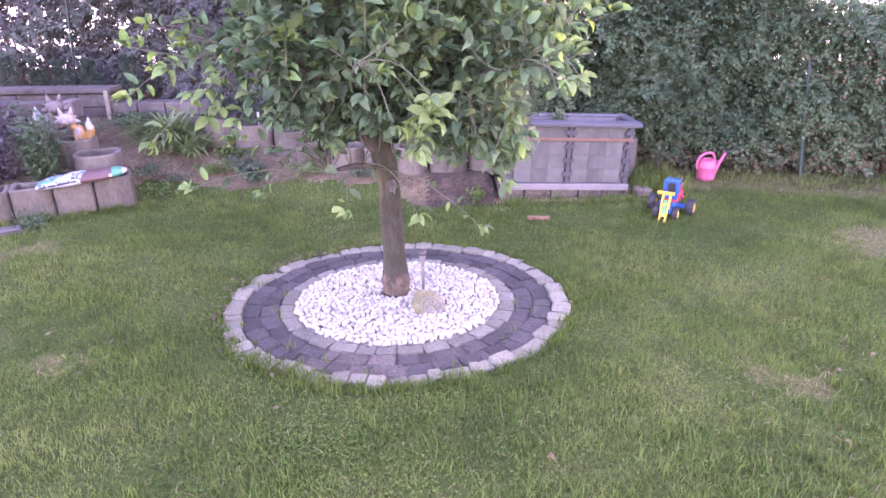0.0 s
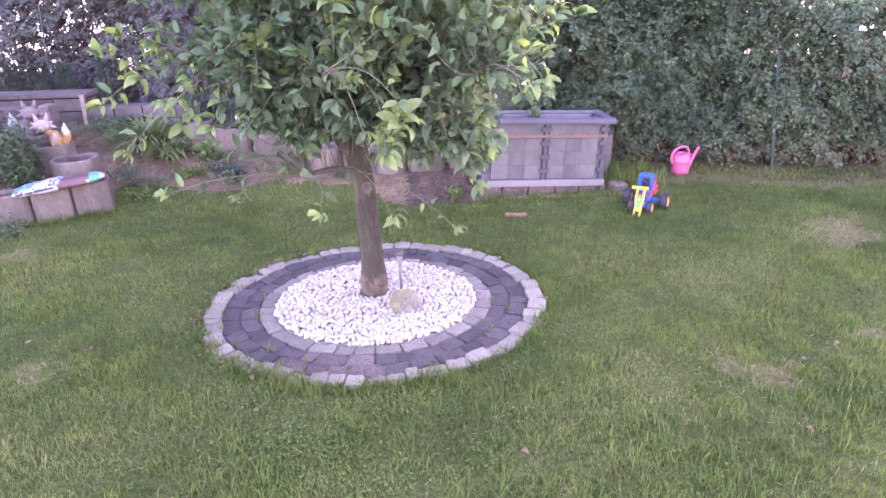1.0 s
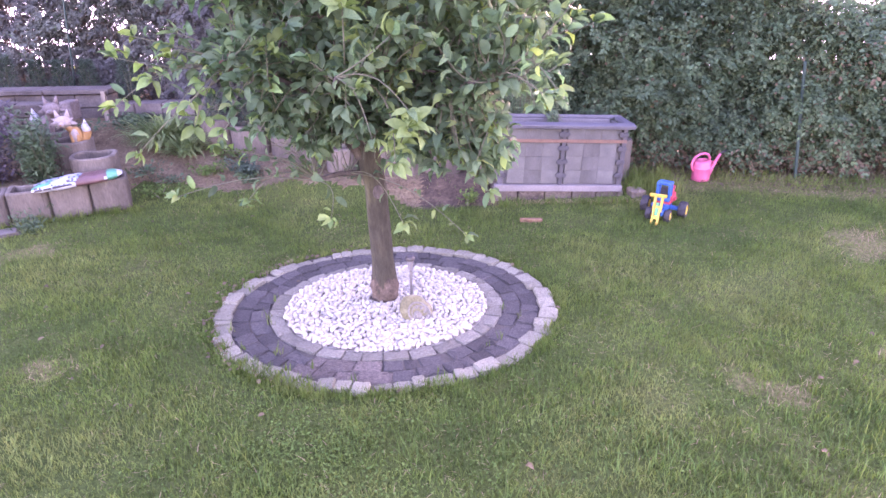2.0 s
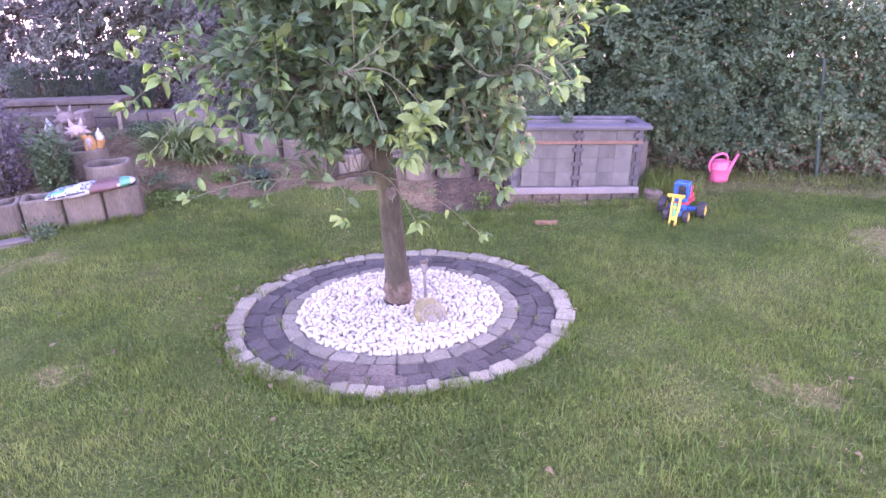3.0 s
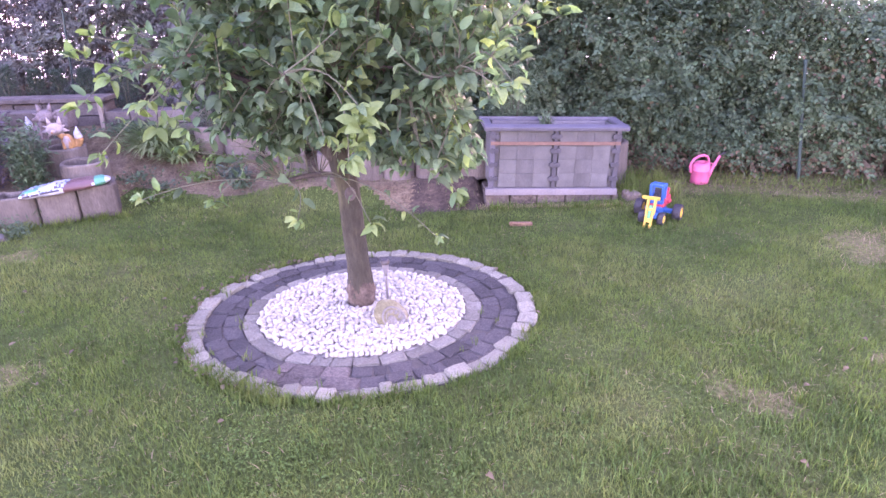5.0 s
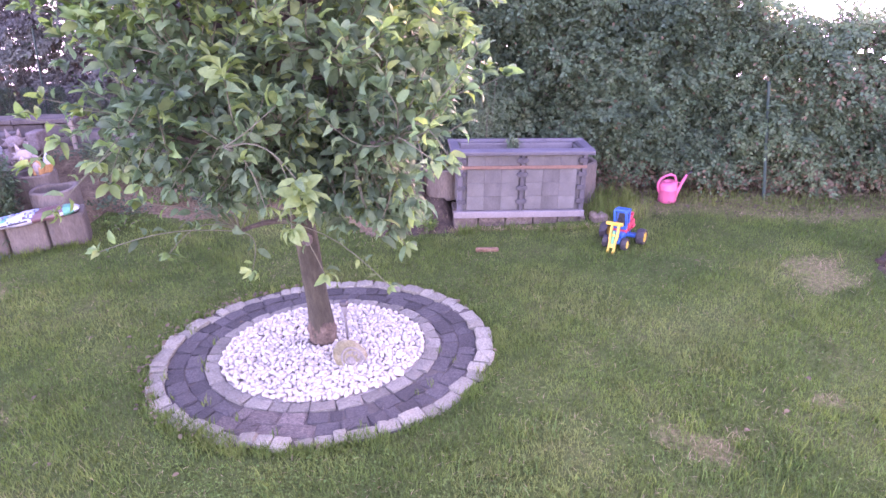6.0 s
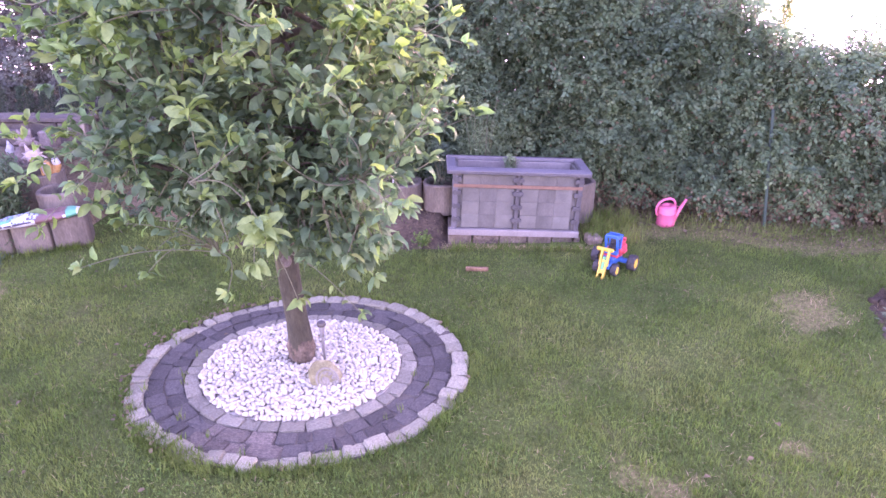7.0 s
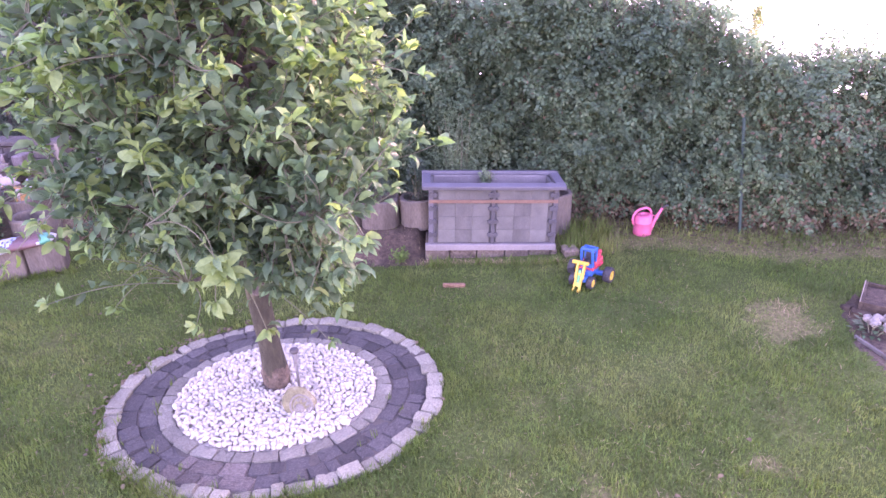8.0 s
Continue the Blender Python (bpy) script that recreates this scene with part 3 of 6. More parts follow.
v, t = scatter(LEAF4_V, LEAF4_T, np.stack([a, b, ground_z(a, b) + rng.uniform(0.010, 0.030, len(a))], 1), frames_of(ahead, np.array([0, 0, 1.0])),
               rng.uniform(0.018, 0.045, len(a))[:, None] * np.array([0.09, 1.0, 0.5]))
tagged(new("mown_straw", mesh_np("mown_straw", v, t, M["straw"])), "thin pale mown straw lying in the lawn", "straw", kind="stuff")
# clover and broad-leaved weeds
n = 10000
a = np.concatenate([rng.normal(-0.20, 0.50, n // 2), rng.uniform(-2.4, 2.8, n // 2)])
b = np.concatenate([rng.normal(2.10, 0.26, n // 2), rng.uniform(1.0, 4.4, n // 2)])
ok = (ring_dist(a, b) > RING_R + 0.02) & (wave(a, b, 3.0, 9) + 0.6 * wave(a, b, 11.0, 2) > rng.uniform(-0.7, 0.5, len(a))) & (dry_mask(a, b) < 0)
a, b = a[ok], b[ok]
yaw = rng.uniform(0, 6.283, len(a))
ahead = np.stack([np.cos(yaw), np.sin(yaw), rng.uniform(-0.1, 0.7, len(a))], 1)
v, t = scatter(LEAF4_V, LEAF4_T, np.stack([a, b, ground_z(a, b) + rng.uniform(0.008, 0.026, len(a))], 1), frames_of(ahead, np.array([0, 0, 1.0])),
               (rng.uniform(0.007, 0.0165, len(a)))[:, None] * np.array([1.5, 1, 1]))
tagged(new("clover_weeds", mesh_np("clover_weeds", v, t, M["clover"])), "green clover and broad weeds in the lawn", "weeds", kind="stuff")

# ---- hedge: leaves in depth over a net of stems ----
def hedge_top(x):
    return 2.25 - 0.25 * smooth01(-0.3, 0.8, x) - 0.24 * smooth01(1.7, 2.9, x) - 0.40 * smooth01(2.75, 3.45, x) - 0.10 * smooth01(3.6, 4.6, x) + 0.05 * np.sin(x * 5.1) + 0.03 * np.sin(x * 13.7)


def hedge_face(x):
    return 6.02 + 0.45 * smooth01(-0.4, -2.2, x) + 0.55 * smooth01(-2.0, -3.0, x) + 0.35 * smooth01(-3.0, -6.0, x) - 0.17 * smooth01(0.8, 2.4, x) - 0.28 * smooth01(2.4, 3.6, x)


def hedge_leaves(h, n, x0, x1, mats, copper):
    """Flat sprays of leaves set left and right along short twigs, shingled over lumps and hollows."""
    x = rng.uniform(x0, x1, n)
    zt = hedge_top(x) + 0.55 * smooth01(-0.5, -2.5, x)
    z = ground_z(x, hedge_face(x)) + 0.05 + rng.random(n) ** 0.95 * (zt + 0.26)
    airy = smooth01(2.7, 3.5, x) * smooth01(0.7, 1.1, z) if not copper else 0.45 * smooth01(-3.3, -3.8, x) * smooth01(0.75, 0.95, z)
    bulge = 0.17 * wave(x, z, 2.3, 2) + 0.13 * wave(x, z, 5.2, 7) + 0.05 * wave(x, z, 13.0, 4)
    y = hedge_face(x) + 0.06 + rng.beta(0.8, 2.2, n) * (0.60 - 0.25 * airy) + bulge + 0.10 * smooth01(0.5, 0.0, z)
    back = (np.arange(n) % 4 == 0) & (rng.random(n) > 0.85 * airy)
    y = np.where(back, hedge_face(x) + rng.uniform(0.5, 0.9, n), y)
    gap = wave(x * 1.3, z, 2.6, 5) + 0.6 * wave(x, z, 9.0, 3)
    keep = ~((gap > 1.0) & (rng.random(n) < 0.55)) & (rng.random(n) > (0.25 if copper else 0.42) * airy * smooth01(-0.1, 0.7, wave(x, z, 7.0, 11)))
    keep &= rng.random(n) < smooth01(0.26, -0.20, z - ground_z(x, hedge_face(x)) - zt)
    keep &= back | (rng.random(n) > 0.5 * smooth01(0.35, 0.05, z - ground_z(x, hedge_face(x))))
    x, y, z, back = x[keep], y[keep], z[keep], back[keep]
    n, k = len(x), 13
    way = unit(np.stack([rng.normal(0, 0.75, n) + 0.5 * wave(x, z, 4.0, 1), -0.65 + rng.normal(0, 0.35, n), rng.normal(-0.10, 0.45, n)], 1))
    lie = unit(np.stack([rng.normal(0, 0.35, n) + 0.4 * wave(x, z, 5.0, 8), -0.52 + rng.normal(0, 0.28, n), 0.72 + rng.normal(0, 0.28, n)], 1))
    across = unit(np.cross(way, lie))
    long = rng.uniform(0.09, 0.24, n) * np.where(back, 1.5, 1.0)
    s = (np.arange(k)[None] + rng.random((n, k))) / k
    side = np.where(np.arange(k) % 2, 1.0, -1.0)[None, :, None] * np.where(np.arange(k) == k - 1, 0.2, 1.0)[None, :, None]
    pos = np.stack([x, y, z], 1)[:, None] + way[:, None] * (long[:, None] * s)[..., None] + np.array([0, 0, -0.045])[None, None] * (s ** 2)[..., None]
    ahead = way[:, None] * 0.6 + across[:, None] * side + rng.normal(0, 0.25, (n, k, 3)) + np.array([0, -0.05, -0.28])
    up = lie[:, None] + rng.normal(0, 0.24, (n, k, 3))
    size = rng.uniform(0.036, 0.066, (n, k)) * (1 - 0.3 * s) * np.where(back, 1.5, 1.0)[:, None]
    pos, ahead, up, size, back = pos.reshape(-1, 3), unit(ahead.reshape(-1, 3)), unit(up.reshape(-1, 3)), size.ravel(), np.repeat(back, k)
    # many small holes slanting through the foliage, larger ones where it is thin
    lean = 0.60 if copper else -0.60
    xs = pos[:, 0] + lean * (pos[:, 1] - hedge_face(pos[:, 0]))
    zs = pos[:, 2] + 0.10 * (pos[:, 1] - hedge_face(pos[:, 0]))
    hr = np.random.default_rng(77)
    ok = np.ones(len(pos), bool)
    for i in range(250 if copper else 40):
        thin = copper and i % 6 == 0
        if copper:
            hx, hz = (hr.normal(-4.62, 0.22), hr.uniform(0.80, 2.0)) if thin else (hr.uniform(-4.7, -2.4), hr.uniform(0.74, 2.1))
        else:
            hx, hz = (hr.uniform(3.0, 4.0), hr.uniform(0.9, 1.35)) if i % 2 else (hr.uniform(2.2, 4.3), hr.uniform(1.0, 1.75))
        ok &= np.hypot(xs - hx, zs - hz) > (hr.uniform(0.032, 0.052) if thin else hr.uniform(0.025, 0.042) if copper else hr.uniform(0.024, 0.040))
    pos, ahead, up, size = pos[ok], ahead[ok], up[ok], size[ok]
    n = len(pos)
    v, t = scatter(LEAF2_V, LEAF2_T, pos, frames_of(ahead, up), size[:, None] * np.ones(3))
    px_, pz_ = pos[:, 0], pos[:, 2]
    brown = rng.random(n) < 0.015 + 0.50 * smooth01(0.40, 0.05, pz_) + 0.22 * np.exp(-((px_ - 3.75) / 0.5) ** 2 - ((pz_ - 1.0) / 0.2) ** 2) + 0.10 * smooth01(2.2, 4.0, px_) * smooth01(0.9, 0.3, pz_)
    lf = new("hedge_leaves", mesh_np("hedge_leaves", v, t, mats, False, np.repeat(brown.astype(np.int32), len(LEAF2_T))))
    lf.parent = h
    tagged(lf, kind="stuff")


def hedge_stems(h, n, x0, x1):
    bm = bmesh.new()
    for i in range(n):
        xs = random.uniform(x0, x1)
        ys = float(hedge_face(xs)) + random.uniform(0.2, 0.6)
        zb = float(ground_z(xs, ys))
        zt = zb + float(hedge_top(xs)) * random.uniform(0.55, 0.98) + (0.4 if xs < -1.5 else 0.0)
        k = 5
        pts = [(xs + random.uniform(-0.05, 0.05) * j, ys + random.uniform(-0.04, 0.03) * j, zb - 0.03 + (zt - zb) * j / k) for j in range(k + 1)]
        tube(bm, pts, [0.009 - 0.0014 * j for j in range(k + 1)], 4, False)
    tagged(part("hedge_stems", bm, M["hedge_wood"], h), kind="stuff")


def hedge_shoots(h, n, x0, x1):
    """Thin new shoots with small leaves above the clipped top."""
    bm = bmesh.new()
    pos, ah = [], []
    for i in range(n):
        xs = random.uniform(x0, x1)
        ys = float(hedge_face(xs)) + random.uniform(0.1, 0.5)
        zs = float(ground_z(xs, ys)) + float(hedge_top(xs)) - 0.12
        L = random.uniform(0.12, 0.32) + (0.22 if random.random() < 0.25 else 0)
        tip = Vector((xs + random.gauss(0, 0.10), ys + random.gauss(0, 0.06), zs + L))
        pts = curve((xs, ys, zs), tip, 0.0, random.uniform(-0.04, 0.04), 5)
        tube(bm, pts, [0.003 - 0.0004 * j for j in range(6)], 4, False)
        for k in range(int(L / 0.022)):
            f = min(4.99, 5 * (k + random.random()) / max(1, int(L / 0.022)))
            q = pts[int(f)].lerp(pts[int(f) + 1], f - int(f))
            pos.append(tuple(q))
            ah.append((random.gauss(0, 1), random.gauss(0, 1), random.uniform(-0.2, 0.9)))
    tagged(part("hedge_shoots", bm, M["hedge_wood"], h), kind="stuff")
    pos, ah = np.array(pos), unit(np.array(ah))
    v, t = scatter(LEAF4_V, LEAF4_T, pos, frames_of(ah, unit(rng.normal(0, 0.4, (len(pos), 3)) + np.array([0, -0.4, 1.0]))), rng.uniform(0.028, 0.052, len(pos))[:, None] * np.ones(3))
    sp = new("shoot_leaves", mesh_np("shoot_leaves", v, t, M["hedge"]))
    sp.parent = h
    tagged(sp, kind="stuff")


def curve(a, b, sag, side, n=6):
    """A bowed line from a to b."""
    a, b = Vector(a), Vector(b)
    d = b - a
    w = d.cross(Vector((0, 0, 1)))
    w = w.normalized() if w.length > 1e-6 else Vector((1, 0, 0))
    return [a + d * (i / n) + Vector((0, 0, sag)) * math.sin(math.pi * i / n) + w * side * math.sin(math.pi * i / n) for i in range(n + 1)]


hedge = thing("hedge", pose(0, 0, 0), "tall dense green hornbeam hedge along the garden edge", "hedge", kind="structure")
hedge_leaves(hedge, 30000, -1.6, 5.8, [M["hedge"], M["litter"]], False)
hedge_stems(hedge, 300, -1.6, 5.8)
hedge_shoots(hedge, 200, 0.0, 2.6)
hedge_shoots(hedge, 560, 2.4, 5.6)
dark_hedge = thing("copper_hedge", pose(0, 0, 0), "dark purplish hedge behind the terrace with gaps of light", "hedge", kind="structure")
hedge_leaves(dark_hedge, 19000, -6.6, -1.6, [M["copper"], M["hedge"]], True)
hedge_stems(dark_hedge, 220, -6.6, -1.6)
# added glowing sheet for the bright hazy distance beyond the hedge, where the land drops away
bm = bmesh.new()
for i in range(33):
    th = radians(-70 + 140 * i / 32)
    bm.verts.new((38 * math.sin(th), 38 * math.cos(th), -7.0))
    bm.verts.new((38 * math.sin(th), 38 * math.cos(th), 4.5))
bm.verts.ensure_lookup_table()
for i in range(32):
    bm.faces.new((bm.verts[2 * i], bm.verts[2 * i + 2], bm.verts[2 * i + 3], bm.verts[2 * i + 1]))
tagged(part("backdrop", bm, M["haze"]), "glowing curved sheet standing in for bright evening haze beyond the hedge", "backdrop", kind="structure")
k = 2400
a = rng.uniform(-0.3, 5.4, k)
b = hedge_face(a) + rng.normal(-0.12, 0.16, k)
yaw = rng.uniform(0, 6.283, k)
ahead = np.stack([np.cos(yaw), np.sin(yaw), rng.uniform(-0.15, 0.35, k)], 1)
v, t = scatter(LEAF4_V, LEAF4_T, np.stack([a, b, ground_z(a, b) + rng.uniform(0.003, 0.02, k)], 1), frames_of(ahead, unit(rng.normal(0, 0.3, (k, 3)) + np.array([0, 0, 1.0]))), rng.uniform(0.02, 0.05, k)[:, None] * np.ones(3))
a2 = rng.uniform(1.6, 5.4, 3600)
b2 = hedge_face(a2) + rng.normal(-0.10, 0.13, 3600)
blades("hedge_foot_grass", a2, b2, rng.uniform(0.02, 0.09, 3600), rng.uniform(0.003, 0.006, 3600), M["grass"], "rough unmown grass along the hedge foot", rng, 0.6)
tagged(new("leaf_litter", mesh_np("leaf_litter", v, t, M["litter"])), "dry brown fallen leaves along the hedge foot", "leaf litter", kind="stuff")


def hedge_post(x, back, z, lean, r, label):
    y = float(hedge_face(x)) + back
    zb = float(ground_z(x, y))
    o = thing("fence_post", pose(x, y, zb, 0, lean, 0), label, "post", "posts in the hedge")
    bm = bmesh.new()
    lathe(bm, [(r, -0.1), (r, z), (r * 0.7, z + 0.008)], 10)
    part("post_tube", bm, M["postgreen"], o, smooth=False)
    bm = bmesh.new()
    lathe(bm, [(r * 1.15, z - 0.01), (r * 1.15, z + 0.012), (r * 0.5, z + 0.02)], 10)
    part("cap", bm, M["postgreen"], o)


hedge_post(3.24, -0.02, 1.03, -6.7, 0.013, "slim green coated steel post leaning in the hedge")
hedge_post(-3.88, -0.10, 1.05, 6.0, 0.009, "thin grey-green steel post in front of the dark hedge")

# ---- tree: trunk, limbs, twigs and leaves ----

def trunk_at(z):
    """Axis of the trunk at height z."""
    zs = [-0.08, 0.0, 0.12, 0.36, 0.55, 0.73, 0.93, 1.15, 1.5, 1.95, 2.35]
    xs = [-0.270, -0.270, -0.275, -0.280, -0.286, -0.288, -0.312, -0.332, -0.355, -0.38, -0.40]
    ys = [3.375, 3.375, 3.37, 3.36, 3.35, 3.335, 3.32, 3.29, 3.25, 3.20, 3.17]
    return Vector((np.interp(z, zs, xs), np.interp(z, zs, ys), z))


def build_tree():
    rnd = random.Random(5)
    tree = thing("apple_tree", pose(0, 0, 0), "small apple tree with broad leafy crown rising from white gravel", "tree")
    bm = bmesh.new()
    zs = [-0.08, 0.0, 0.03, 0.07, 0.13, 0.2, 0.3, 0.42, 0.55, 0.66, 0.74, 0.84, 0.93, 1.04, 1.15, 1.32, 1.5, 1.72, 1.95, 2.15, 2.35]
    rs = [0.066, 0.062, 0.063, 0.068, 0.072, 0.070, 0.063, 0.061, 0.060, 0.060, 0.060, 0.062, 0.061, 0.054, 0.047, 0.04, 0.034, 0.027, 0.02, 0.013, 0.007]
    n = 20
    rings = []
    for z, r in zip(zs, rs):
        c = trunk_at(z)
        ring = []
        for k in range(n):
            th = 2 * math.pi * k / n
            f = 1 + 0.06 * math.sin(3 * th + z * 4) + 0.04 * math.sin(5 * th - z * 9) + 0.03 * rnd.uniform(-1, 1)
            if z < 0.05:
                f += 0.10 * max(0, math.sin(4 * th + 0.7))
            f -= 0.16 * math.exp(-((th - 5.35) / 0.16) ** 2) * (0.2 < z < 0.75)
            ring.append(bm.verts.new(c + Vector((math.cos(th), math.sin(th), 0)) * r * f))
        rings.append(ring)
    for a, b in zip(rings, rings[1:]):
        for k in range(n):
            bm.faces.new((a[k], a[(k + 1) % n], b[(k + 1) % n], b[k]))
    bm.faces.new(rings[-1])
    part("trunk", bm, M["bark_moss"], tree, "grey-brown bark, mossy green on one flank", smooth=True)
    # a pruning scar and the swollen graft at the foot
    bm = bmesh.new()
    c = trunk_at(0.72) + Vector((0.018, -0.058, 0))
    lathe(bm, [(0.03, 0.0), (0.027, 0.010), (0.017, 0.012), (0.013, 0.006)], 12, Matrix.Translation(c) @ Euler((radians(90), 0, radians(18))).to_matrix().to_4x4(), sy=1.3)
    part("branch_scar", bm, M["bark"], tree, "round grey pruning scar", smooth=True)
    bm = bmesh.new()
    rr = []
    for z, r in ((-0.05, 0.070), (0.0, 0.068), (0.03, 0.070), (0.06, 0.074), (0.10, 0.079), (0.15, 0.078), (0.185, 0.066)):
        c = trunk_at(z)
        rr.append([bm.verts.new(c + Vector((math.cos(t0), math.sin(t0), 0)) * (r + 0.006 * math.sin(7 * t0 + z * 60) + rnd.uniform(-0.003, 0.003)) + Vector((0, 0, 0.016 * math.sin(5 * t0) + 0.008 * math.sin(11 * t0)))) for t0 in [2 * math.pi * k / 28 for k in range(28)]])
    for a, b in zip(rr, rr[1:]):
        for k in range(28):
            bm.faces.new((a[k], a[(k + 1) % 28], b[(k + 1) % 28], b[k]))
    part("root_collar", bm, M["rootwood"], tree, "swollen brown cracked bark at the foot", smooth=True)
    # limbs
    limbs = []
    limb_tips = [(-0.82, 3.02, 1.42), (-0.75, 2.62, 1.50), (-0.30, 2.42, 1.45), (0.30, 2.60, 1.40), (0.42, 3.20, 1.45), (0.15, 3.80, 1.55), (-0.55, 3.95, 1.60), (-0.92, 3.50, 1.60),
                 (-0.75, 2.75, 2.15), (0.10, 2.85, 2.20), (0.05, 3.45, 2.35), (-0.80, 3.45, 2.30), (-0.35, 2.60, 2.30), (-0.95, 3.10, 1.95), (0.35, 3.05, 1.95)]
    for i, tip in enumerate(limb_tips):
        z0 = 0.9 + 0.05 * i if i < 8 else 1.35 + 0.07 * (i - 8)
        pts = curve(trunk_at(z0), tip, 0.06, rnd.uniform(-0.09, 0.09), 8)
        bm = bmesh.new()
        tube(bm, pts, [0.020 * (1 - 0.80 * j / 8) + 0.0025 for j in range(9)], 8, True, 0.15, rnd)
        part("limb", bm, M["bark"], tree, smooth=True)
        limbs.append(pts)
    # stout fork leaning off the trunk
    pts = curve(trunk_at(0.86), (-0.66, 3.12, 1.50), -0.03, 0.03, 8)
    bm = bmesh.new()
    tube(bm, pts, [0.040 - 0.0032 * j for j in range(9)], 10, True, 0.12, rnd)
    part("limb", bm, M["bark"], tree, smooth=True)
    # lesser branches forking off the limbs
    for i in range(44):
        src = limbs[i % 15]
        j = rnd.randint(3, 7)
        a = src[j]
        z = a.z + rnd.uniform(-0.12, 0.38)
        th = rnd.uniform(0, 2 * math.pi)
        r1 = rnd.uniform(0.45, 0.85) * float(np.interp(z, (1.0, 1.3, 1.55, 1.8, 2.1, 2.5), (0.32, 0.58, 0.8, 0.85, 0.86, 0.55)))
        b = Vector((-0.25 + r1 * math.cos(th), 3.18 + r1 * math.sin(th) * 0.95, min(max(z, 1.0), 2.45)))
        if (b - a).length > 0.62:
            b = a + (b - a).normalized() * 0.62
        pts = curve(a, b, 0.03, rnd.uniform(-0.05, 0.05), 6)
        bm = bmesh.new()
        tube(bm, pts, [0.010 * (1 - 0.7 * k / 6) + 0.0015 for k in range(7)], 6, True, 0.1, rnd)
        part("branch", bm, M["bark"], tree, smooth=True)
        limbs.append([pts[0], pts[1]] + pts[1:])
    # short pruned stub low on the trunk
    bm = bmesh.new()
    tube(bm, curve(trunk_at(0.80), (-0.56, 3.12, 0.84), 0.02, 0.02, 5), [0.018, 0.016, 0.015, 0.014, 0.012, 0.010], 8, True, 0.1, rnd)
    part("limb", bm, M["bark"], tree, smooth=True)
    limbs.append(curve(trunk_at(0.80), (-0.56, 3.12, 0.84), 0.02, 0.02, 5))
    nodes = [p for pts in limbs for p in pts[2:]] + [trunk_at(z) for z in (1.6, 1.8, 2.0, 2.2)]
    node_arr = np.array([tuple(p) for p in nodes])
    # twig tips: named shoots first, then many filling the crown's outer shell
    tips = [(-1.36, 2.95, 1.47), (-1.40, 2.95, 1.26), (-1.20, 2.95, 0.82), (-0.86, 2.95, 0.80), (-1.32, 2.90, 1.05), (0.19, 2.95, 0.60), (-0.12, 2.95, 0.67), (-0.47, 2.95, 0.70),
            (-1.24, 2.92, 1.56), (-1.00, 2.80, 1.30), (-1.06, 2.95, 1.16), (-0.98, 3.05, 1.02),
            (-0.10, 2.42, 1.12), (-0.18, 2.40, 1.22), (-0.04, 2.36, 1.34), (-0.22, 2.34, 1.42), (0.29, 2.85, 0.86), (0.33, 2.93, 0.97), (0.24, 2.75, 0.97),
            (0.16, 2.80, 1.05), (0.66, 3.0, 1.60),
            (0.75, 2.98, 1.58), (0.70, 2.95, 1.88), (0.68, 2.95, 2.10), (0.62, 3.05, 1.74), (0.66, 2.9, 1.99)]
    shoot = random.Random(91)
    tips += [(shoot.uniform(-1.20, -0.85), shoot.uniform(2.82, 3.04), shoot.uniform(1.10, 1.52)) for _ in range(9)]
    tips += [(shoot.uniform(0.42, 0.52), shoot.uniform(2.36, 2.45), shoot.uniform(1.30, 1.52)) for _ in range(5)]
    named = len(tips)
    for _ in range(1560):
        z = rnd.uniform(1.02, 2.60)
        th = rnd.uniform(0, 2 * math.pi)
        rim = float(np.interp(z, (0.97, 1.1, 1.3, 1.45, 1.55, 1.8, 2.1, 2.45, 2.6), (0.34, 0.47, 0.60, 0.71, 0.82, 0.87, 0.88, 0.66, 0.34)))
        rim *= 1 + 0.10 * math.sin(3 * th + 2.2 * z) + 0.08 * math.sin(7 * th - 5 * z)
        rad = rim * math.sqrt(rnd.uniform(0.12, 1.0))
        cx = float(np.interp(z, (1.0, 1.3, 1.45, 1.55, 2.0), (-0.20, -0.26, -0.23, -0.16, -0.28)))
        cy = float(np.interp(z, (1.0, 1.25, 1.5), (3.20, 3.18, 3.16)))
        tips.append((cx + rad * math.cos(th), cy + rad * math.sin(th) * 0.95, z + 0.12 * rad / rim * rnd.uniform(-1, 1)))
    hang = random.Random(17)
    tips += [(hang.uniform(-0.12, 0.37), hang.uniform(2.62, 3.02), hang.uniform(0.97, 1.18)) for _ in range(60)]
    tips += [(hang.uniform(-0.85, -0.40), hang.uniform(2.90, 3.35), hang.uniform(0.92, 1.15)) for _ in range(30)]
    tw = bmesh.new()
    pos, ahead, size, young_lit = [], [], [], []
    for i, tip in enumerate(tips):
        d = np.linalg.norm(node_arr - np.array(tip), axis=1)
        d = d + 0.5 * np.maximum(0, node_arr[:, 2] - tip[2]) + rnd.random() * 0.05
        base = Vector(node_arr[int(np.argmin(d))])
        L = (Vector(tip) - base).length
        pts = curve(base, tip, (rnd.uniform(0.02, 0.10) if tip[2] < 1.4 else rnd.uniform(-0.09, 0.03)) * (1 if L > 0.2 else 0.4), rnd.uniform(-0.06, 0.06), 7)
        tube(tw, pts, [0.0026 * (1 - 0.7 * j / 7) + 0.0009 for j in range(8)], 5, False)
        # leaves in a spiral along the outer part, a rosette at the tip
        cnt = max(6, int(min(L, 0.6) * rnd.uniform(29, 40)))
        start = max(0.05, 1 - 0.6 / L)
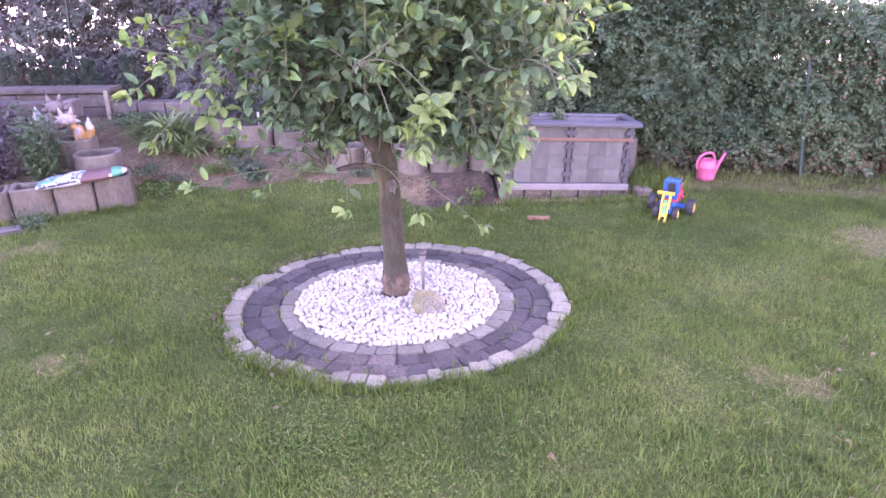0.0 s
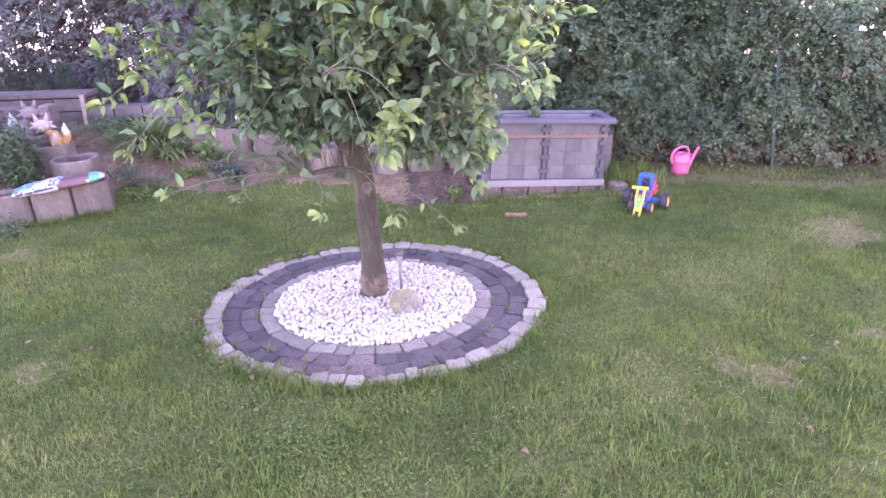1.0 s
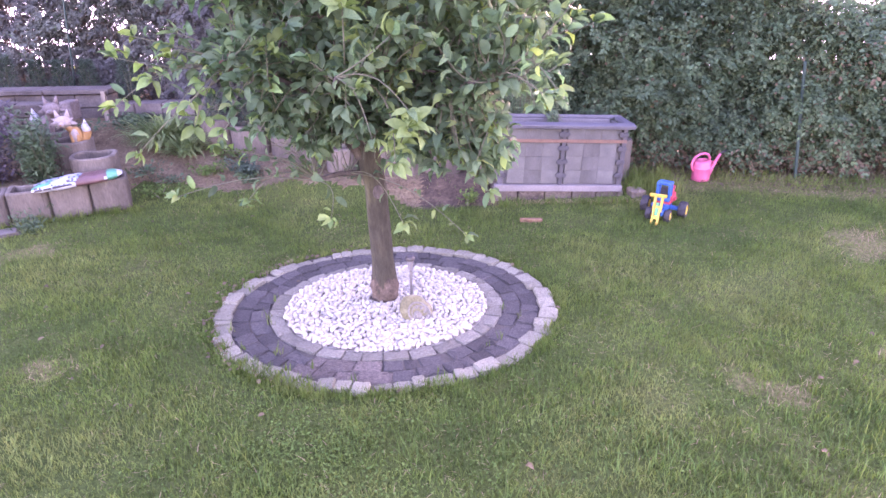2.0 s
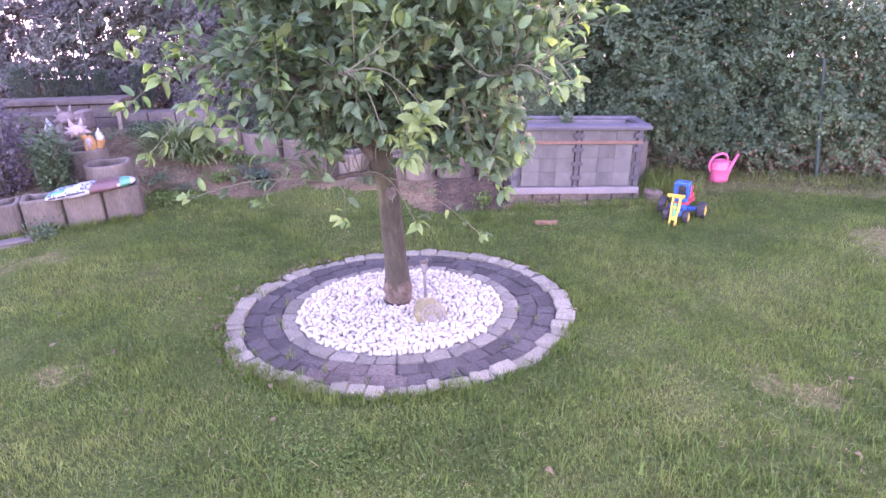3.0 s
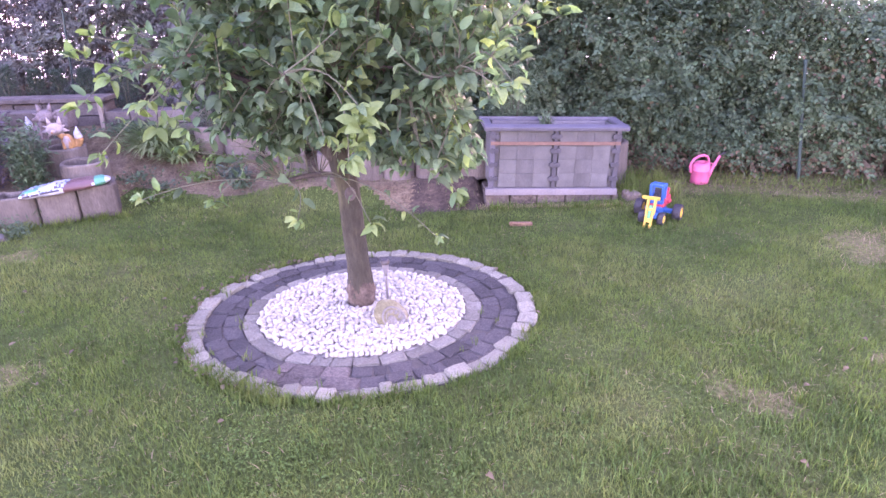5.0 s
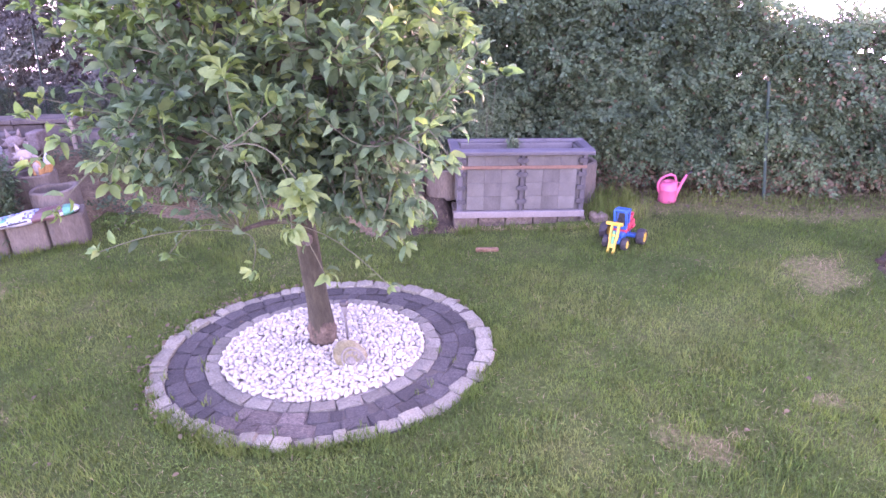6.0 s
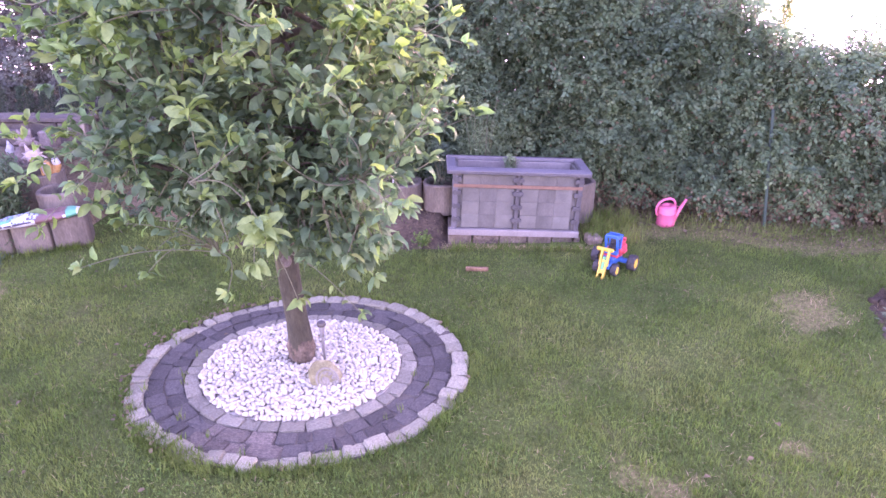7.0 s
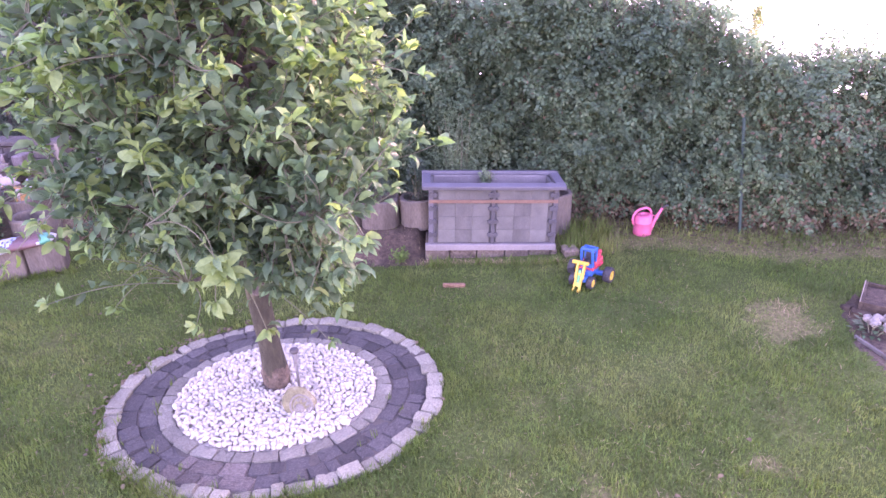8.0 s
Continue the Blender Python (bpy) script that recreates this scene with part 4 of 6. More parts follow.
        if i < named:
            start = max(0.05, 1 - (0.62 if tip[0] < -0.9 else 0.42) / L)
            cnt = int(cnt * (0.7 if tip[0] < -0.9 and tip[2] > 1.0 else 0.45))
        for k in range(cnt):
            s = start + (1 - start) * (k + rnd.random()) / cnt
            f = s * 7
            j = min(6, int(f))
            p = pts[j].lerp(pts[j + 1], f - j)
            dirv = (pts[j + 1] - pts[j]).normalized()
            th = k * 2.4 + rnd.random()
            o1 = dirv.cross(Vector((0, 0, 1)))
            o1 = o1.normalized() if o1.length > 0.05 else Vector((1, 0, 0))
            o2 = dirv.cross(o1)
            a = (dirv * rnd.uniform(0.15, 0.7) + (o1 * math.cos(th) + o2 * math.sin(th)) * 0.9 + Vector((0, 0, rnd.uniform(-0.2, 0.75)))).normalized()
            # pale share rises high up and upper left: skylight and haze painted by leaf colour
            pos.append(tuple(p + a * 0.012)), ahead.append(tuple(a)), size.append(rnd.uniform(0.042, 0.084)), young_lit.append(s > 0.72 and rnd.random() < ((0.7 if tip[0] < 0.0 else 0.3) if i < named else 0.05 + 0.30 * (tip[2] > 1.7) + 0.3 * (tip[2] > 1.85 and tip[0] < -0.4)))
        if i == named:
            first = len(pos)
        for k in range(6):
            th = k * 1.047 + rnd.random()
            a = ((pts[-1] - pts[-2]).normalized() * 0.8 + Vector((math.cos(th), math.sin(th), rnd.uniform(-0.15, 0.8))) * 0.8).normalized()
            # same in the rosettes; right-hand shoots get fewer pale leaves to tone down sunlight
            pos.append(tuple(pts[-1] + a * 0.006)), ahead.append(tuple(a)), size.append(rnd.uniform(0.042, 0.082)), young_lit.append(rnd.random() < ((0.85 if tip[0] < 0.0 else 0.4) if i < named else 0.12 + 0.50 * (tip[2] > 1.75) + 0.25 * (tip[2] > 1.85 and tip[0] < -0.4)))
    # the skirt of the crown rises round the trunk, so that the fork shows
    bare = random.Random(29)
    keep = [j < first or p[2] + 0.2 * (p[1] - 3.05) > np.interp(p[0] / (1 + 0.32 * (p[1] - 3.05)), (-1.0, -0.75, -0.55, -0.42, -0.30, -0.20, -0.10, 0.15, 0.45), (1.12, 1.08, 1.01, 1.03, 1.09, 1.05, 0.99, 0.92, 0.90)) or bare.random() < 0.08 for j, p in enumerate(pos)]
    pos, ahead, size, young_lit = [[q for q, ok in zip(values, keep) if ok] for values in (pos, ahead, size, young_lit)]
    # upright leader shoots before the crown, each ending in whorls of large young leaves
    for line, whorls in (([(-0.16, 2.75, 1.06), (-0.09, 2.55, 1.16), (-0.04, 2.40, 1.28)], ((1, 7, 0.085), (2, 11, 0.106))),
                         ([(-0.16, 2.95, 1.22), (-0.11, 2.78, 1.34), (-0.09, 2.68, 1.47)], ((1, 6, 0.085), (2, 11, 0.110))),
                         ([(0.10, 2.86, 1.05), (0.22, 2.76, 1.12), (0.30, 2.72, 1.20)], ((2, 8, 0.080),)),
                         ([(-0.62, 2.75, 1.30), (-0.60, 2.60, 1.42), (-0.58, 2.55, 1.56)], ((2, 9, 0.085),)),
                         ([(-0.30, 2.62, 1.40), (-0.27, 2.46, 1.55), (-0.26, 2.42, 1.72)], ((2, 9, 0.090),))):
        pts = [Vector(p) for p in line]
        tube(tw, pts, [0.0040 - 0.0022 * j / (len(pts) - 1) for j in range(len(pts))], 6, False)
        for at, cnt, big in whorls:
            for k in range(cnt):
                th = k * 2.4 + rnd.uniform(-0.25, 0.25)
                rise = 0.75 - 0.95 * k / cnt
                a = Vector((math.cos(th), math.sin(th) - 0.15, rise)).normalized()
                pos.append(tuple(pts[at] + a * 0.010 - Vector((0, 0, 0.05 * k / cnt)))), ahead.append(tuple(a)), size.append(big * rnd.uniform(0.75, 1.05)), young_lit.append(True)
        for p, q in zip(pts, pts[1:]):
            for k in range(3):
                th = rnd.uniform(0, 6.283)
                a = Vector((math.cos(th), math.sin(th), rnd.uniform(-0.1, 0.5))).normalized()
                pos.append(tuple(p.lerp(q, rnd.random()))), ahead.append(tuple(a)), size.append(rnd.uniform(0.06, 0.09)), young_lit.append(rnd.random() < 0.5)
    twigs = part("twig_network", tw, M["twig"], tree)
    tagged(twigs, kind="stuff")
    # a tuft of withered leaves inside the crown
    wp, wa = [], []
    for k in range(34):
        wp.append((-0.77 + rnd.gauss(0, 0.06), 3.05 + rnd.gauss(0, 0.05), 1.44 + rnd.gauss(0, 0.028)))
        wa.append((rnd.gauss(0, 1), rnd.gauss(0, 1), rnd.gauss(-0.2, 0.4)))
    v, t = scatter(LEAF_V, LEAF_T, np.array(wp), frames_of(np.array(wa), np.array([0, -0.5, 0.85])), np.full((34, 3), 0.064))
    dead = new("withered_leaves", mesh_np("withered_leaves", v, t, M["withered"], True))
    dead.parent = tree
    tagged(dead, "tuft of withered reddish-brown leaves", kind="stuff")
    pos, ahead, size, young_lit = np.array(pos), np.array(ahead), np.array(size), np.array(young_lit)
    up = unit(np.stack([rng.normal(0, 0.55, len(pos)), rng.normal(-0.15, 0.55, len(pos)), 0.8 + rng.normal(0, 0.35, len(pos))], 1))
    rot = frames_of(ahead, up)
    sc = size[:, None] * np.stack([rng.uniform(0.58, 0.94, len(pos)), np.ones(len(pos)), rng.uniform(0.4, 2.0, len(pos))], 1)
    # leaves on the side of the crown over the front of the ring are pieces of their own
    order = np.argsort(pos[:, 1] + 0.25 * np.abs(pos[:, 0] + 0.2) + 0.2 * np.abs(pos[:, 2] - 1.2))
    own, rest = order[:300], order[300:]
    one = mesh_np("leaf", LEAF_V, LEAF_T, M["leaf_one"], True)
    fresh = mesh_np("leaf", LEAF_V, LEAF_T, M["leaf_young_lit"], True)
    for i in own:
        m = Matrix([[*(rot[i][r] * sc[i]), pos[i][r]] for r in range(3)] + [[0, 0, 0, 1]])
        shared("leaf", fresh if young_lit[i] else one, tree, m)
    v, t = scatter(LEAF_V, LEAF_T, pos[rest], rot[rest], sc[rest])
    # second material: young tips plus the painted brightness of the upper crown
    crown = new("crown", mesh_np("crown", v, t, [M["leaf"], M["leaf_young_lit"]], True, np.repeat(young_lit[rest].astype(np.int32), len(LEAF_T))))
    crown.parent = tree
    tagged(crown, "dense crown of dull green pointed leaves", kind="stuff")


build_tree()

# ---- raised bed of grey plastic panels ----
BED = pose(1.022, 5.408, -0.016, 0, 2.6, 4.6)      # centre of its footprint; local -y faces the lawn


def build_raised_bed():
    bed = thing("raised_bed", BED, "grey plastic raised garden bed with brick-pattern panels and wide rim", "raised bed")
    wx, wy, z0, z1 = 1.045, 0.37, 0.13, 0.615
    T = Matrix.Translation
    fy = -wy / 2
    # four walls behind the facing blocks
    for nm, size, at in (("front_wall", (wx, 0.025, z1 - z0), (0, fy + 0.030, (z0 + z1) / 2)), ("back_wall", (wx, 0.03, z1 - z0), (0, -fy - 0.02, (z0 + z1) / 2)),
                         ("side_wall", (0.03, wy - 0.09, z1 - z0), (-wx / 2 + 0.02, 0, (z0 + z1) / 2)), ("side_wall", (0.03, wy - 0.09, z1 - z0), (wx / 2 - 0.02, 0, (z0 + z1) / 2))):
        bm = bmesh.new()
        box(bm, size, T(at), 0.004)
        part(nm, bm, M["panel"], bed)
    # facing blocks: two panels of three columns and four rows, each block tilted a little
    rows, cols = 4, 3
    pw = 0.424
    bh = (z1 - z0 - 0.02) / rows
    blocks = []
    for k in range(3):
        bm = bmesh.new()
        box(bm, (pw / cols - 0.0003, 0.022, bh - 0.0004), Matrix(), 0.0016, 2)
        me = bpy.data.meshes.new("block")
        bm.to_mesh(me)
        bm.free()
        blocks.append(finish(me, M["streak"] if k == 2 else M["panel"]))
    for c0 in (-0.241, 0.241):
        for r in range(rows):
            for c in range(cols):
                x = c0 + (c - 1) * pw / cols
                z = z0 + 0.012 + bh * (r + 0.5)
                shared("panel_block", blocks[2 if c == 1 else c // 2], bed, pose(x, fy + 0.008 + random.uniform(-0.002, 0.002), z, random.uniform(-2.5, 2.5), 0, random.uniform(-2, 2)))
    # corner and middle posts
    for x, w in ((-wx / 2 + 0.012, 0.042), (0.0, 0.034), (wx / 2 - 0.012, 0.042)):
        bm = bmesh.new()
        box(bm, (w, 0.05, z1 - z0 + 0.06), T((x, fy + 0.012, (z0 + z1) / 2 - 0.02)), 0.006, 2)
        part("post", bm, M["panel_dark"] if x >= 0 else M["rim"], bed, "dark grey upright post")
    # interlocking clips
    bm = bmesh.new()
    for sx in (-1, 1):
        box(bm, (0.026, 0.016, 0.046), Matrix.Translation((sx * 0.024, 0, 0)), 0.006, 2)
        box(bm, (0.014, 0.015, 0.024), Matrix.Translation((sx * 0.040, 0, 0)), 0.004, 2)
    box(bm, (0.05, 0.014, 0.030), Matrix(), 0.003, 1)
    clip = bpy.data.meshes.new("clip")
    bm.to_mesh(clip)
    bm.free()
    finish(clip, M["panel_dark"])
    for x in (-wx / 2 + 0.026, 0.0, wx / 2 - 0.026):
        for r in range(4):
            shared("clip", clip, bed, pose(x, fy - 0.012, z0 + 0.085 + bh * r, 0, 0, 0) @ Matrix.Scale(0.8 if x else 1.0, 4, (1, 0, 0)))
    # orange strap round the upper row
    bm = bmesh.new()
    box(bm, (wx + 0.012, 0.004, 0.027), T((0, fy - 0.016, z1 - 0.105)), 0.001)
    part("strap", bm, M["strap"], bed, "faded orange strap across the front")
    # rim
    ox, oy, zt = 1.17, 0.45, 0.622
    for nm, size, at, rot in (("rim_rail", (ox, 0.075, 0.034), (0, -oy / 2 + 0.0375, zt + 0.012), 10), ("rim_rail", (ox, 0.075, 0.034), (0, oy / 2 - 0.0375, zt + 0.012), -10),
                              ("rim_rail", (0.075, oy - 0.152, 0.032), (-ox / 2 + 0.0375, 0, zt + 0.012), 0), ("rim_rail", (0.075, oy - 0.152, 0.032), (ox / 2 - 0.0375, 0, zt + 0.012), 0)):
        bm = bmesh.new()
        box(bm, size, T(at) @ Euler((radians(rot), 0, 0)).to_matrix().to_4x4(), 0.007, 2)
        part(nm, bm, M["rim"], bed)
    # inner lining wall seen over the rim
    bm = bmesh.new()
    box(bm, (wx - 0.08, 0.012, 0.12), T((0, wy / 2 - 0.045, 0.565)), 0.003)
    part("inner_lining", bm, M["board"], bed, "pale inner lining board")
    # pale board along the foot
    bm = bmesh.new()
    box(bm, (wx + 0.05, 0.05, 0.055), T((-0.01, fy - 0.012, 0.108)), 0.006, 2)
    part("foot_board", bm, M["board"], bed, "pale weathered board along the foot")
    bm = bmesh.new()
    box(bm, (wx - 0.08, wy - 0.1, 0.36), T((0, 0, 0.32)), 0.0)
    for v in bm.verts:
        if v.co.z > 0.4:
            v.co.z += random.uniform(-0.02, 0.02)
    part("soil_filling", bm, M["soil"], bed, "dark garden soil filling")
    # low course of stones under it
    xs = -0.56
    while xs < 0.52:
        w = random.uniform(0.16, 0.24)
        w = min(w, 0.56 - xs)
        bm = bmesh.new()
        box(bm, (w - 0.008, 0.16, 0.10), T((xs + w / 2, fy + 0.055 + random.uniform(-0.01, 0.01), 0.036)), 0.010, 2)
        part("foundation_stone", bm, M["dirtstone"], bed)
        xs += w
    for sx in (-1, 1):
        bm = bmesh.new()
        box(bm, (0.10, 0.20, 0.10), T((sx * 0.50, 0.10, 0.036)), 0.01, 2)
        part("foundation_stone", bm, M["dirtstone"], bed)


build_raised_bed()
bm = bmesh.new()
box(bm, (0.12, 0.14, 0.075), Matrix(), 0.018, 2)
for v in bm.verts:
    v.co += Vector((random.uniform(-1, 1), random.uniform(-1, 1), random.uniform(-1, 1))) * 0.006
o = part("kerb_stone", bm, M["dirtstone"])
o.matrix_basis = pose(1.70, 5.24, 0.032, 0, 0, 12)
tagged(o, "small rough stone beside the raised bed", "stone")


# ---- plants ----
def foliage(name, label, category, at, n, radius, height, size, mat, up_bias=0.2, leaf=(LEAF4_V, LEAF4_T), stems=10, seed=1, width=1.0, cone=0.0, parts=True):
    """A bushy plant: stems and many small leaves within a rounded or conical body."""
    r = np.random.default_rng(seed)
    z0 = at[2]
    o = thing(name, pose(*at), label, category)
    h = r.random(n) ** 0.85
    th = r.uniform(0, 6.283, n)
    if cone:
        rad = radius * (1 - cone * h) * np.sqrt(r.random(n)) * (0.75 + 0.25 * np.sin(h * 3.1 + 0.5))
        p = np.stack([rad * np.cos(th), rad * np.sin(th), 0.03 + h * height], 1)
        p += 0.12 * radius * np.stack([wave(p[:, 0] * 9, p[:, 2] * 9, 1.0, seed), wave(p[:, 1] * 9, p[:, 2] * 9, 1.0, seed + 2), np.zeros(n)], 1)
    else:             # leaves gather round leaning stems of unequal height
        ns = max(6, stems * 2)
        sa, sl, sh = r.uniform(0, 6.283, ns), radius * np.sqrt(r.random(ns)) * 0.95, height * r.uniform(0.55, 1.08, ns)
        k = r.integers(0, ns, n)
        off = r.normal(0, 0.16 * radius + 0.012, (n, 2))
        p = np.stack([sl[k] * np.cos(sa[k]) * (0.35 + 0.65 * h) + off[:, 0], sl[k] * np.sin(sa[k]) * (0.35 + 0.65 * h) + off[:, 1], 0.02 + h * sh[k]], 1)
    ah = unit(np.stack([np.cos(th) + r.normal(0, 0.5, n), np.sin(th) + r.normal(0, 0.5, n), up_bias + r.normal(0, 0.5, n)], 1))
    up = unit(np.stack([r.normal(0, 0.4, n), r.normal(-0.2, 0.4, n), np.ones(n)], 1))
    v, t = scatter(leaf[0], leaf[1], p, frames_of(ah, up), (r.uniform(0.6, 1.2, n) * size)[:, None] * np.array([width, 1, 1]))
    f = new("foliage", mesh_np("foliage", v, t, mat))
    f.parent = o
    tagged(f, kind="stuff")
    bm = bmesh.new()
    for i in range(stems):
        a = r.uniform(0, 6.283)
        rr = radius * r.uniform(0.1, 0.7) * (1 - 0.5 * cone)
        tube(bm, [(0.02 * math.cos(a), 0.02 * math.sin(a), -0.03), (rr * 0.5 * math.cos(a), rr * 0.5 * math.sin(a), height * 0.45), (rr * math.cos(a), rr * math.sin(a), height * r.uniform(0.7, 0.98))], [0.006, 0.004, 0.002], 5, False)
    s = part("stems", bm, M["twig"], o)
    tagged(s, kind="stuff")
    return o


# feathery plant and a herb in the raised bed
foliage("feathery_plant", "tall feathery light green herb standing behind the raised bed", "plant", (0.76, 5.80, 0.0), 6500, 0.27, 1.12, 0.05, M["feather"], 0.6, stems=14, seed=3, width=0.32)
foliage("herb", "small green herb in the raised bed", "plant", (1.02, 5.44, 0.5), 500, 0.07, 0.20, 0.035, M["feather"], 0.8, stems=6, seed=4, width=0.4)
foliage("weed", "small yellow-green weed at the bed's edge", "plant", (0.27, 5.08, 0.0), 120, 0.06, 0.10, 0.04, M["clover"], 0.5, stems=4, seed=5)

# ---- concrete planter rings ----
def ring_profile(r, h):
    w = 0.04
    return [(r - w, 0.02), (r - 0.004, 0.0), (r, 0.012), (r, h - 0.014), (r - 0.006, h - 0.003), (r - w * 0.5, h), (r - w + 0.004, h - 0.004), (r - w, h - 0.02), (r - w, h - 0.16)]


def planter_ring(x, y, z, r=0.185, h=0.30, rot=0.0, fill=0.07, label="pale concrete planter ring with ribbed side, filled with soil", tilt=0.0, nib=True, square=0.78):
    o = thing("planter_ring", pose(x, y, z, tilt, 0, rot), label, "planter", "concrete planter rings")
    bm = bmesh.new()
    n = 48
    rings = lathe(bm, ring_profile(r, h), n, Matrix(), False)
    for ri, ring in enumerate(rings):
        for k, v in enumerate(ring):
            th = 2 * math.pi * k / n
            rad = math.hypot(v.co.x, v.co.y)
            v.co.x = rad * math.copysign(abs(math.cos(th)) ** square, math.cos(th))
            v.co.y = rad * math.copysign(abs(math.sin(th)) ** square, math.sin(th))
            if ri in (2, 3):
                s = 1 - 0.012 * (k % 4 == 0)
                v.co.x *= s
                v.co.y *= s
            if nib:           # the hollow on one side where the next ring nests
                d = math.exp(-((math.atan2(math.sin(th - 1.57), math.cos(th - 1.57))) / 0.5) ** 2)
                v.co.y -= 0.055 * d
    part("ring_wall", bm, M["concrete"], o, smooth=False)
    bm = bmesh.new()
    m = bmesh.ops.create_circle(bm, cap_ends=True, cap_tris=True, segments=24, radius=r - 0.038)
    for v in bm.verts:
        v.co.z = h - fill + random.uniform(-0.008, 0.008)
        if nib:
            v.co.y = min(v.co.y, r - 0.085)
    part("soil_filling", bm, M["soil"], o, "dark soil filling")
    return o


# front row beside the lawn, running towards the camera on the left
for i in range(7):
    f = i * 0.274 - 0.012
    d = (ROW_B - ROW_A) / np.hypot(*(ROW_B - ROW_A))
    c = ROW_A + d * f
    planter_ring(c[0], c[1], 0.112 - 0.006 * i, 0.1385, 0.255, math.degrees(math.atan2(d[1], d[0])) + 180, 0.05, square=0.38)
# second step and the one that carries the figures
planter_ring(-2.80, 5.155, 0.195, 0.178, 0.27, 14, 0.12, "empty concrete planter ring standing on the bank")
planter_ring(-3.09, 5.40, 0.26, 0.155, 0.27, 0, 0.05)
planter_ring(-3.36, 5.60, 0.30, 0.155, 0.27, 40, 0.05)
# row on the bank towards the raised bed
for x, y, z, r, h, rot in ((-2.09, 6.12, 0.275, 0.15, 0.27, 0), (-1.79, 6.12, 0.20, 0.18, 0.29, 30), (-1.44, 6.10, 0.17, 0.15, 0.25, 10),
                           (-0.84, 5.66, 0.10, 0.15, 0.27, 15), (-0.53, 5.60, 0.10, 0.15, 0.27, -10), (-0.265, 5.60, 0.12, 0.14, 0.25, 5),
                           (0.058, 5.63, 0.125, 0.172, 0.275, 0), (0.40, 5.66, 0.12, 0.162, 0.275, 0), (1.60, 5.80, 0.0, 0.17, 0.37, 20)):
    planter_ring(x, y, z, r, h, rot)
# split half ring leaning on the bank
o = thing("broken_ring_piece", pose(-1.19, 5.62, 0.13, -8, 0, 12), "broken piece of a pale concrete planter ring", "concrete piece")
bm = bmesh.new()
box(bm, (0.20, 0.045, 0.27), Matrix.Translation((0, 0, 0.13)), 0.008, 2)
for v in bm.verts:
    v.co.y += 1.6 * v.co.x * v.co.x
    if v.co.z > 0.2:
        v.co.z += 0.18 * v.co.x
part("shell", bm, M["concrete"], o)

foliage("dwarf_conifer", "small dark conifer in a planter ring", "plant", (-2.09, 6.12, 0.49), 1100, 0.13, 0.26, 0.035, M["conifer"], 0.5, stems=5, seed=11, width=0.4, cone=0.5)
foliage("dwarf_conifer", "small dark conifer in a planter ring", "plant", (-1.79, 6.12, 0.43), 1000, 0.12, 0.24, 0.035, M["conifer"], 0.5, stems=5, seed=12, width=0.4, cone=0.5)
foliage("dwarf_conifer", "small dark conifer in a planter ring", "plant", (0.058, 5.63, 0.33), 1200, 0.14, 0.34, 0.035, M["conifer"], 0.5, stems=5, seed=13, width=0.4, cone=0.45)
foliage("dwarf_conifer", "small dark conifer in a planter ring", "plant", (0.40, 5.66, 0.32), 1200, 0.14, 0.36, 0.035, M["conifer"], 0.5, stems=5, seed=14, width=0.4, cone=0.45)
foliage("blue_spreading_plant", "low blue-green plant on the soil bank", "plant", (-1.72, 5.62, 0.10), 700, 0.16, 0.16, 0.035, M["conifer"], 0.3, stems=6, seed=15)
for x, y, z in ((-1.72, 6.06, 0.42), (-0.02, 5.55, 0.32)):
    o = thing("plant_label", pose(x, y, z, 4, 3, 10), "thin white plastic plant label stuck in soil", "plant label")
    bm = bmesh.new()
    box(bm, (0.012, 0.003, 0.16), Matrix.Translation((0, 0, 0.06)), 0.001)
    box(bm, (0.022, 0.004, 0.045), Matrix.Translation((0, 0, 0.155)), 0.0015)
    part("stake", bm, M["film"], o)

# daylily clump on the bank: arching strap leaves
def arching_clump(at, n, length, seed):
    r = np.random.default_rng(seed)
    o = thing("daylily_clump", pose(*at), "arching clump of long green daylily leaves on the bank", "plant")
    V, Tt = [], []
    k = 0
    for i in range(n):
        th, L = r.uniform(0, 6.283), length * r.uniform(0.6, 1.1)
        el = r.uniform(0.5, 1.25)
        w = r.uniform(0.006, 0.011)
        p, d = np.array([r.normal(0, 0.06), r.normal(0, 0.05), 0.0]), np.array([math.cos(th) * math.cos(el), math.sin(th) * math.cos(el), math.sin(el)])
        side = np.array([-math.sin(th), math.cos(th), 0])
        m = 8
        for j in range(m + 1):
            ww = w * (1 - (j / m) ** 3) + 0.0005
            V += [p - side * ww, p + side * ww]
            p = p + d * L / m
            d = unit(d + np.array([0.03 * math.cos(th), 0.03 * math.sin(th), -0.26 * (j / m + 0.35)]))
        for j in range(m):
            b = k + 2 * j
            Tt += [(b, b + 1, b + 3), (b, b + 3, b + 2)]
        k += 2 * (m + 1)
    f = new("foliage", mesh_np("foliage", np.array(V), np.array(Tt), M["lily"]))
    f.parent = o
    tagged(f, kind="stuff")


arching_clump((-2.56, 5.96, 0.34), 620, 0.42, 21)
arching_clump((-2.30, 5.84, 0.27), 180, 0.34, 22)

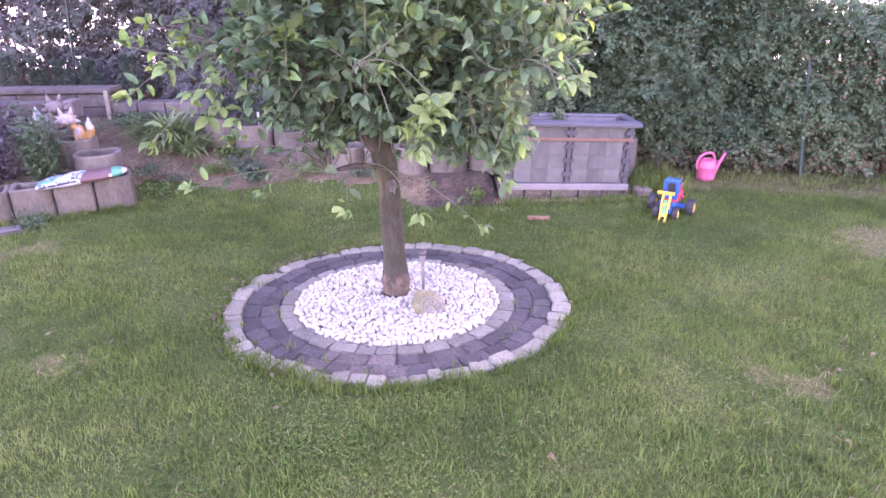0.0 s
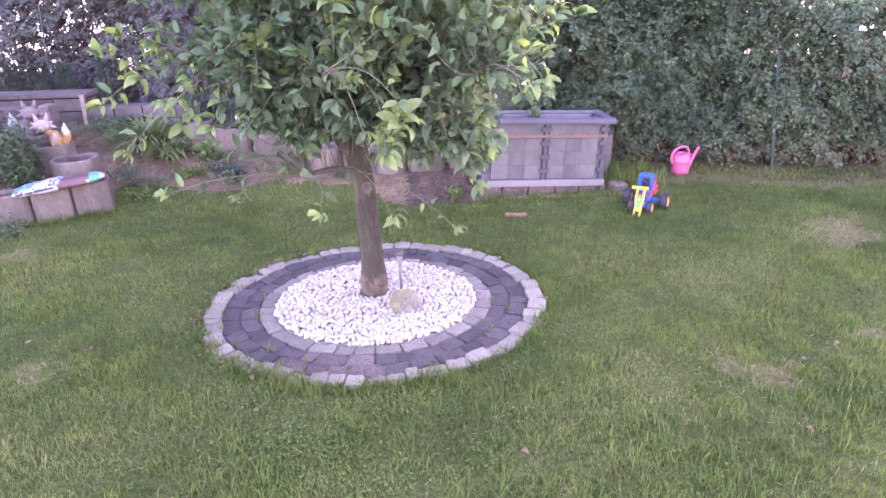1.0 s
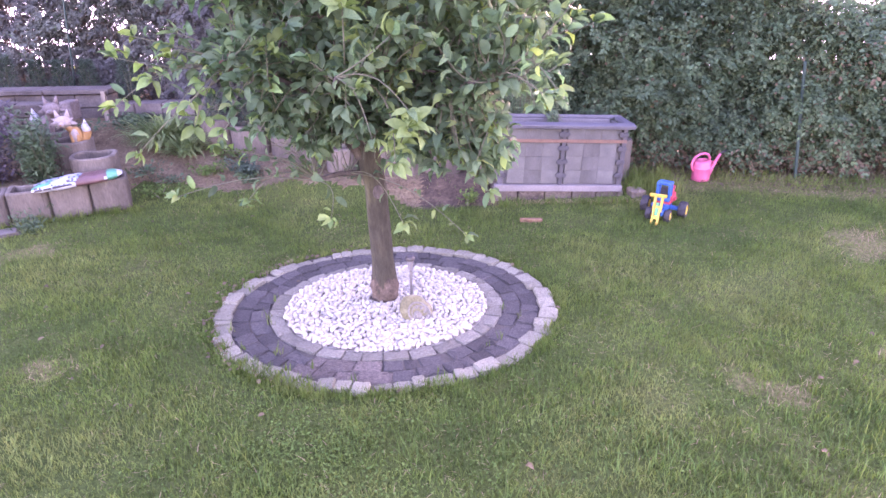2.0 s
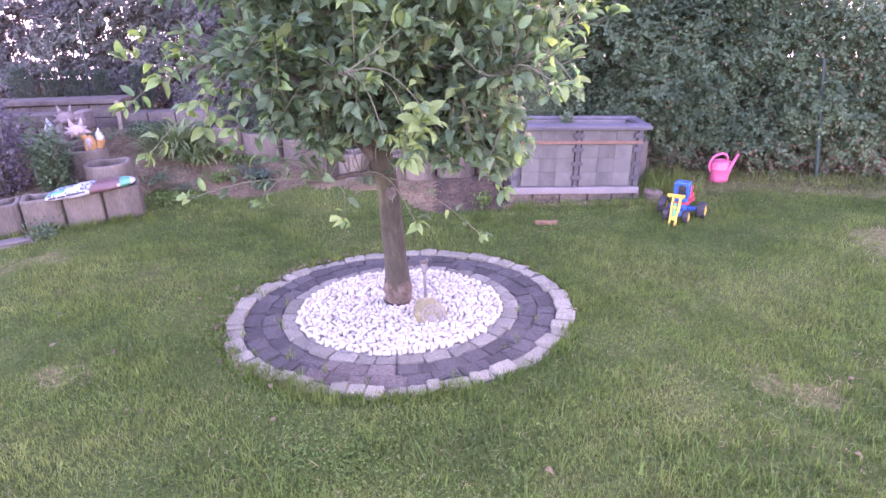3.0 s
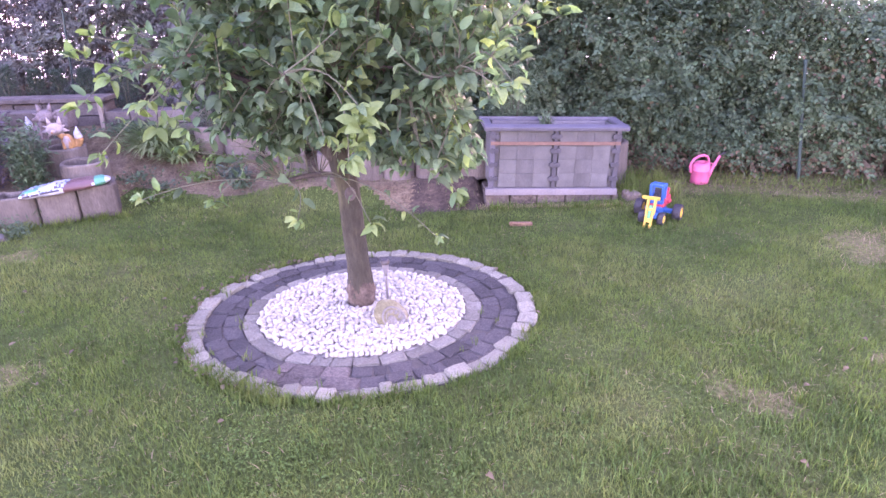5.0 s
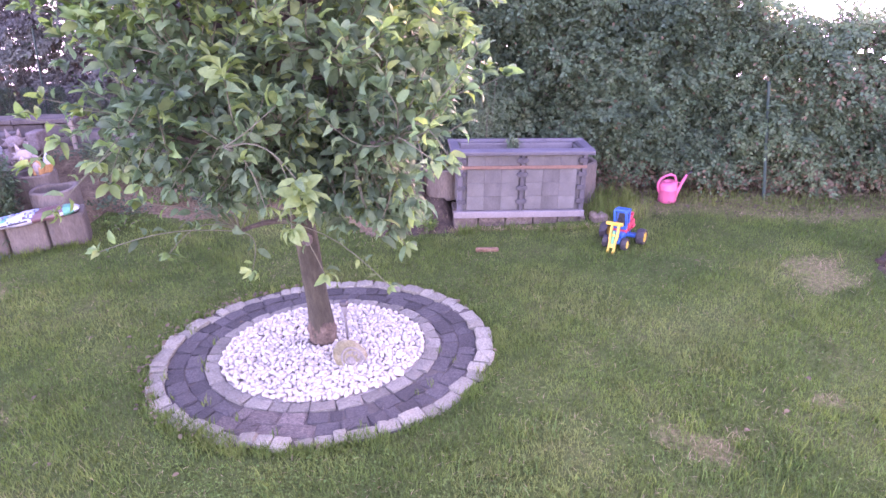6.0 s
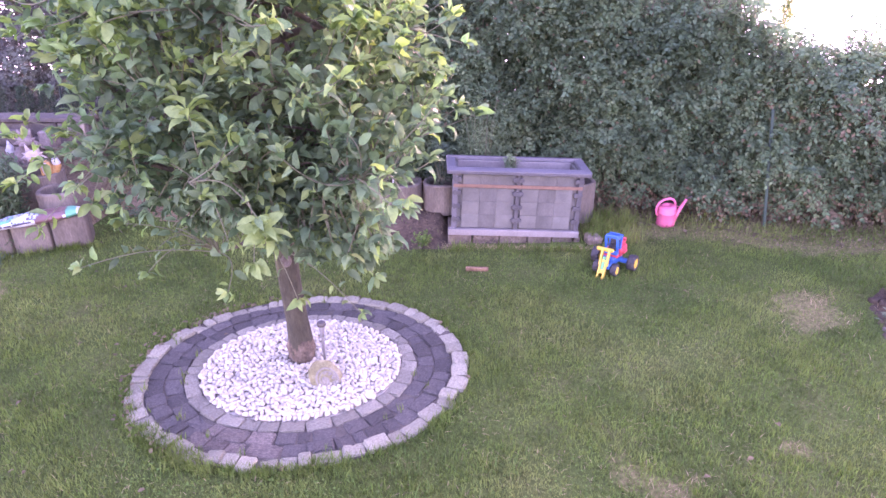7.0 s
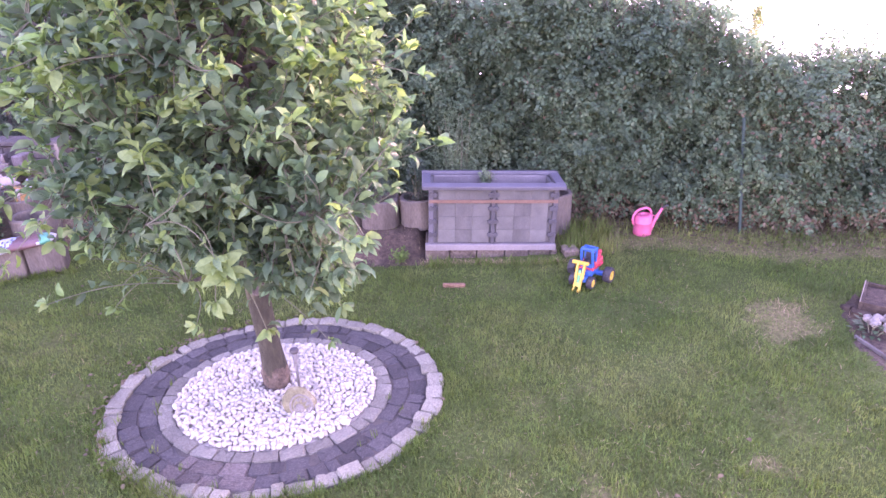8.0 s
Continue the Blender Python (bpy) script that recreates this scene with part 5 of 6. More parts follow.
# ---- terrace wall and back-left planting ----
wall_w = thing("terrace_wall", pose(-3.79, 6.45, 0.355), "low dark block wall holding the upper terrace", "wall", kind="structure")
for r in range(3):
    x = -1.05 + (0.12 if r % 2 else 0)
    while x < 0.50:
        w = random.uniform(0.24, 0.40)
        w = w if x + w < 0.46 else max(0.60 - x, 0.12)
        bm = bmesh.new()
        box(bm, (w - 0.008, 0.2, 0.122), Matrix.Translation((x + w / 2, random.uniform(-0.012, 0.012), 0.06 + 0.13 * r)), 0.008, 2)
        part("wall_block", bm, M["wallstone"], wall_w)
        x += w
x = -1.1
while x < 0.50:
    w = random.uniform(0.42, 0.55)
    w = w if x + w < 0.40 else max(0.62 - x, 0.12)
    bm = bmesh.new()
    box(bm, (w - 0.006, 0.25, 0.045), Matrix.Translation((x + w / 2, -0.01, 0.415)), 0.008, 2)
    part("coping_slab", bm, M["wallstone"], wall_w)
    x += w
wall_s = thing("terrace_wall_low", pose(-2.56, 6.42, 0.40), "lower stretch of dark block terrace wall", "wall", kind="structure")
for r in range(2):
    x = -0.64
    while x < (0.42, 0.36)[r]:
        w = random.uniform(0.22, 0.34)
        bm = bmesh.new()
        box(bm, (w - 0.008, 0.2, 0.122), Matrix.Translation((x + w / 2, random.uniform(-0.012, 0.012), 0.06 + 0.13 * r)), 0.008, 2)
        part("wall_block", bm, M["wallstone"], wall_s)
        x += w
wall_f = thing("terrace_wall_front", pose(-3.94, 6.08, 0.36), "short stepped front stretch of the block terrace wall ending in a reddish block", "wall", kind="structure")
for r in range(3):
    x = -0.95
    while x < 0.28:
        w = min(random.uniform(0.24, 0.36), 0.44 - x)
        bm = bmesh.new()
        box(bm, (w - 0.008, 0.18, 0.120), Matrix.Translation((x + w / 2, random.uniform(-0.012, 0.012), 0.06 + 0.128 * r - 0.02)), 0.010, 2)
        part("wall_block", bm, M["wallstone"], wall_f)
        x += w
bm = bmesh.new()
box(bm, (0.11, 0.17, 0.17), Matrix.Translation((0.505, -0.01, 0.29)), 0.014, 2)
part("end_block", bm, M["rust"], wall_f, "reddish end block")
o = thing("wooden_post", pose(-3.215, 6.28, 0.45, 0, 2, 10), "short pale wooden post at the terrace wall", "post")
bm = bmesh.new()
box(bm, (0.040, 0.040, 0.36), Matrix.Translation((0, 0, 0.15)), 0.006, 2)
part("post_body", bm, M["timber"], o)
for i, (x, r, h) in enumerate(((-4.12, 0.10, 0.42), (-3.87, 0.11, 0.42), (-3.59, 0.11, 0.42), (-3.19, 0.13, 0.46), (-4.45, 0.13, 0.48))):
    foliage("terrace_conifer", "small dark clipped conifer behind the terrace wall", "plant", (x, 6.80, 0.56), 1900, r, h, 0.035, M["conifer"], 0.7, stems=4, seed=30 + i, width=0.35, cone=0.25)
foliage("purple_shrub", "dark purple-leaved shrub behind the planter row", "shrub", (-3.50, 4.86, 0.25), 2600, 0.27, 0.78, 0.045, M["purple"], 0.5, stems=14, seed=40, width=0.8)
foliage("purple_shrub", "dark purple-leaved shrub behind the planter row", "shrub", (-3.85, 5.25, 0.28), 2400, 0.32, 0.85, 0.045, M["purple"], 0.5, stems=14, seed=41, width=0.8)
foliage("tall_perennial", "upright leafy green perennial behind the planter row", "plant", (-3.08, 4.90, 0.25), 1500, 0.16, 0.52, 0.055, M["shrub"], 0.2, stems=12, seed=42, width=0.55)
foliage("tall_perennial", "upright leafy green perennial behind the planter row", "plant", (-3.28, 5.12, 0.27), 1300, 0.16, 0.55, 0.055, M["shrub"], 0.2, stems=12, seed=43, width=0.55)
foliage("dark_evergreen_shrub", "dark green bushy shrub at the terrace", "shrub", (-4.35, 5.55, 0.25), 3600, 0.42, 1.25, 0.05, M["shrub"], 0.3, stems=16, seed=44)
foliage("yellow_flower_plant", "yellow blossoms among dark shrubs", "plant", (-3.55, 4.62, 0.80), 60, 0.05, 0.05, 0.03, M["yellow"], 0.6, stems=2, seed=45)
foliage("bank_ground_cover", "loose green ground cover on the bank", "plant", (-2.95, 6.1, 0.46), 900, 0.42, 0.10, 0.04, M["shrub"], 0.3, stems=4, seed=46)
foliage("bank_ground_cover", "loose green ground cover on the bank", "plant", (-2.35, 5.42, 0.12), 140, 0.22, 0.06, 0.03, M["shrub"], 0.3, stems=4, seed=47)
for i, (x, y, nl, r) in enumerate(((-2.05, 5.55, 200, 0.22), (-1.62, 5.48, 150, 0.20), (-1.15, 5.46, 130, 0.18), (-2.6, 5.40, 240, 0.26), (-1.9, 5.85, 200, 0.22), (-0.75, 5.40, 110, 0.16), (-2.3, 5.12, 130, 0.24))):
    foliage("bank_weeds", "small green weeds scattered on the soil bank", "plant", (x, y, float(ground_z(x, y)) - 0.01), nl, r, 0.09, 0.04, M["shrub" if i % 2 else "clover"], 0.4, stems=4, seed=70 + i)
foliage("lawn_edge_weeds", "longer weeds at the foot of planter rings", "plant", (-2.98, 4.42, 0.06), 420, 0.20, 0.15, 0.045, M["shrub"], 0.8, stems=8, seed=48, width=0.4)

foliage("golden_conifer", "slim yellow-green conifer standing behind the hedge", "tree", (3.66, 7.0, 0.0), 5000, 0.34, 1.76, 0.042, M["goldconifer"], 0.5, stems=6, seed=49, width=0.5, cone=0.90)
foliage("golden_shrub", "sunlit yellow-green shrub standing behind the hedge", "shrub", (-4.45, 8.0, 0.0), 1600, 0.16, 0.85, 0.045, M["goldconifer"], 0.5, stems=6, seed=50, width=0.7)
foliage("golden_shrub", "sunlit yellow-green shrub standing behind the hedge", "shrub", (-4.05, 8.0, 0.0), 1600, 0.16, 0.80, 0.045, M["goldconifer"], 0.5, stems=6, seed=51, width=0.7)
# flat stone by the planter row and a second one in the grass
for x, y, sx, sy, rot in ((-3.16, 4.26, 0.34, 0.12, 28),):
    bm = bmesh.new()
    box(bm, (sx, sy, 0.04), Matrix(), 0.012, 2)
    for v in bm.verts:
        v.co += Vector((random.uniform(-1, 1), random.uniform(-1, 1), 0)) * 0.012
    o = part("flat_stone", bm, M["slate"])
    o.matrix_basis = pose(x, y, float(ground_z(x, y)) + 0.012, 0, 0, rot)
    tagged(o, "flat grey stone slab lying in the grass", "stone")


# ---- sack of potting soil on the planter row ----
def build_sack():
    o = thing("soil_sack", pose(-2.705, 4.70, 0.352, 0, -4, 25), "half-empty plastic sack of potting soil lying on planter rings", "sack")
    L, Wd, H = 0.62, 0.22, 0.08
    # film by zones: white printed front half, brown rear, green end band, white tip
    mats = [M["film"], M["filmbrown"], M["filmgreen"], M["filmblue"], M["ink"]]
    bm = bmesh.new()
    nu, nv = 54, 28
    g = []
    for i in range(nu + 1):
        u = -0.5 + i / nu
        e = max(0.0, 1 - (abs(u) * 2) ** 6)
        neck = 1 - 0.5 * max(0, (u - 0.30) / 0.2) ** 1.5
        row = []
        for j in range(nv):
            th = 2 * math.pi * j / nv
            wv = 1 + 0.10 * math.sin(9 * u + 2 * th) + 0.06 * math.sin(23 * u + 3 * th) + 0.04 * math.sin(51 * u - 5 * th)
            zz = math.sin(th) * H / 2 * (0.2 + 0.8 * e) * wv
            row.append(bm.verts.new((u * L, math.copysign(abs(math.cos(th)) ** 0.7, math.cos(th)) * Wd / 2 * neck * (0.78 + 0.22 * e) * (1 + 0.04 * math.sin(17 * u + th)), max(-H * 0.30, zz) + H * 0.34)))
        g.append(row)
    for i, (p, q) in enumerate(zip(g, g[1:])):
        u = -0.5 + (i + 0.5) / nu
        for j in range(nv):
            f = bm.faces.new((p[j], p[(j + 1) % nv], q[(j + 1) % nv], q[j]))
            th = 2 * math.pi * (j + 0.5) / nv
            slant = u - 0.06 * math.cos(th)
            k = 0
            if 0.04 < slant:
                k = 1
            if 0.34 < u < 0.45:
                k = 2
            elif u >= 0.45:
                k = 0
            if k == 0 and u < 0.1:
                n1 = noise.noise(Vector((u * 11, th * 1.1, 3.0)))
                n2 = noise.noise(Vector((u * 34, th * 2.6, 7.0)))
                if math.sin(th) > 0.30 and n1 > -0.05:
                    k = 3 if n2 < 0.08 else 4 if n2 < 0.30 else 1
                if math.sin(th) > 0.6 and u < -0.28 and n1 < -0.05:
                    k = 2
            f.material_index = k
    bm.faces.new(g[0][::-1])
    bm.faces.new(g[-1])
    part("sack_body", bm, mats, o, smooth=True)
    # unreadable print: bars along the flank
    for x, sx, sz, z in ((-0.10, 0.13, 0.013, 0.034), (-0.20, 0.05, 0.012, 0.032), (-0.26, 0.05, 0.012, 0.032), (0.195, 0.022, 0.022, 0.034)):
        bm = bmesh.new()
        box(bm, (sx, 0.012, sz), Matrix.Translation((x, -Wd / 2 * 0.985, z)), 0.002)
        part("print_bar", bm, M["film"] if x > 0.1 else M["ink"], o)


build_sack()


# ---- fox figures: plain painted shapes ----
def fox_figure(m, coat, face, label, h, flip=1):
    bm = bmesh.new()
    faces0 = 0

    def blob(r, at, mi, rot=(0, 0, 0)):
        nonlocal faces0
        e = bmesh.ops.create_uvsphere(bm, u_segments=14, v_segments=9, radius=1.0)
        bmesh.ops.transform(bm, matrix=Matrix.LocRotScale(at, Euler([radians(a) for a in rot]), r), verts=e["verts"])
        for f in {f for v in e["verts"] for f in v.link_faces}:
            f.material_index = mi

    def spike(at, r, depth, rot, mi, flat=0.55):
        e = bmesh.ops.create_cone(bm, cap_ends=True, segments=10, radius1=r * h, radius2=0.002, depth=depth * h)
        bmesh.ops.transform(bm, matrix=Matrix.LocRotScale([c * h for c in at], Euler([radians(a) for a in rot]), (1, flat, 1)), verts=e["verts"])
        for f in {f for v in e["verts"] for f in v.link_faces}:
            f.material_index = mi
    blob((0.052 * h, 0.05 * h, 0.085 * h), (0.03 * h, 0, 0.075 * h), 0)
    blob((0.034 * h, 0.03 * h, 0.060 * h), (0.030 * h, -0.028 * h, 0.085 * h), 1)
    blob((0.030 * h, 0.030 * h, 0.060 * h), (-0.005 * h, -0.01 * h, 0.150 * h), 0, (0, -30, 0))
    blob((0.066 * h, 0.048 * h, 0.052 * h), (-0.040 * h, -0.02 * h, 0.205 * h), 1)
    blob((0.024 * h, 0.040 * h, 0.022 * h), (-0.040 * h, -0.068 * h, 0.190 * h), 1)
    blob((0.008 * h, 0.008 * h, 0.007 * h), (-0.040 * h, -0.106 * h, 0.194 * h), 0)
    for sd in (-1, 1):
        spike((-0.040 + sd * 0.040, -0.010, 0.268), 0.030, 0.085, (0, 12 * sd, 0), 1)
        spike((-0.040 + sd * 0.078, -0.018, 0.192), 0.028, 0.060, (0, 100 * sd, 0), 1)
        spike((-0.040 + sd * 0.062, -0.020, 0.226), 0.022, 0.055, (0, 66 * sd, 0), 1)
        spike((-0.040 + sd * 0.048, -0.022, 0.162), 0.022, 0.050, (0, 140 * sd, 0), 1)
        blob((0.022 * h, 0.034 * h, 0.018 * h), (0.03 * h + sd * 0.026 * h, -0.045 * h, 0.016 * h), 0)
        blob((0.013 * h, 0.013 * h, 0.05 * h), (0.03 * h + sd * 0.022 * h, -0.045 * h, 0.055 * h), 0)
    for k in range(6):                     # tail curling up beside the body
        a = k / 5
        blob(((0.026 + 0.010 * math.sin(a * 3.0)) * h, 0.028 * h, 0.036 * h), ((0.075 + 0.040 * math.sin(a * 2.2)) * h, 0.012 * h, (0.030 + 0.120 * a) * h), 2 if k > 3 else 0, (0, 12, 0))
    spike((0.112, 0.012, 0.190), 0.022, 0.05, (0, 6, 0), 2, 1.0)
    for v in bm.verts:
        v.co.x *= flip
    o = part("fox_figurine", bm, [coat, face, M["film"]], smooth=True)
    o.matrix_basis = m
    return tagged(o, label, "figurine")


fox_figure(pose(-3.055, 5.36, 0.485, 0, 0, 14), M["foxorange"], M["foxface"], "orange painted fox figurine with pale face on a planter ring", 1.0)
fox_figure(pose(-3.34, 5.57, 0.525, 0, 0, 10), M["rust"], M["rust"], "rosy weathered fox figurine on a planter ring", 1.12, -1)


# ---- watering can ----
def build_can():
    o = thing("watering_can", pose(2.40, 5.66, 0.0, 0, 0, 8) @ Matrix.Diagonal((0.94, 0.94, 0.86, 1)), "bright pink plastic watering can standing on the grass", "watering can")
    bm = bmesh.new()
    # slightly waisted body with a raised seam, shoulder sloping to the filling hole
    rings = lathe(bm, [(0.080, 0.0), (0.086, 0.006), (0.085, 0.05), (0.083, 0.128), (0.087, 0.134), (0.087, 0.142), (0.083, 0.148), (0.083, 0.185), (0.078, 0.203), (0.066, 0.214), (0.050, 0.217), (0.046, 0.214), (0.046, 0.17)], 30)
    for v in bm.verts:
        if v.co.z > 0.18:
            v.co.z += 0.12 * v.co.x
    part("body", bm, M["pinkplastic"], o, smooth=True)
    bm = bmesh.new()
    tube(bm, [(0.066, 0, 0.030), (0.082, 0, 0.075), (0.110, 0, 0.140), (0.140, 0, 0.205), (0.168, 0, 0.262), (0.174, 0, 0.274)], [0.030, 0.024, 0.018, 0.0145, 0.0125, 0.0135], 14)
    part("spout", bm, M["pinkplastic"], o, smooth=True)
    bm = bmesh.new()
    tube(bm, [(0.172, 0, 0.270), (0.186, 0, 0.286), (0.208, 0, 0.298), (0.226, 0, 0.302)], [0.0085, 0.008, 0.010, 0.013], 10)
    part("rose", bm, M["black"], o, "dark sprinkler tube", smooth=True)
    bm = bmesh.new()
    tube(bm, [(0.070, 0, 0.196), (0.070, 0, 0.236), (0.052, 0, 0.272), (0.015, 0, 0.288), (-0.035, 0, 0.278), (-0.078, 0, 0.250), (-0.100, 0, 0.210), (-0.104, 0, 0.165), (-0.096, 0, 0.125), (-0.078, 0, 0.102)],
         [0.010, 0.011, 0.0125, 0.013, 0.013, 0.0125, 0.012, 0.0115, 0.011, 0.010], 12)
    part("handle", bm, M["pinkplastic"], o, smooth=True)
    bm = bmesh.new()
    tube(bm, [(0.078, 0, 0.205), (0.105, 0, 0.196), (0.128, 0, 0.190)], [0.006, 0.005, 0.005], 8)
    part("spout_brace", bm, M["pinkplastic"], o, smooth=True)


build_can()


# ---- toy tractor with a front loader ----
def build_tractor():
    o = thing("toy_tractor", pose(1.755, 4.72, 0.0, 0, 0, -33), "blue, red and yellow plastic toy tractor on the lawn", "toy")
    T = Matrix.Translation

    def turned(at, rot):
        return T(at) @ Euler([radians(a) for a in rot]).to_matrix().to_4x4()

    def add(nm, mk, *boxes, label=""):
        bm = bmesh.new()
        for size, at, rot in boxes:
            box(bm, size, turned(at, rot), min(size) * 0.22, 2)
        return part(nm, bm, M[mk], o, label)

    # local -y is the front
    add("chassis", "blueplastic", ((0.085, 0.26, 0.04), (0, 0.01, 0.075), (0, 0, 0)), ((0.21, 0.04, 0.03), (0, 0.09, 0.065), (0, 0, 0)), ((0.11, 0.03, 0.028), (0, -0.07, 0.052), (0, 0, 0)),
        ((0.10, 0.09, 0.03), (0, -0.03, 0.108), (-6, 0, 0)), label="blue chassis")
    add("body_shell", "redplastic", ((0.115, 0.14, 0.075), (0, 0.115, 0.135), (0, 0, 0)), ((0.085, 0.085, 0.035), (0, 0.13, 0.183), (5, 0, 0)), ((0.03, 0.03, 0.03), (0.03, 0.165, 0.205), (0, 0, 0)),
        ((0.155, 0.06, 0.018), (0, 0.10, 0.135), (0, 0, 0)), ((0.12, 0.03, 0.03), (0, -0.005, 0.128), (0, 0, 0)), label="red body with mudguards")
    add("cab_frame", "blueplastic", ((0.018, 0.020, 0.15), (-0.045, -0.004, 0.206), (8, 0, 0)), ((0.018, 0.020, 0.15), (0.045, -0.004, 0.206), (8, 0, 0)), ((0.108, 0.026, 0.026), (0, 0.008, 0.274), (8, 0, 0)),
        ((0.108, 0.022, 0.026), (0, -0.012, 0.152), (8, 0, 0)), ((0.014, 0.016, 0.13), (-0.044, 0.064, 0.208), (-6, 0, 0)), ((0.014, 0.016, 0.13), (0.044, 0.064, 0.208), (-6, 0, 0)),
        ((0.016, 0.08, 0.016), (-0.045, 0.034, 0.273), (0, 0, 0)), ((0.016, 0.08, 0.016), (0.045, 0.034, 0.273), (0, 0, 0)), ((0.106, 0.018, 0.018), (0, 0.070, 0.271), (0, 0, 0)), label="blue cab frame")
    add("seat", "black", ((0.07, 0.06, 0.02), (0, 0.03, 0.165), (0, 0, 0)), ((0.07, 0.016, 0.07), (0, 0.058, 0.20), (-8, 0, 0)), label="dark seat")
    bm = bmesh.new()
    lathe(bm, [(0.020, -0.003), (0.024, 0.0), (0.020, 0.003)], 16, turned((0, 0.0, 0.205), (55, 0, 0)), False)
    tube(bm, [(0, 0.0, 0.205), (0, -0.006, 0.16)], 0.004, 6)
    part("steering_wheel", bm, M["black"], o)
    for sx in (-1, 1):
        add("loader_arm", "yellowplastic", ((0.017, 0.030, 0.125), (sx * 0.026, -0.118, 0.150), (-20, 0, 0)), ((0.015, 0.026, 0.115), (sx * 0.021, -0.155, 0.058), (-22, 0, 0)), ((0.013, 0.034, 0.022), (sx * 0.020, -0.180, 0.014), (0, 0, 0)), label="yellow loader arm")
    add("arm_bridge", "yellowplastic", ((0.05, 0.016, 0.03), (0, -0.158, 0.050), (-22, 0, 0)), ((0.05, 0.014, 0.018), (0, -0.128, 0.125), (-20, 0, 0)))
    add("cross_bar", "yellowplastic", ((0.128, 0.025, 0.024), (-0.010, -0.098, 0.206), (0, 0, 4)), ((0.05, 0.05, 0.02), (0, -0.080, 0.196), (-12, 0, 0)), label="yellow cross bar")
    add("lever", "greenplastic", ((0.024, 0.016, 0.10), (-0.002, -0.132, 0.108), (-20, 0, 0)), label="green lever")
    for x, y, r, w in ((-0.150, 0.095, 0.064, 0.062), (0.140, 0.095, 0.064, 0.062), (-0.070, -0.075, 0.050, 0.046), (0.070, -0.075, 0.050, 0.046)):
        m = turned((x, y, r - 0.003), (0, 90, 0))
        bm = bmesh.new()
        n = 32
        rings = lathe(bm, [(r * 0.56, -w * 0.42), (r * 0.80, -w / 2), (r * 0.95, -w * 0.44), (r, -w * 0.22), (r, w * 0.22), (r * 0.95, w * 0.44), (r * 0.80, w / 2), (r * 0.56, w * 0.42)], n, m, False)
        c = Vector((x, y, r - 0.003))
        for ri in (2, 3, 4, 5):            # tread lugs, skewed across the tyre
            for k, v in enumerate(rings[ri]):
                if (k + ri) % 4 < 2:
                    d = v.co - c
                    d.x = 0
                    v.co -= d * 0.07
        wheel = part("wheel", bm, M["black"], o, "black treaded tyre with yellow hub")
        for e in (-1, 1):
            bm = bmesh.new()
            lathe(bm, [(r * 0.58, e * w * 0.20), (r * 0.60, e * w * 0.44), (r * 0.52, e * w * 0.47), (r * 0.46, e * w * 0.36), (r * 0.20, e * w * 0.38), (r * 0.17, e * w * 0.50), (r * 0.08, e * w * 0.52)], 20, m)
            for k in range(5):
                a = 2 * math.pi * k / 5
                box(bm, (r * 0.30, r * 0.10, w * 0.05), m @ Matrix.Rotation(a, 4, "Z") @ T((r * 0.33, 0, e * w * 0.39)), 0.001)
            part("hub", bm, M["yellowplastic"], wheel, "yellow hub")


build_tractor()

# ---- small things on the lawn ----
o = thing("clay_shard", pose(0.74, 4.655, 0.012, 0, 0, 3), "orange-brown clay piece lying in the lawn", "clay piece")
bm = bmesh.new()
box(bm, (0.17, 0.035, 0.028), Matrix(), 0.008, 2)
for v in bm.verts:
    v.co += Vector((random.uniform(-1, 1) * 0.006, random.uniform(-1, 1) * 0.005, random.uniform(-1, 1) * 0.004 + (0.012 if v.co.x < -0.05 else 0)))
part("shard", bm, M["clay"], o)
for i in range(13):
    r = random.Random(100 + i)
    x, y = r.uniform(-2.4, 2.4), r.uniform(1.3, 4.8)
    if float(ring_dist(x, y)) < RING_R + 0.05:
        continue
    v = LEAF_V * np.array([1.2, 1.0, 1.8]) * r.uniform(0.022, 0.036)
    o = new("fallen_leaf", mesh_np("fallen_leaf", v, LEAF_T, M["redleaf"], True))
    o.matrix_basis = pose(x, y, float(ground_z(x, y)) + 0.026, r.uniform(-12, 12), r.uniform(-12, 12), r.uniform(0, 360))
    tagged(o, "small dry brown leaf fallen on the lawn", "leaf", "fallen leaves")
# dry stems in the bare patch
bm = bmesh.new()
for i in range(14):
    r = random.Random(i)
    x, y = 3.08 + r.uniform(-0.10, 0.16), 4.22 + r.uniform(-0.06, 0.08)
    tube(bm, [(x, y, 0.0), (x + r.uniform(-0.03, 0.03), y + 0.01, 0.04), (x + r.uniform(-0.07, 0.07), y + r.uniform(-0.03, 0.03), r.uniform(0.07, 0.12))], [0.0012, 0.001, 0.0006], 5, False)
o = part("dry_stems", bm, M["straw"])
tagged(o, "dry pale plant stems standing in a bare patch", "plant", kind="stuff")

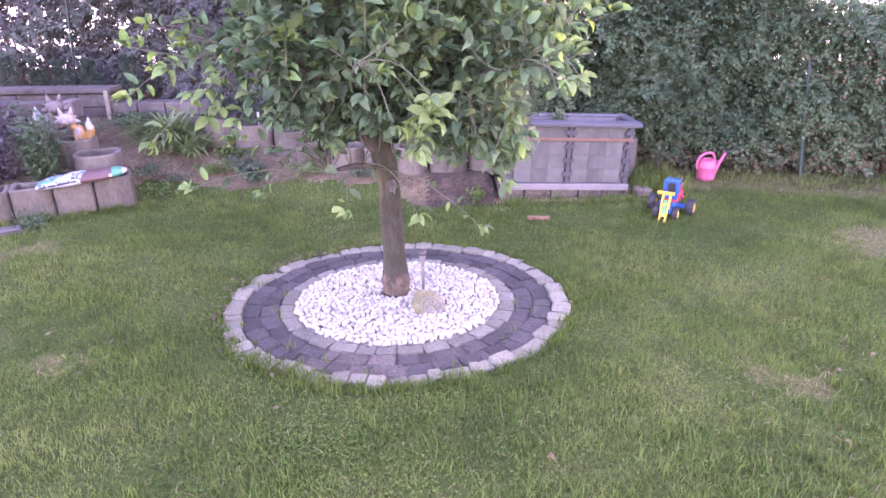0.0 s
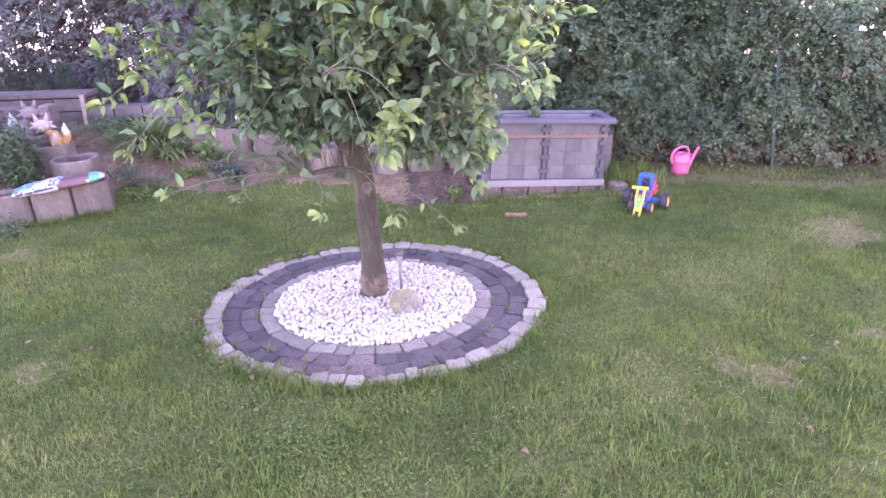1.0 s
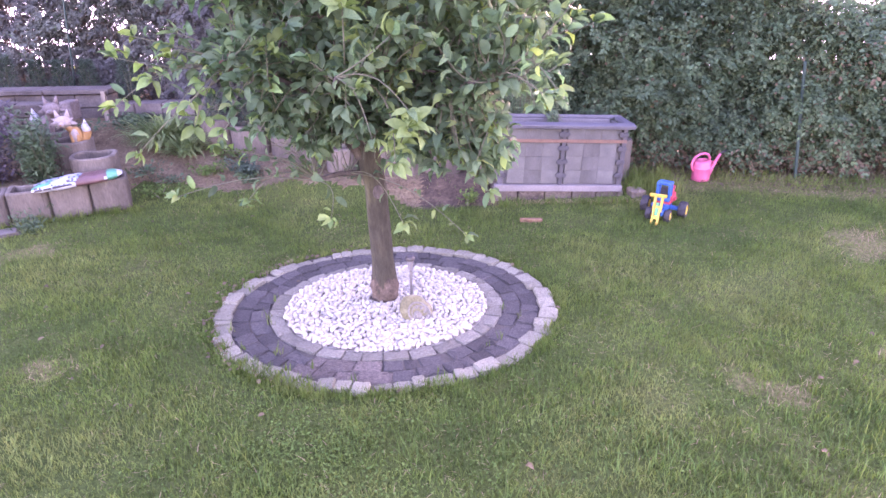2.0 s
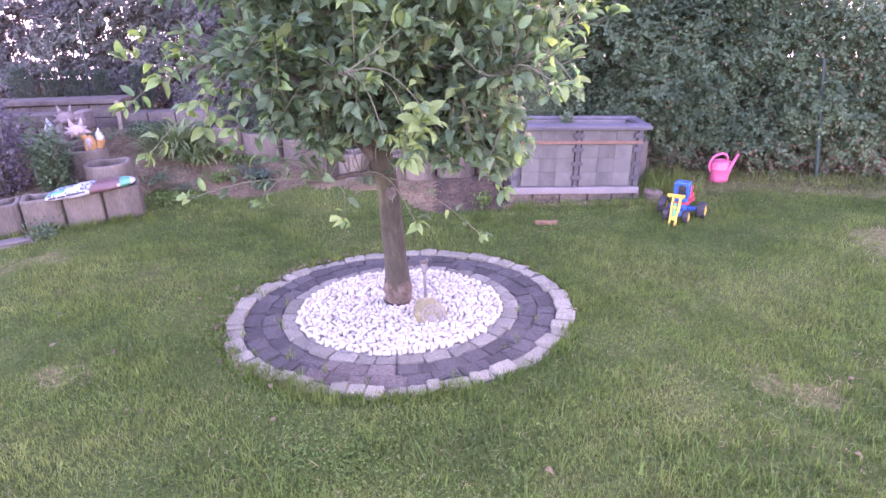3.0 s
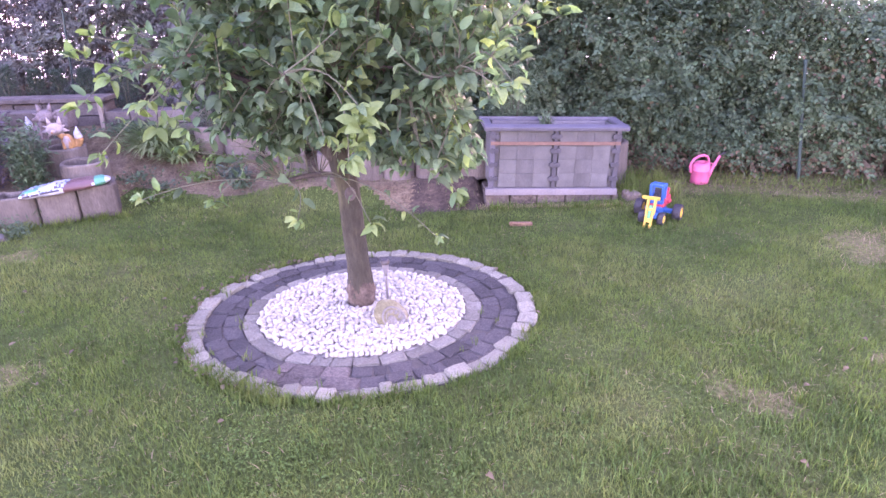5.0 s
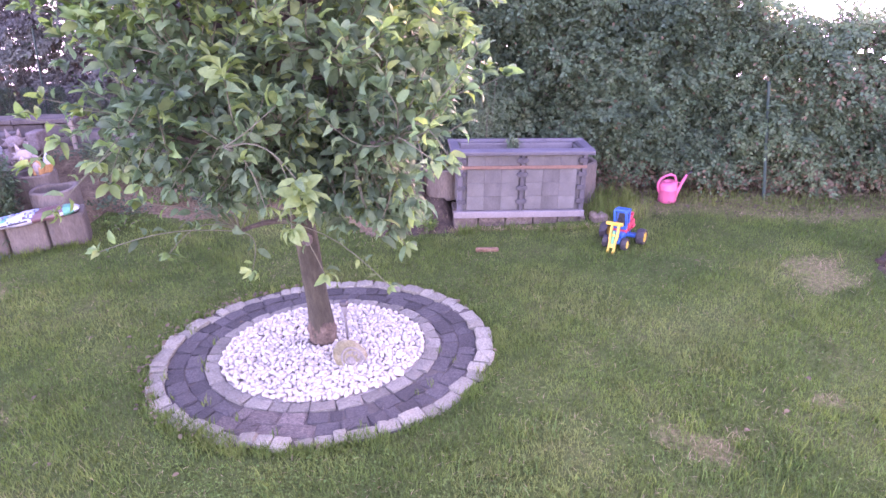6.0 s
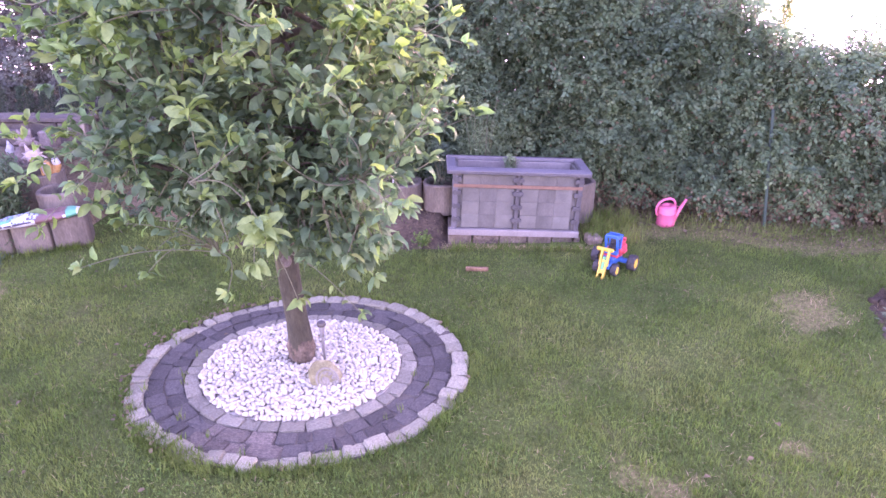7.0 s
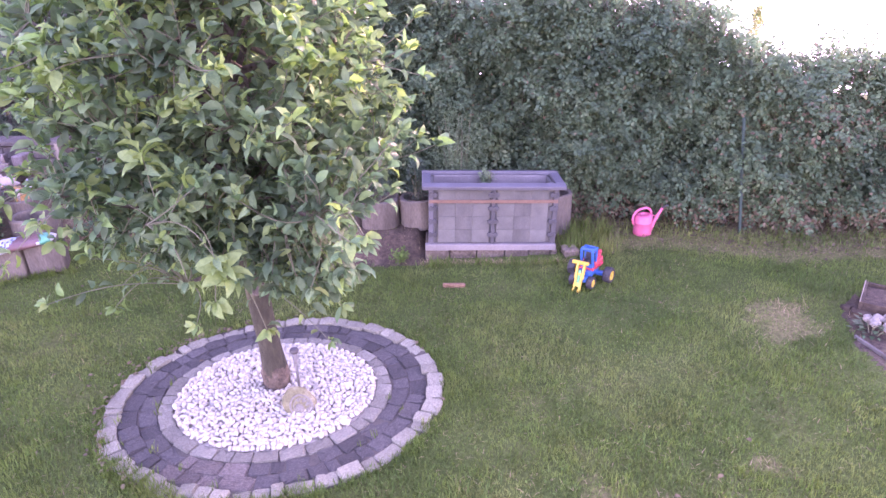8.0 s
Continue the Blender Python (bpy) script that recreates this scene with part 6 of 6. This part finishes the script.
# ---- flower bed at the right: dark stones, pale kerb, trough, blossoms ----
o = thing("bed_edging", pose(0.0, -0.10, 0), "dark rough stones and a thin pale kerb edging a flower bed", "edging", kind="structure")
for xs, ys, sx, sy, h, rot in ((3.53, 4.27, 0.15, 0.09, 0.06, -40), (3.61, 4.17, 0.13, 0.09, 0.07, -30), (3.50, 4.38, 0.10, 0.08, 0.035, 20)):
    bm = bmesh.new()
    box(bm, (sx, sy, h + 0.04), Matrix(), 0.02, 2)
    for v in bm.verts:
        v.co += Vector((random.uniform(-1, 1), random.uniform(-1, 1), random.uniform(-1, 1))) * 0.008
    e = part("edging_stone", bm, M["darkwood"], o)
    e.matrix_basis = pose(xs, ys, h / 2 - 0.02, 0, 0, rot)
for x0, y0, x1, y1 in ((3.345, 4.02, 3.40, 3.80), (3.40, 3.795, 3.46, 3.55), (3.46, 3.545, 3.50, 3.3)):
    bm = bmesh.new()
    L = math.hypot(x1 - x0, y1 - y0)
    box(bm, (L - 0.004, 0.018, 0.08), pose((x0 + x1) / 2, (y0 + y1) / 2, -0.018, 0, 0, math.degrees(math.atan2(y1 - y0, x1 - x0))), 0.006, 2)
    part("kerb", bm, M["slate"], o, "thin pale kerb")
o = thing("planter_trough", pose(3.76, 4.21, 0.0, 0, 0, 56.6), "dark wooden planter trough in the flower bed", "planter")
for size, at in (((0.36, 0.025, 0.12), (0, -0.2, 0.06)), ((0.36, 0.025, 0.12), (0, 0.2, 0.06)), ((0.025, 0.375, 0.12), (-0.167, 0, 0.06)), ((0.025, 0.375, 0.12), (0.167, 0, 0.06))):
    bm = bmesh.new()
    box(bm, size, Matrix.Translation(at), 0.004, 2)
    part("side_board", bm, M["darkwood"], o, "dark weathered board")
bm = bmesh.new()
box(bm, (0.37, 0.006, 0.006), Matrix.Translation((0, 0.208, 0.123)), 0.0015)
part("rim_strip", bm, M["timber"], o, "thin pale rim strip")
bm = bmesh.new()
box(bm, (0.305, 0.373, 0.09), Matrix.Translation((0, 0, 0.05)), 0.0)
part("soil_filling", bm, M["mulch"], o)


def hydrangea(x, y, heads, seed):
    r = np.random.default_rng(seed)
    o = thing("white_hydrangea", pose(x, y, 0.0), "low plant with creamy white blossom heads", "flower")
    bm = bmesh.new()
    for hx, hy, hz, hr in heads:
        tube(bm, [(hx * 0.3, hy * 0.3, -0.02), (hx * 0.8, hy * 0.8, hz * 0.6), (hx, hy, hz)], [0.004, 0.0035, 0.003], 5, False)
    part("stems", bm, M["twig"], o)
    for hx, hy, hz, hr in heads:
        n = 150
        d = unit(r.normal(0, 1, (n, 3)) + np.array([0, 0, 0.3]))
        p = np.array([hx, hy, hz]) + d * hr * r.uniform(0.75, 1.0, (n, 1))
        ah = unit(np.cross(d, r.normal(0, 1, (n, 3))))
        v, t = scatter(LEAF4_V, LEAF4_T, p, frames_of(ah, d), r.uniform(0.014, 0.022, n)[:, None] * np.array([1.7, 1, 1]))
        f = new("blossom_head", mesh_np("blossom_head", v, t, M["flower"]))
        f.parent = o
    n = 70
    th = r.uniform(0, 6.283, n)
    p = np.stack([r.uniform(0, 0.13, n) * np.cos(th), r.uniform(0, 0.13, n) * np.sin(th), r.uniform(0.01, 0.08, n)], 1)
    v, t = scatter(LEAF4_V, LEAF4_T, p, frames_of(unit(np.stack([np.cos(th), np.sin(th), r.uniform(-0.2, 0.5, n)], 1)), np.array([0, 0, 1.0])), r.uniform(0.03, 0.06, n)[:, None] * np.ones(3))
    f = new("foliage", mesh_np("foliage", v, t, M["shrub"]))
    f.parent = o
    tagged(f, kind="stuff")


hydrangea(3.475, 3.96, [(0, 0, 0.085, 0.034), (0.06, -0.05, 0.075, 0.032), (-0.01, 0.06, 0.08, 0.028), (0.10, 0.03, 0.09, 0.034), (0.04, 0.04, 0.09, 0.03)], 61)

# ---- solar light and carved stone in the gravel ----
def build_solar_light():
    o = thing("solar_light", pose(-0.115, 3.285, 0.03), "slim steel solar garden light stuck in white gravel", "lamp")
    bm = bmesh.new()
    lathe(bm, [(0.0085, -0.06), (0.0085, 0.225), (0.007, 0.23)], 12)
    part("pole", bm, M["steel"], o, smooth=True)
    bm = bmesh.new()
    lathe(bm, [(0.009, 0.215), (0.013, 0.235), (0.0195, 0.285), (0.0195, 0.29)], 16)
    part("diffuser", bm, M["frosted"], o, "frosted tapered diffuser", smooth=True)
    bm = bmesh.new()
    lathe(bm, [(0.024, 0.286), (0.025, 0.290), (0.025, 0.303), (0.021, 0.309)], 18)
    cap = part("cap", bm, M["darkcap"], o, "dark cap", smooth=True)
    bm = bmesh.new()
    box(bm, (0.028, 0.028, 0.003), Matrix.Translation((0, 0, 0.310)), 0.0008)
    part("solar_cell", bm, M["ink"], cap, "dark solar cell")


build_solar_light()


def build_stone():
    o = thing("carved_stone", pose(-0.083, 3.15, 0.060, 30, 42, -24) @ Matrix.Scale(0.84, 4), "mossy round stone with a carved paw relief", "stone")
    bm = bmesh.new()
    e = bmesh.ops.create_icosphere(bm, subdivisions=4, radius=1.0)
    for v in bm.verts:
        c = v.co.copy()
        f = 1 + 0.10 * noise.noise(c * 1.3) + 0.05 * noise.noise(c * 3.5)
        v.co = Vector((c.x * 0.125 * f, c.y * 0.100 * f, c.z * 0.048 * (1 + 0.15 * noise.noise(c * 2))))
        if v.co.z > 0.030:
            v.co.z = 0.030 + (v.co.z - 0.030) * 0.35
    part("stone_body", bm, M["rock"], o, "rough yellowish mossy stone", smooth=True)
    bm = bmesh.new()
    lathe(bm, [(0.090, 0.020), (0.088, 0.036), (0.083, 0.0405), (0.077, 0.0385), (0.073, 0.0325), (0.064, 0.0325), (0.060, 0.037), (0.055, 0.037), (0.051, 0.0325), (0.02, 0.0325)], 32, Matrix.Translation((0.022, -0.004, 0)), True, 1.0, 0.84)
    part("carved_rim", bm, M["rockface"], o, "grey carved oval face", smooth=True)
    bm = bmesh.new()
    lathe(bm, [(0.032, 0.030), (0.029, 0.0395), (0.014, 0.042)], 18, Matrix.Translation((0.022, -0.020, 0)), True, 1.15, 0.85)
    part("paw_pad", bm, M["rockface"], o, smooth=True)
    for x, y in ((-0.024, 0.012), (0.002, 0.032), (0.036, 0.034), (0.064, 0.014)):
        bm = bmesh.new()
        lathe(bm, [(0.0145, 0.030), (0.012, 0.039), (0.005, 0.041)], 12, Matrix.Translation((x, y, 0)), True, 0.9, 1.2)
        part("paw_toe", bm, M["rockface"], o, smooth=True)


build_stone()


# ---- white gravel ----
def pebble_template(seed):
    r = np.random.default_rng(seed)
    nu, nv = 7, 4
    v = [(0, 0, 1.0)]
    for j in range(1, nv):
        ph = math.pi * j / nv
        for i in range(nu):
            th = 2 * math.pi * (i + 0.5 * (j % 2)) / nu
            k = 1 + r.uniform(-0.24, 0.20)
            v.append((math.sin(ph) * math.cos(th) * k, math.sin(ph) * math.sin(th) * k, math.cos(ph) * (1 + r.uniform(-0.1, 0.1))))
    v.append((0, 0, -1.0))
    t = []
    for i in range(nu):
        t.append((0, 1 + i, 1 + (i + 1) % nu))
    for j in range(nv - 2):
        for i in range(nu):
            a, b = 1 + j * nu + i, 1 + j * nu + (i + 1) % nu
            c, d = a + nu, b + nu
            t += [(a, c, b), (b, c, d)]
    last = len(v) - 1
    for i in range(nu):
        t.append((last, 1 + (nv - 2) * nu + (i + 1) % nu, 1 + (nv - 2) * nu + i))
    return np.array(v, float), np.array(t)


R_GRAVEL = 0.548
OVAL = pose(RING_C[0], RING_C[1], 0, 0, 0, math.degrees(RING_TILT)) @ Matrix.Diagonal((RING_SX, RING_SY, 1, 1))
bm = bmesh.new()
lathe(bm, [(R_GRAVEL, -0.06), (R_GRAVEL, 0.008), (0.30, 0.024), (0.10, 0.032)], 64, OVAL)
gravel = part("gravel_bed", bm, M["grit"])
tagged(gravel, "round bed of white marble pebbles under the tree", "gravel", kind="structure")
rng = np.random.default_rng(23)
pts = []
cell = {}
tries = 0
while len(pts) < 1900 and tries < 42000:
    tries += 1
    r, th = R_GRAVEL * math.sqrt(rng.random()) * 0.985, rng.uniform(0, 6.283)
    x, y = oval(r * math.cos(th), r * math.sin(th))
    if math.hypot(x + 0.287, y - 3.375) < 0.088:
        continue
    d = 0.0195 + 0.009 * rng.random()
    key = (int(x / 0.03), int(y / 0.03))
    if any(math.hypot(x - q[0], y - q[1]) < d for i in (-1, 0, 1) for j in (-1, 0, 1) for q in cell.get((key[0] + i, key[1] + j), ())):
        continue
    cell.setdefault(key, []).append((x, y))
    pts.append((x, y, 0.016 + 0.018 * (1 - (r / R_GRAVEL) ** 2) + rng.uniform(0.0, 0.012)))
pts = np.array(pts)
temps = [pebble_template(70 + k) for k in range(6)]
kind_of = rng.integers(0, 6, len(pts))
ang = rng.uniform(-180, 180, (len(pts), 3))
siz = np.stack([rng.uniform(0.0145, 0.0275, len(pts)), rng.uniform(0.0125, 0.0205, len(pts)), rng.uniform(0.011, 0.018, len(pts))], 1)
front = np.argsort(pts[:, 1])[:300]
is_front = np.zeros(len(pts), bool)
is_front[front] = True
tm = [mesh_np("pebble", tv, tt, M["pebble"], False) for tv, tt in temps]
for i in front:
    shared("pebble", tm[kind_of[i]], gravel, pose(*pts[i], ang[i][0] * 0.15, ang[i][1] * 0.15, ang[i][2]) @ Matrix.Diagonal((*siz[i], 1)))
VV, TT, base = [], [], 0
for k in range(6):
    sel = np.where((kind_of == k) & ~is_front)[0]
    rot = np.array([np.array(Euler([radians(a) for a in (ang[i][0] * 0.15, ang[i][1] * 0.15, ang[i][2])]).to_matrix()) for i in sel])
    v, t = scatter(temps[k][0], temps[k][1], pts[sel], rot, siz[sel])
    VV.append(v), TT.append(t + base)
    base += len(v)
loose = new("pebbles", mesh_np("pebbles", np.concatenate(VV), np.concatenate(TT), M["pebbles"], False))
loose.parent = gravel
tagged(loose, kind="stuff")

# brown leaves gathered along the outer edge of the ring and here and there on the lawn
k = 150
th = np.concatenate([rng.uniform(1.7, 4.2, 110), rng.uniform(0, 6.283, k - 110)])
r = RING_R + np.abs(rng.normal(0.0, 0.035, k)) - 0.01
ex, ey = oval(r * np.cos(th), r * np.sin(th))
ex[125:], ey[125:] = rng.uniform(-2.4, -0.6, k - 125), rng.uniform(2.3, 4.9, k - 125)
yaw = rng.uniform(0, 6.283, k)
ahead = np.stack([np.cos(yaw), np.sin(yaw), rng.uniform(-0.1, 0.4, k)], 1)
lie = np.where(ring_dist(ex, ey) < RING_R, 0.026, 0.022)
v, t = scatter(LEAF_V, LEAF_T, np.stack([ex, ey, ground_z(ex, ey) + lie], 1), frames_of(ahead, unit(rng.normal(0, 0.3, (k, 3)) + np.array([0, 0, 1.0]))), rng.uniform(0.016, 0.036, k)[:, None] * np.ones(3))
tagged(new("fallen_leaves", mesh_np("fallen_leaves", v, t, M["litter"])), "brown fallen leaves along the stone ring and lawn", "leaf litter", kind="stuff")

# ---- tree ring of set stones: pale granite, two courses of basalt, pale granite ----
bm = bmesh.new()
lathe(bm, [(R_GRAVEL - 0.002, -0.05), (R_GRAVEL - 0.002, 0.008), (RING_R - 0.12, 0.004), (RING_R - 0.005, 0.008), (RING_R - 0.002, -0.05)], 96, OVAL, False)
paving = part("stone_ring", bm, M["joint"])
tagged(paving, "circular edging of pale granite and dark basalt setts", "paving", kind="structure")


def sett_mesh(seed, mat, crown=0.16):
    """A hewn stone of unit size: battered sides, worn domed head."""
    r = random.Random(seed)
    bm = bmesh.new()
    lv = []
    for z, s, rnd in ((-0.5, 0.97, 0.0), (0.32, 1.01, 0.03), (0.45, 0.965, 0.035), (0.5, 0.86, 0.045)):
        ring = []
        for x, y in ((-0.5, -0.43), (-0.44, -0.5), (0.0, -0.51), (0.44, -0.5), (0.5, -0.43), (0.5, 0.43), (0.44, 0.5), (0.0, 0.51), (-0.44, 0.5), (-0.5, 0.43)):
            ring.append(bm.verts.new((x * s + r.uniform(-rnd, rnd), y * s + r.uniform(-rnd, rnd), z + r.uniform(-rnd, rnd) * (1.0 if z < 0.5 else 1.6))))
        lv.append(ring)
    n = 10
    for a, b in zip(lv[1:], lv[2:]):
        for k in range(n):
            bm.faces.new((a[k], a[(k + 1) % n], b[(k + 1) % n], b[k]))
    for k in range(n):
        bm.faces.new((lv[0][k], lv[0][(k + 1) % n], lv[1][(k + 1) % n], lv[1][k]))
    c = bm.verts.new((r.uniform(-0.1, 0.1), r.uniform(-0.1, 0.1), 0.5 + crown * 0.25))
    for k in range(n):
        bm.faces.new((lv[3][k], lv[3][(k + 1) % n], c))
    bmesh.ops.recalc_face_normals(bm, faces=bm.faces)
    me = bpy.data.meshes.new("sett")
    bm.to_mesh(me)
    bm.free()
    return finish(me, mat, False)


def course(name, r0, r1, count, mats, seed, dusty=None, h=0.075, top=0.034, spread=0.18, lift=0.004, rough=0.005, turn=4):
    r = random.Random(seed)
    ws = [1 + r.uniform(-spread, spread) for _ in range(count)]
    tot = sum(ws)
    th = r.uniform(0, 1)
    for w in ws:
        dth = 2 * math.pi * w / tot
        mid = th + dth / 2
        rm = (r0 + r1) / 2 + r.uniform(-rough, rough)
        length = rm * dth - 0.0035
        depth = (r1 - r0) - 0.003 + r.uniform(-0.005, 0.004)
        zt = top + r.uniform(-lift, lift)
        cx, cy = oval(rm * math.cos(mid), rm * math.sin(mid))
        tx, ty = oval(rm * math.cos(mid + 0.02), rm * math.sin(mid + 0.02))
        ox, oy = oval((rm + 0.01) * math.cos(mid), (rm + 0.01) * math.sin(mid))
        length *= math.hypot(tx - cx, ty - cy) / (0.02 * rm)
        depth *= math.hypot(ox - cx, oy - cy) / 0.01
        m = pose(cx, cy, zt - h / 2, r.uniform(-2, 2), r.uniform(-2, 2), math.degrees(math.atan2(ty - cy, tx - cx)) + r.uniform(-turn, turn))
        pick = r.choice(mats)
        if dusty and abs(math.degrees(math.atan2(math.sin(mid + 1.75), math.cos(mid + 1.75)))) < 16:     # trodden earth lies on these
            pick = r.choice(dusty)
        shared(name, pick, paving, m @ Matrix.Diagonal((length, depth, h, 1)))
        th += dth


gran = [sett_mesh(s, M["granite"]) for s in range(5)]
dust = [sett_mesh(20 + s, M["basalt_dusty"], 0.05) for s in range(3)]
basl = [sett_mesh(10 + s, M["basalt"], 0.05) for s in range(5)]
course("granite_sett", 0.828, 0.922, 52, gran, 1, top=0.019, spread=0.45, lift=0.010, rough=0.013, turn=9)
course("basalt_sett", 0.730, 0.829, 40, basl, 2, dust, top=0.013, spread=0.46, lift=0.006, turn=6)
course("basalt_sett", 0.634, 0.731, 34, basl, 3, dust, top=0.013, spread=0.46, lift=0.006, turn=6)
course("granite_sett", 0.548, 0.635, 33, [sett_mesh(40 + k, M["granite_worn"]) for k in range(5)], 4, top=0.020, spread=0.30, lift=0.005)
# weeds in the joints
rng = np.random.default_rng(31)
a, b = [], []
for _ in range(26):
    th, r = rng.uniform(0, 6.283), rng.choice([0.637, 0.733, 0.831, 0.90])
    n = rng.integers(4, 12)
    ex, ey = oval(r * math.cos(th), r * math.sin(th))
    a.append(ex + rng.normal(0, 0.014, n)), b.append(ey + rng.normal(0, 0.014, n))
a, b = np.concatenate(a), np.concatenate(b)
yaw = rng.uniform(0, 6.283, len(a))
c, s, o_, one = np.cos(yaw), np.sin(yaw), np.zeros(len(a)), np.ones(len(a))
rot = np.stack([np.stack([c, -s, o_], 1), np.stack([s, c, o_], 1), np.stack([o_, o_, one], 1)], axis=1)
hh = rng.uniform(0.02, 0.055, len(a))
v, t = scatter(BLADE_V, BLADE_T, np.stack([a, b, np.full(len(a), 0.008)], 1), rot, np.stack([rng.uniform(0.003, 0.006, len(a)), hh * 0.9, hh + 0.015], 1))
tagged(new("joint_weeds", mesh_np("joint_weeds", v, t, M["grass"])), "small grass weeds growing in the stone joints", "weeds", kind="stuff")
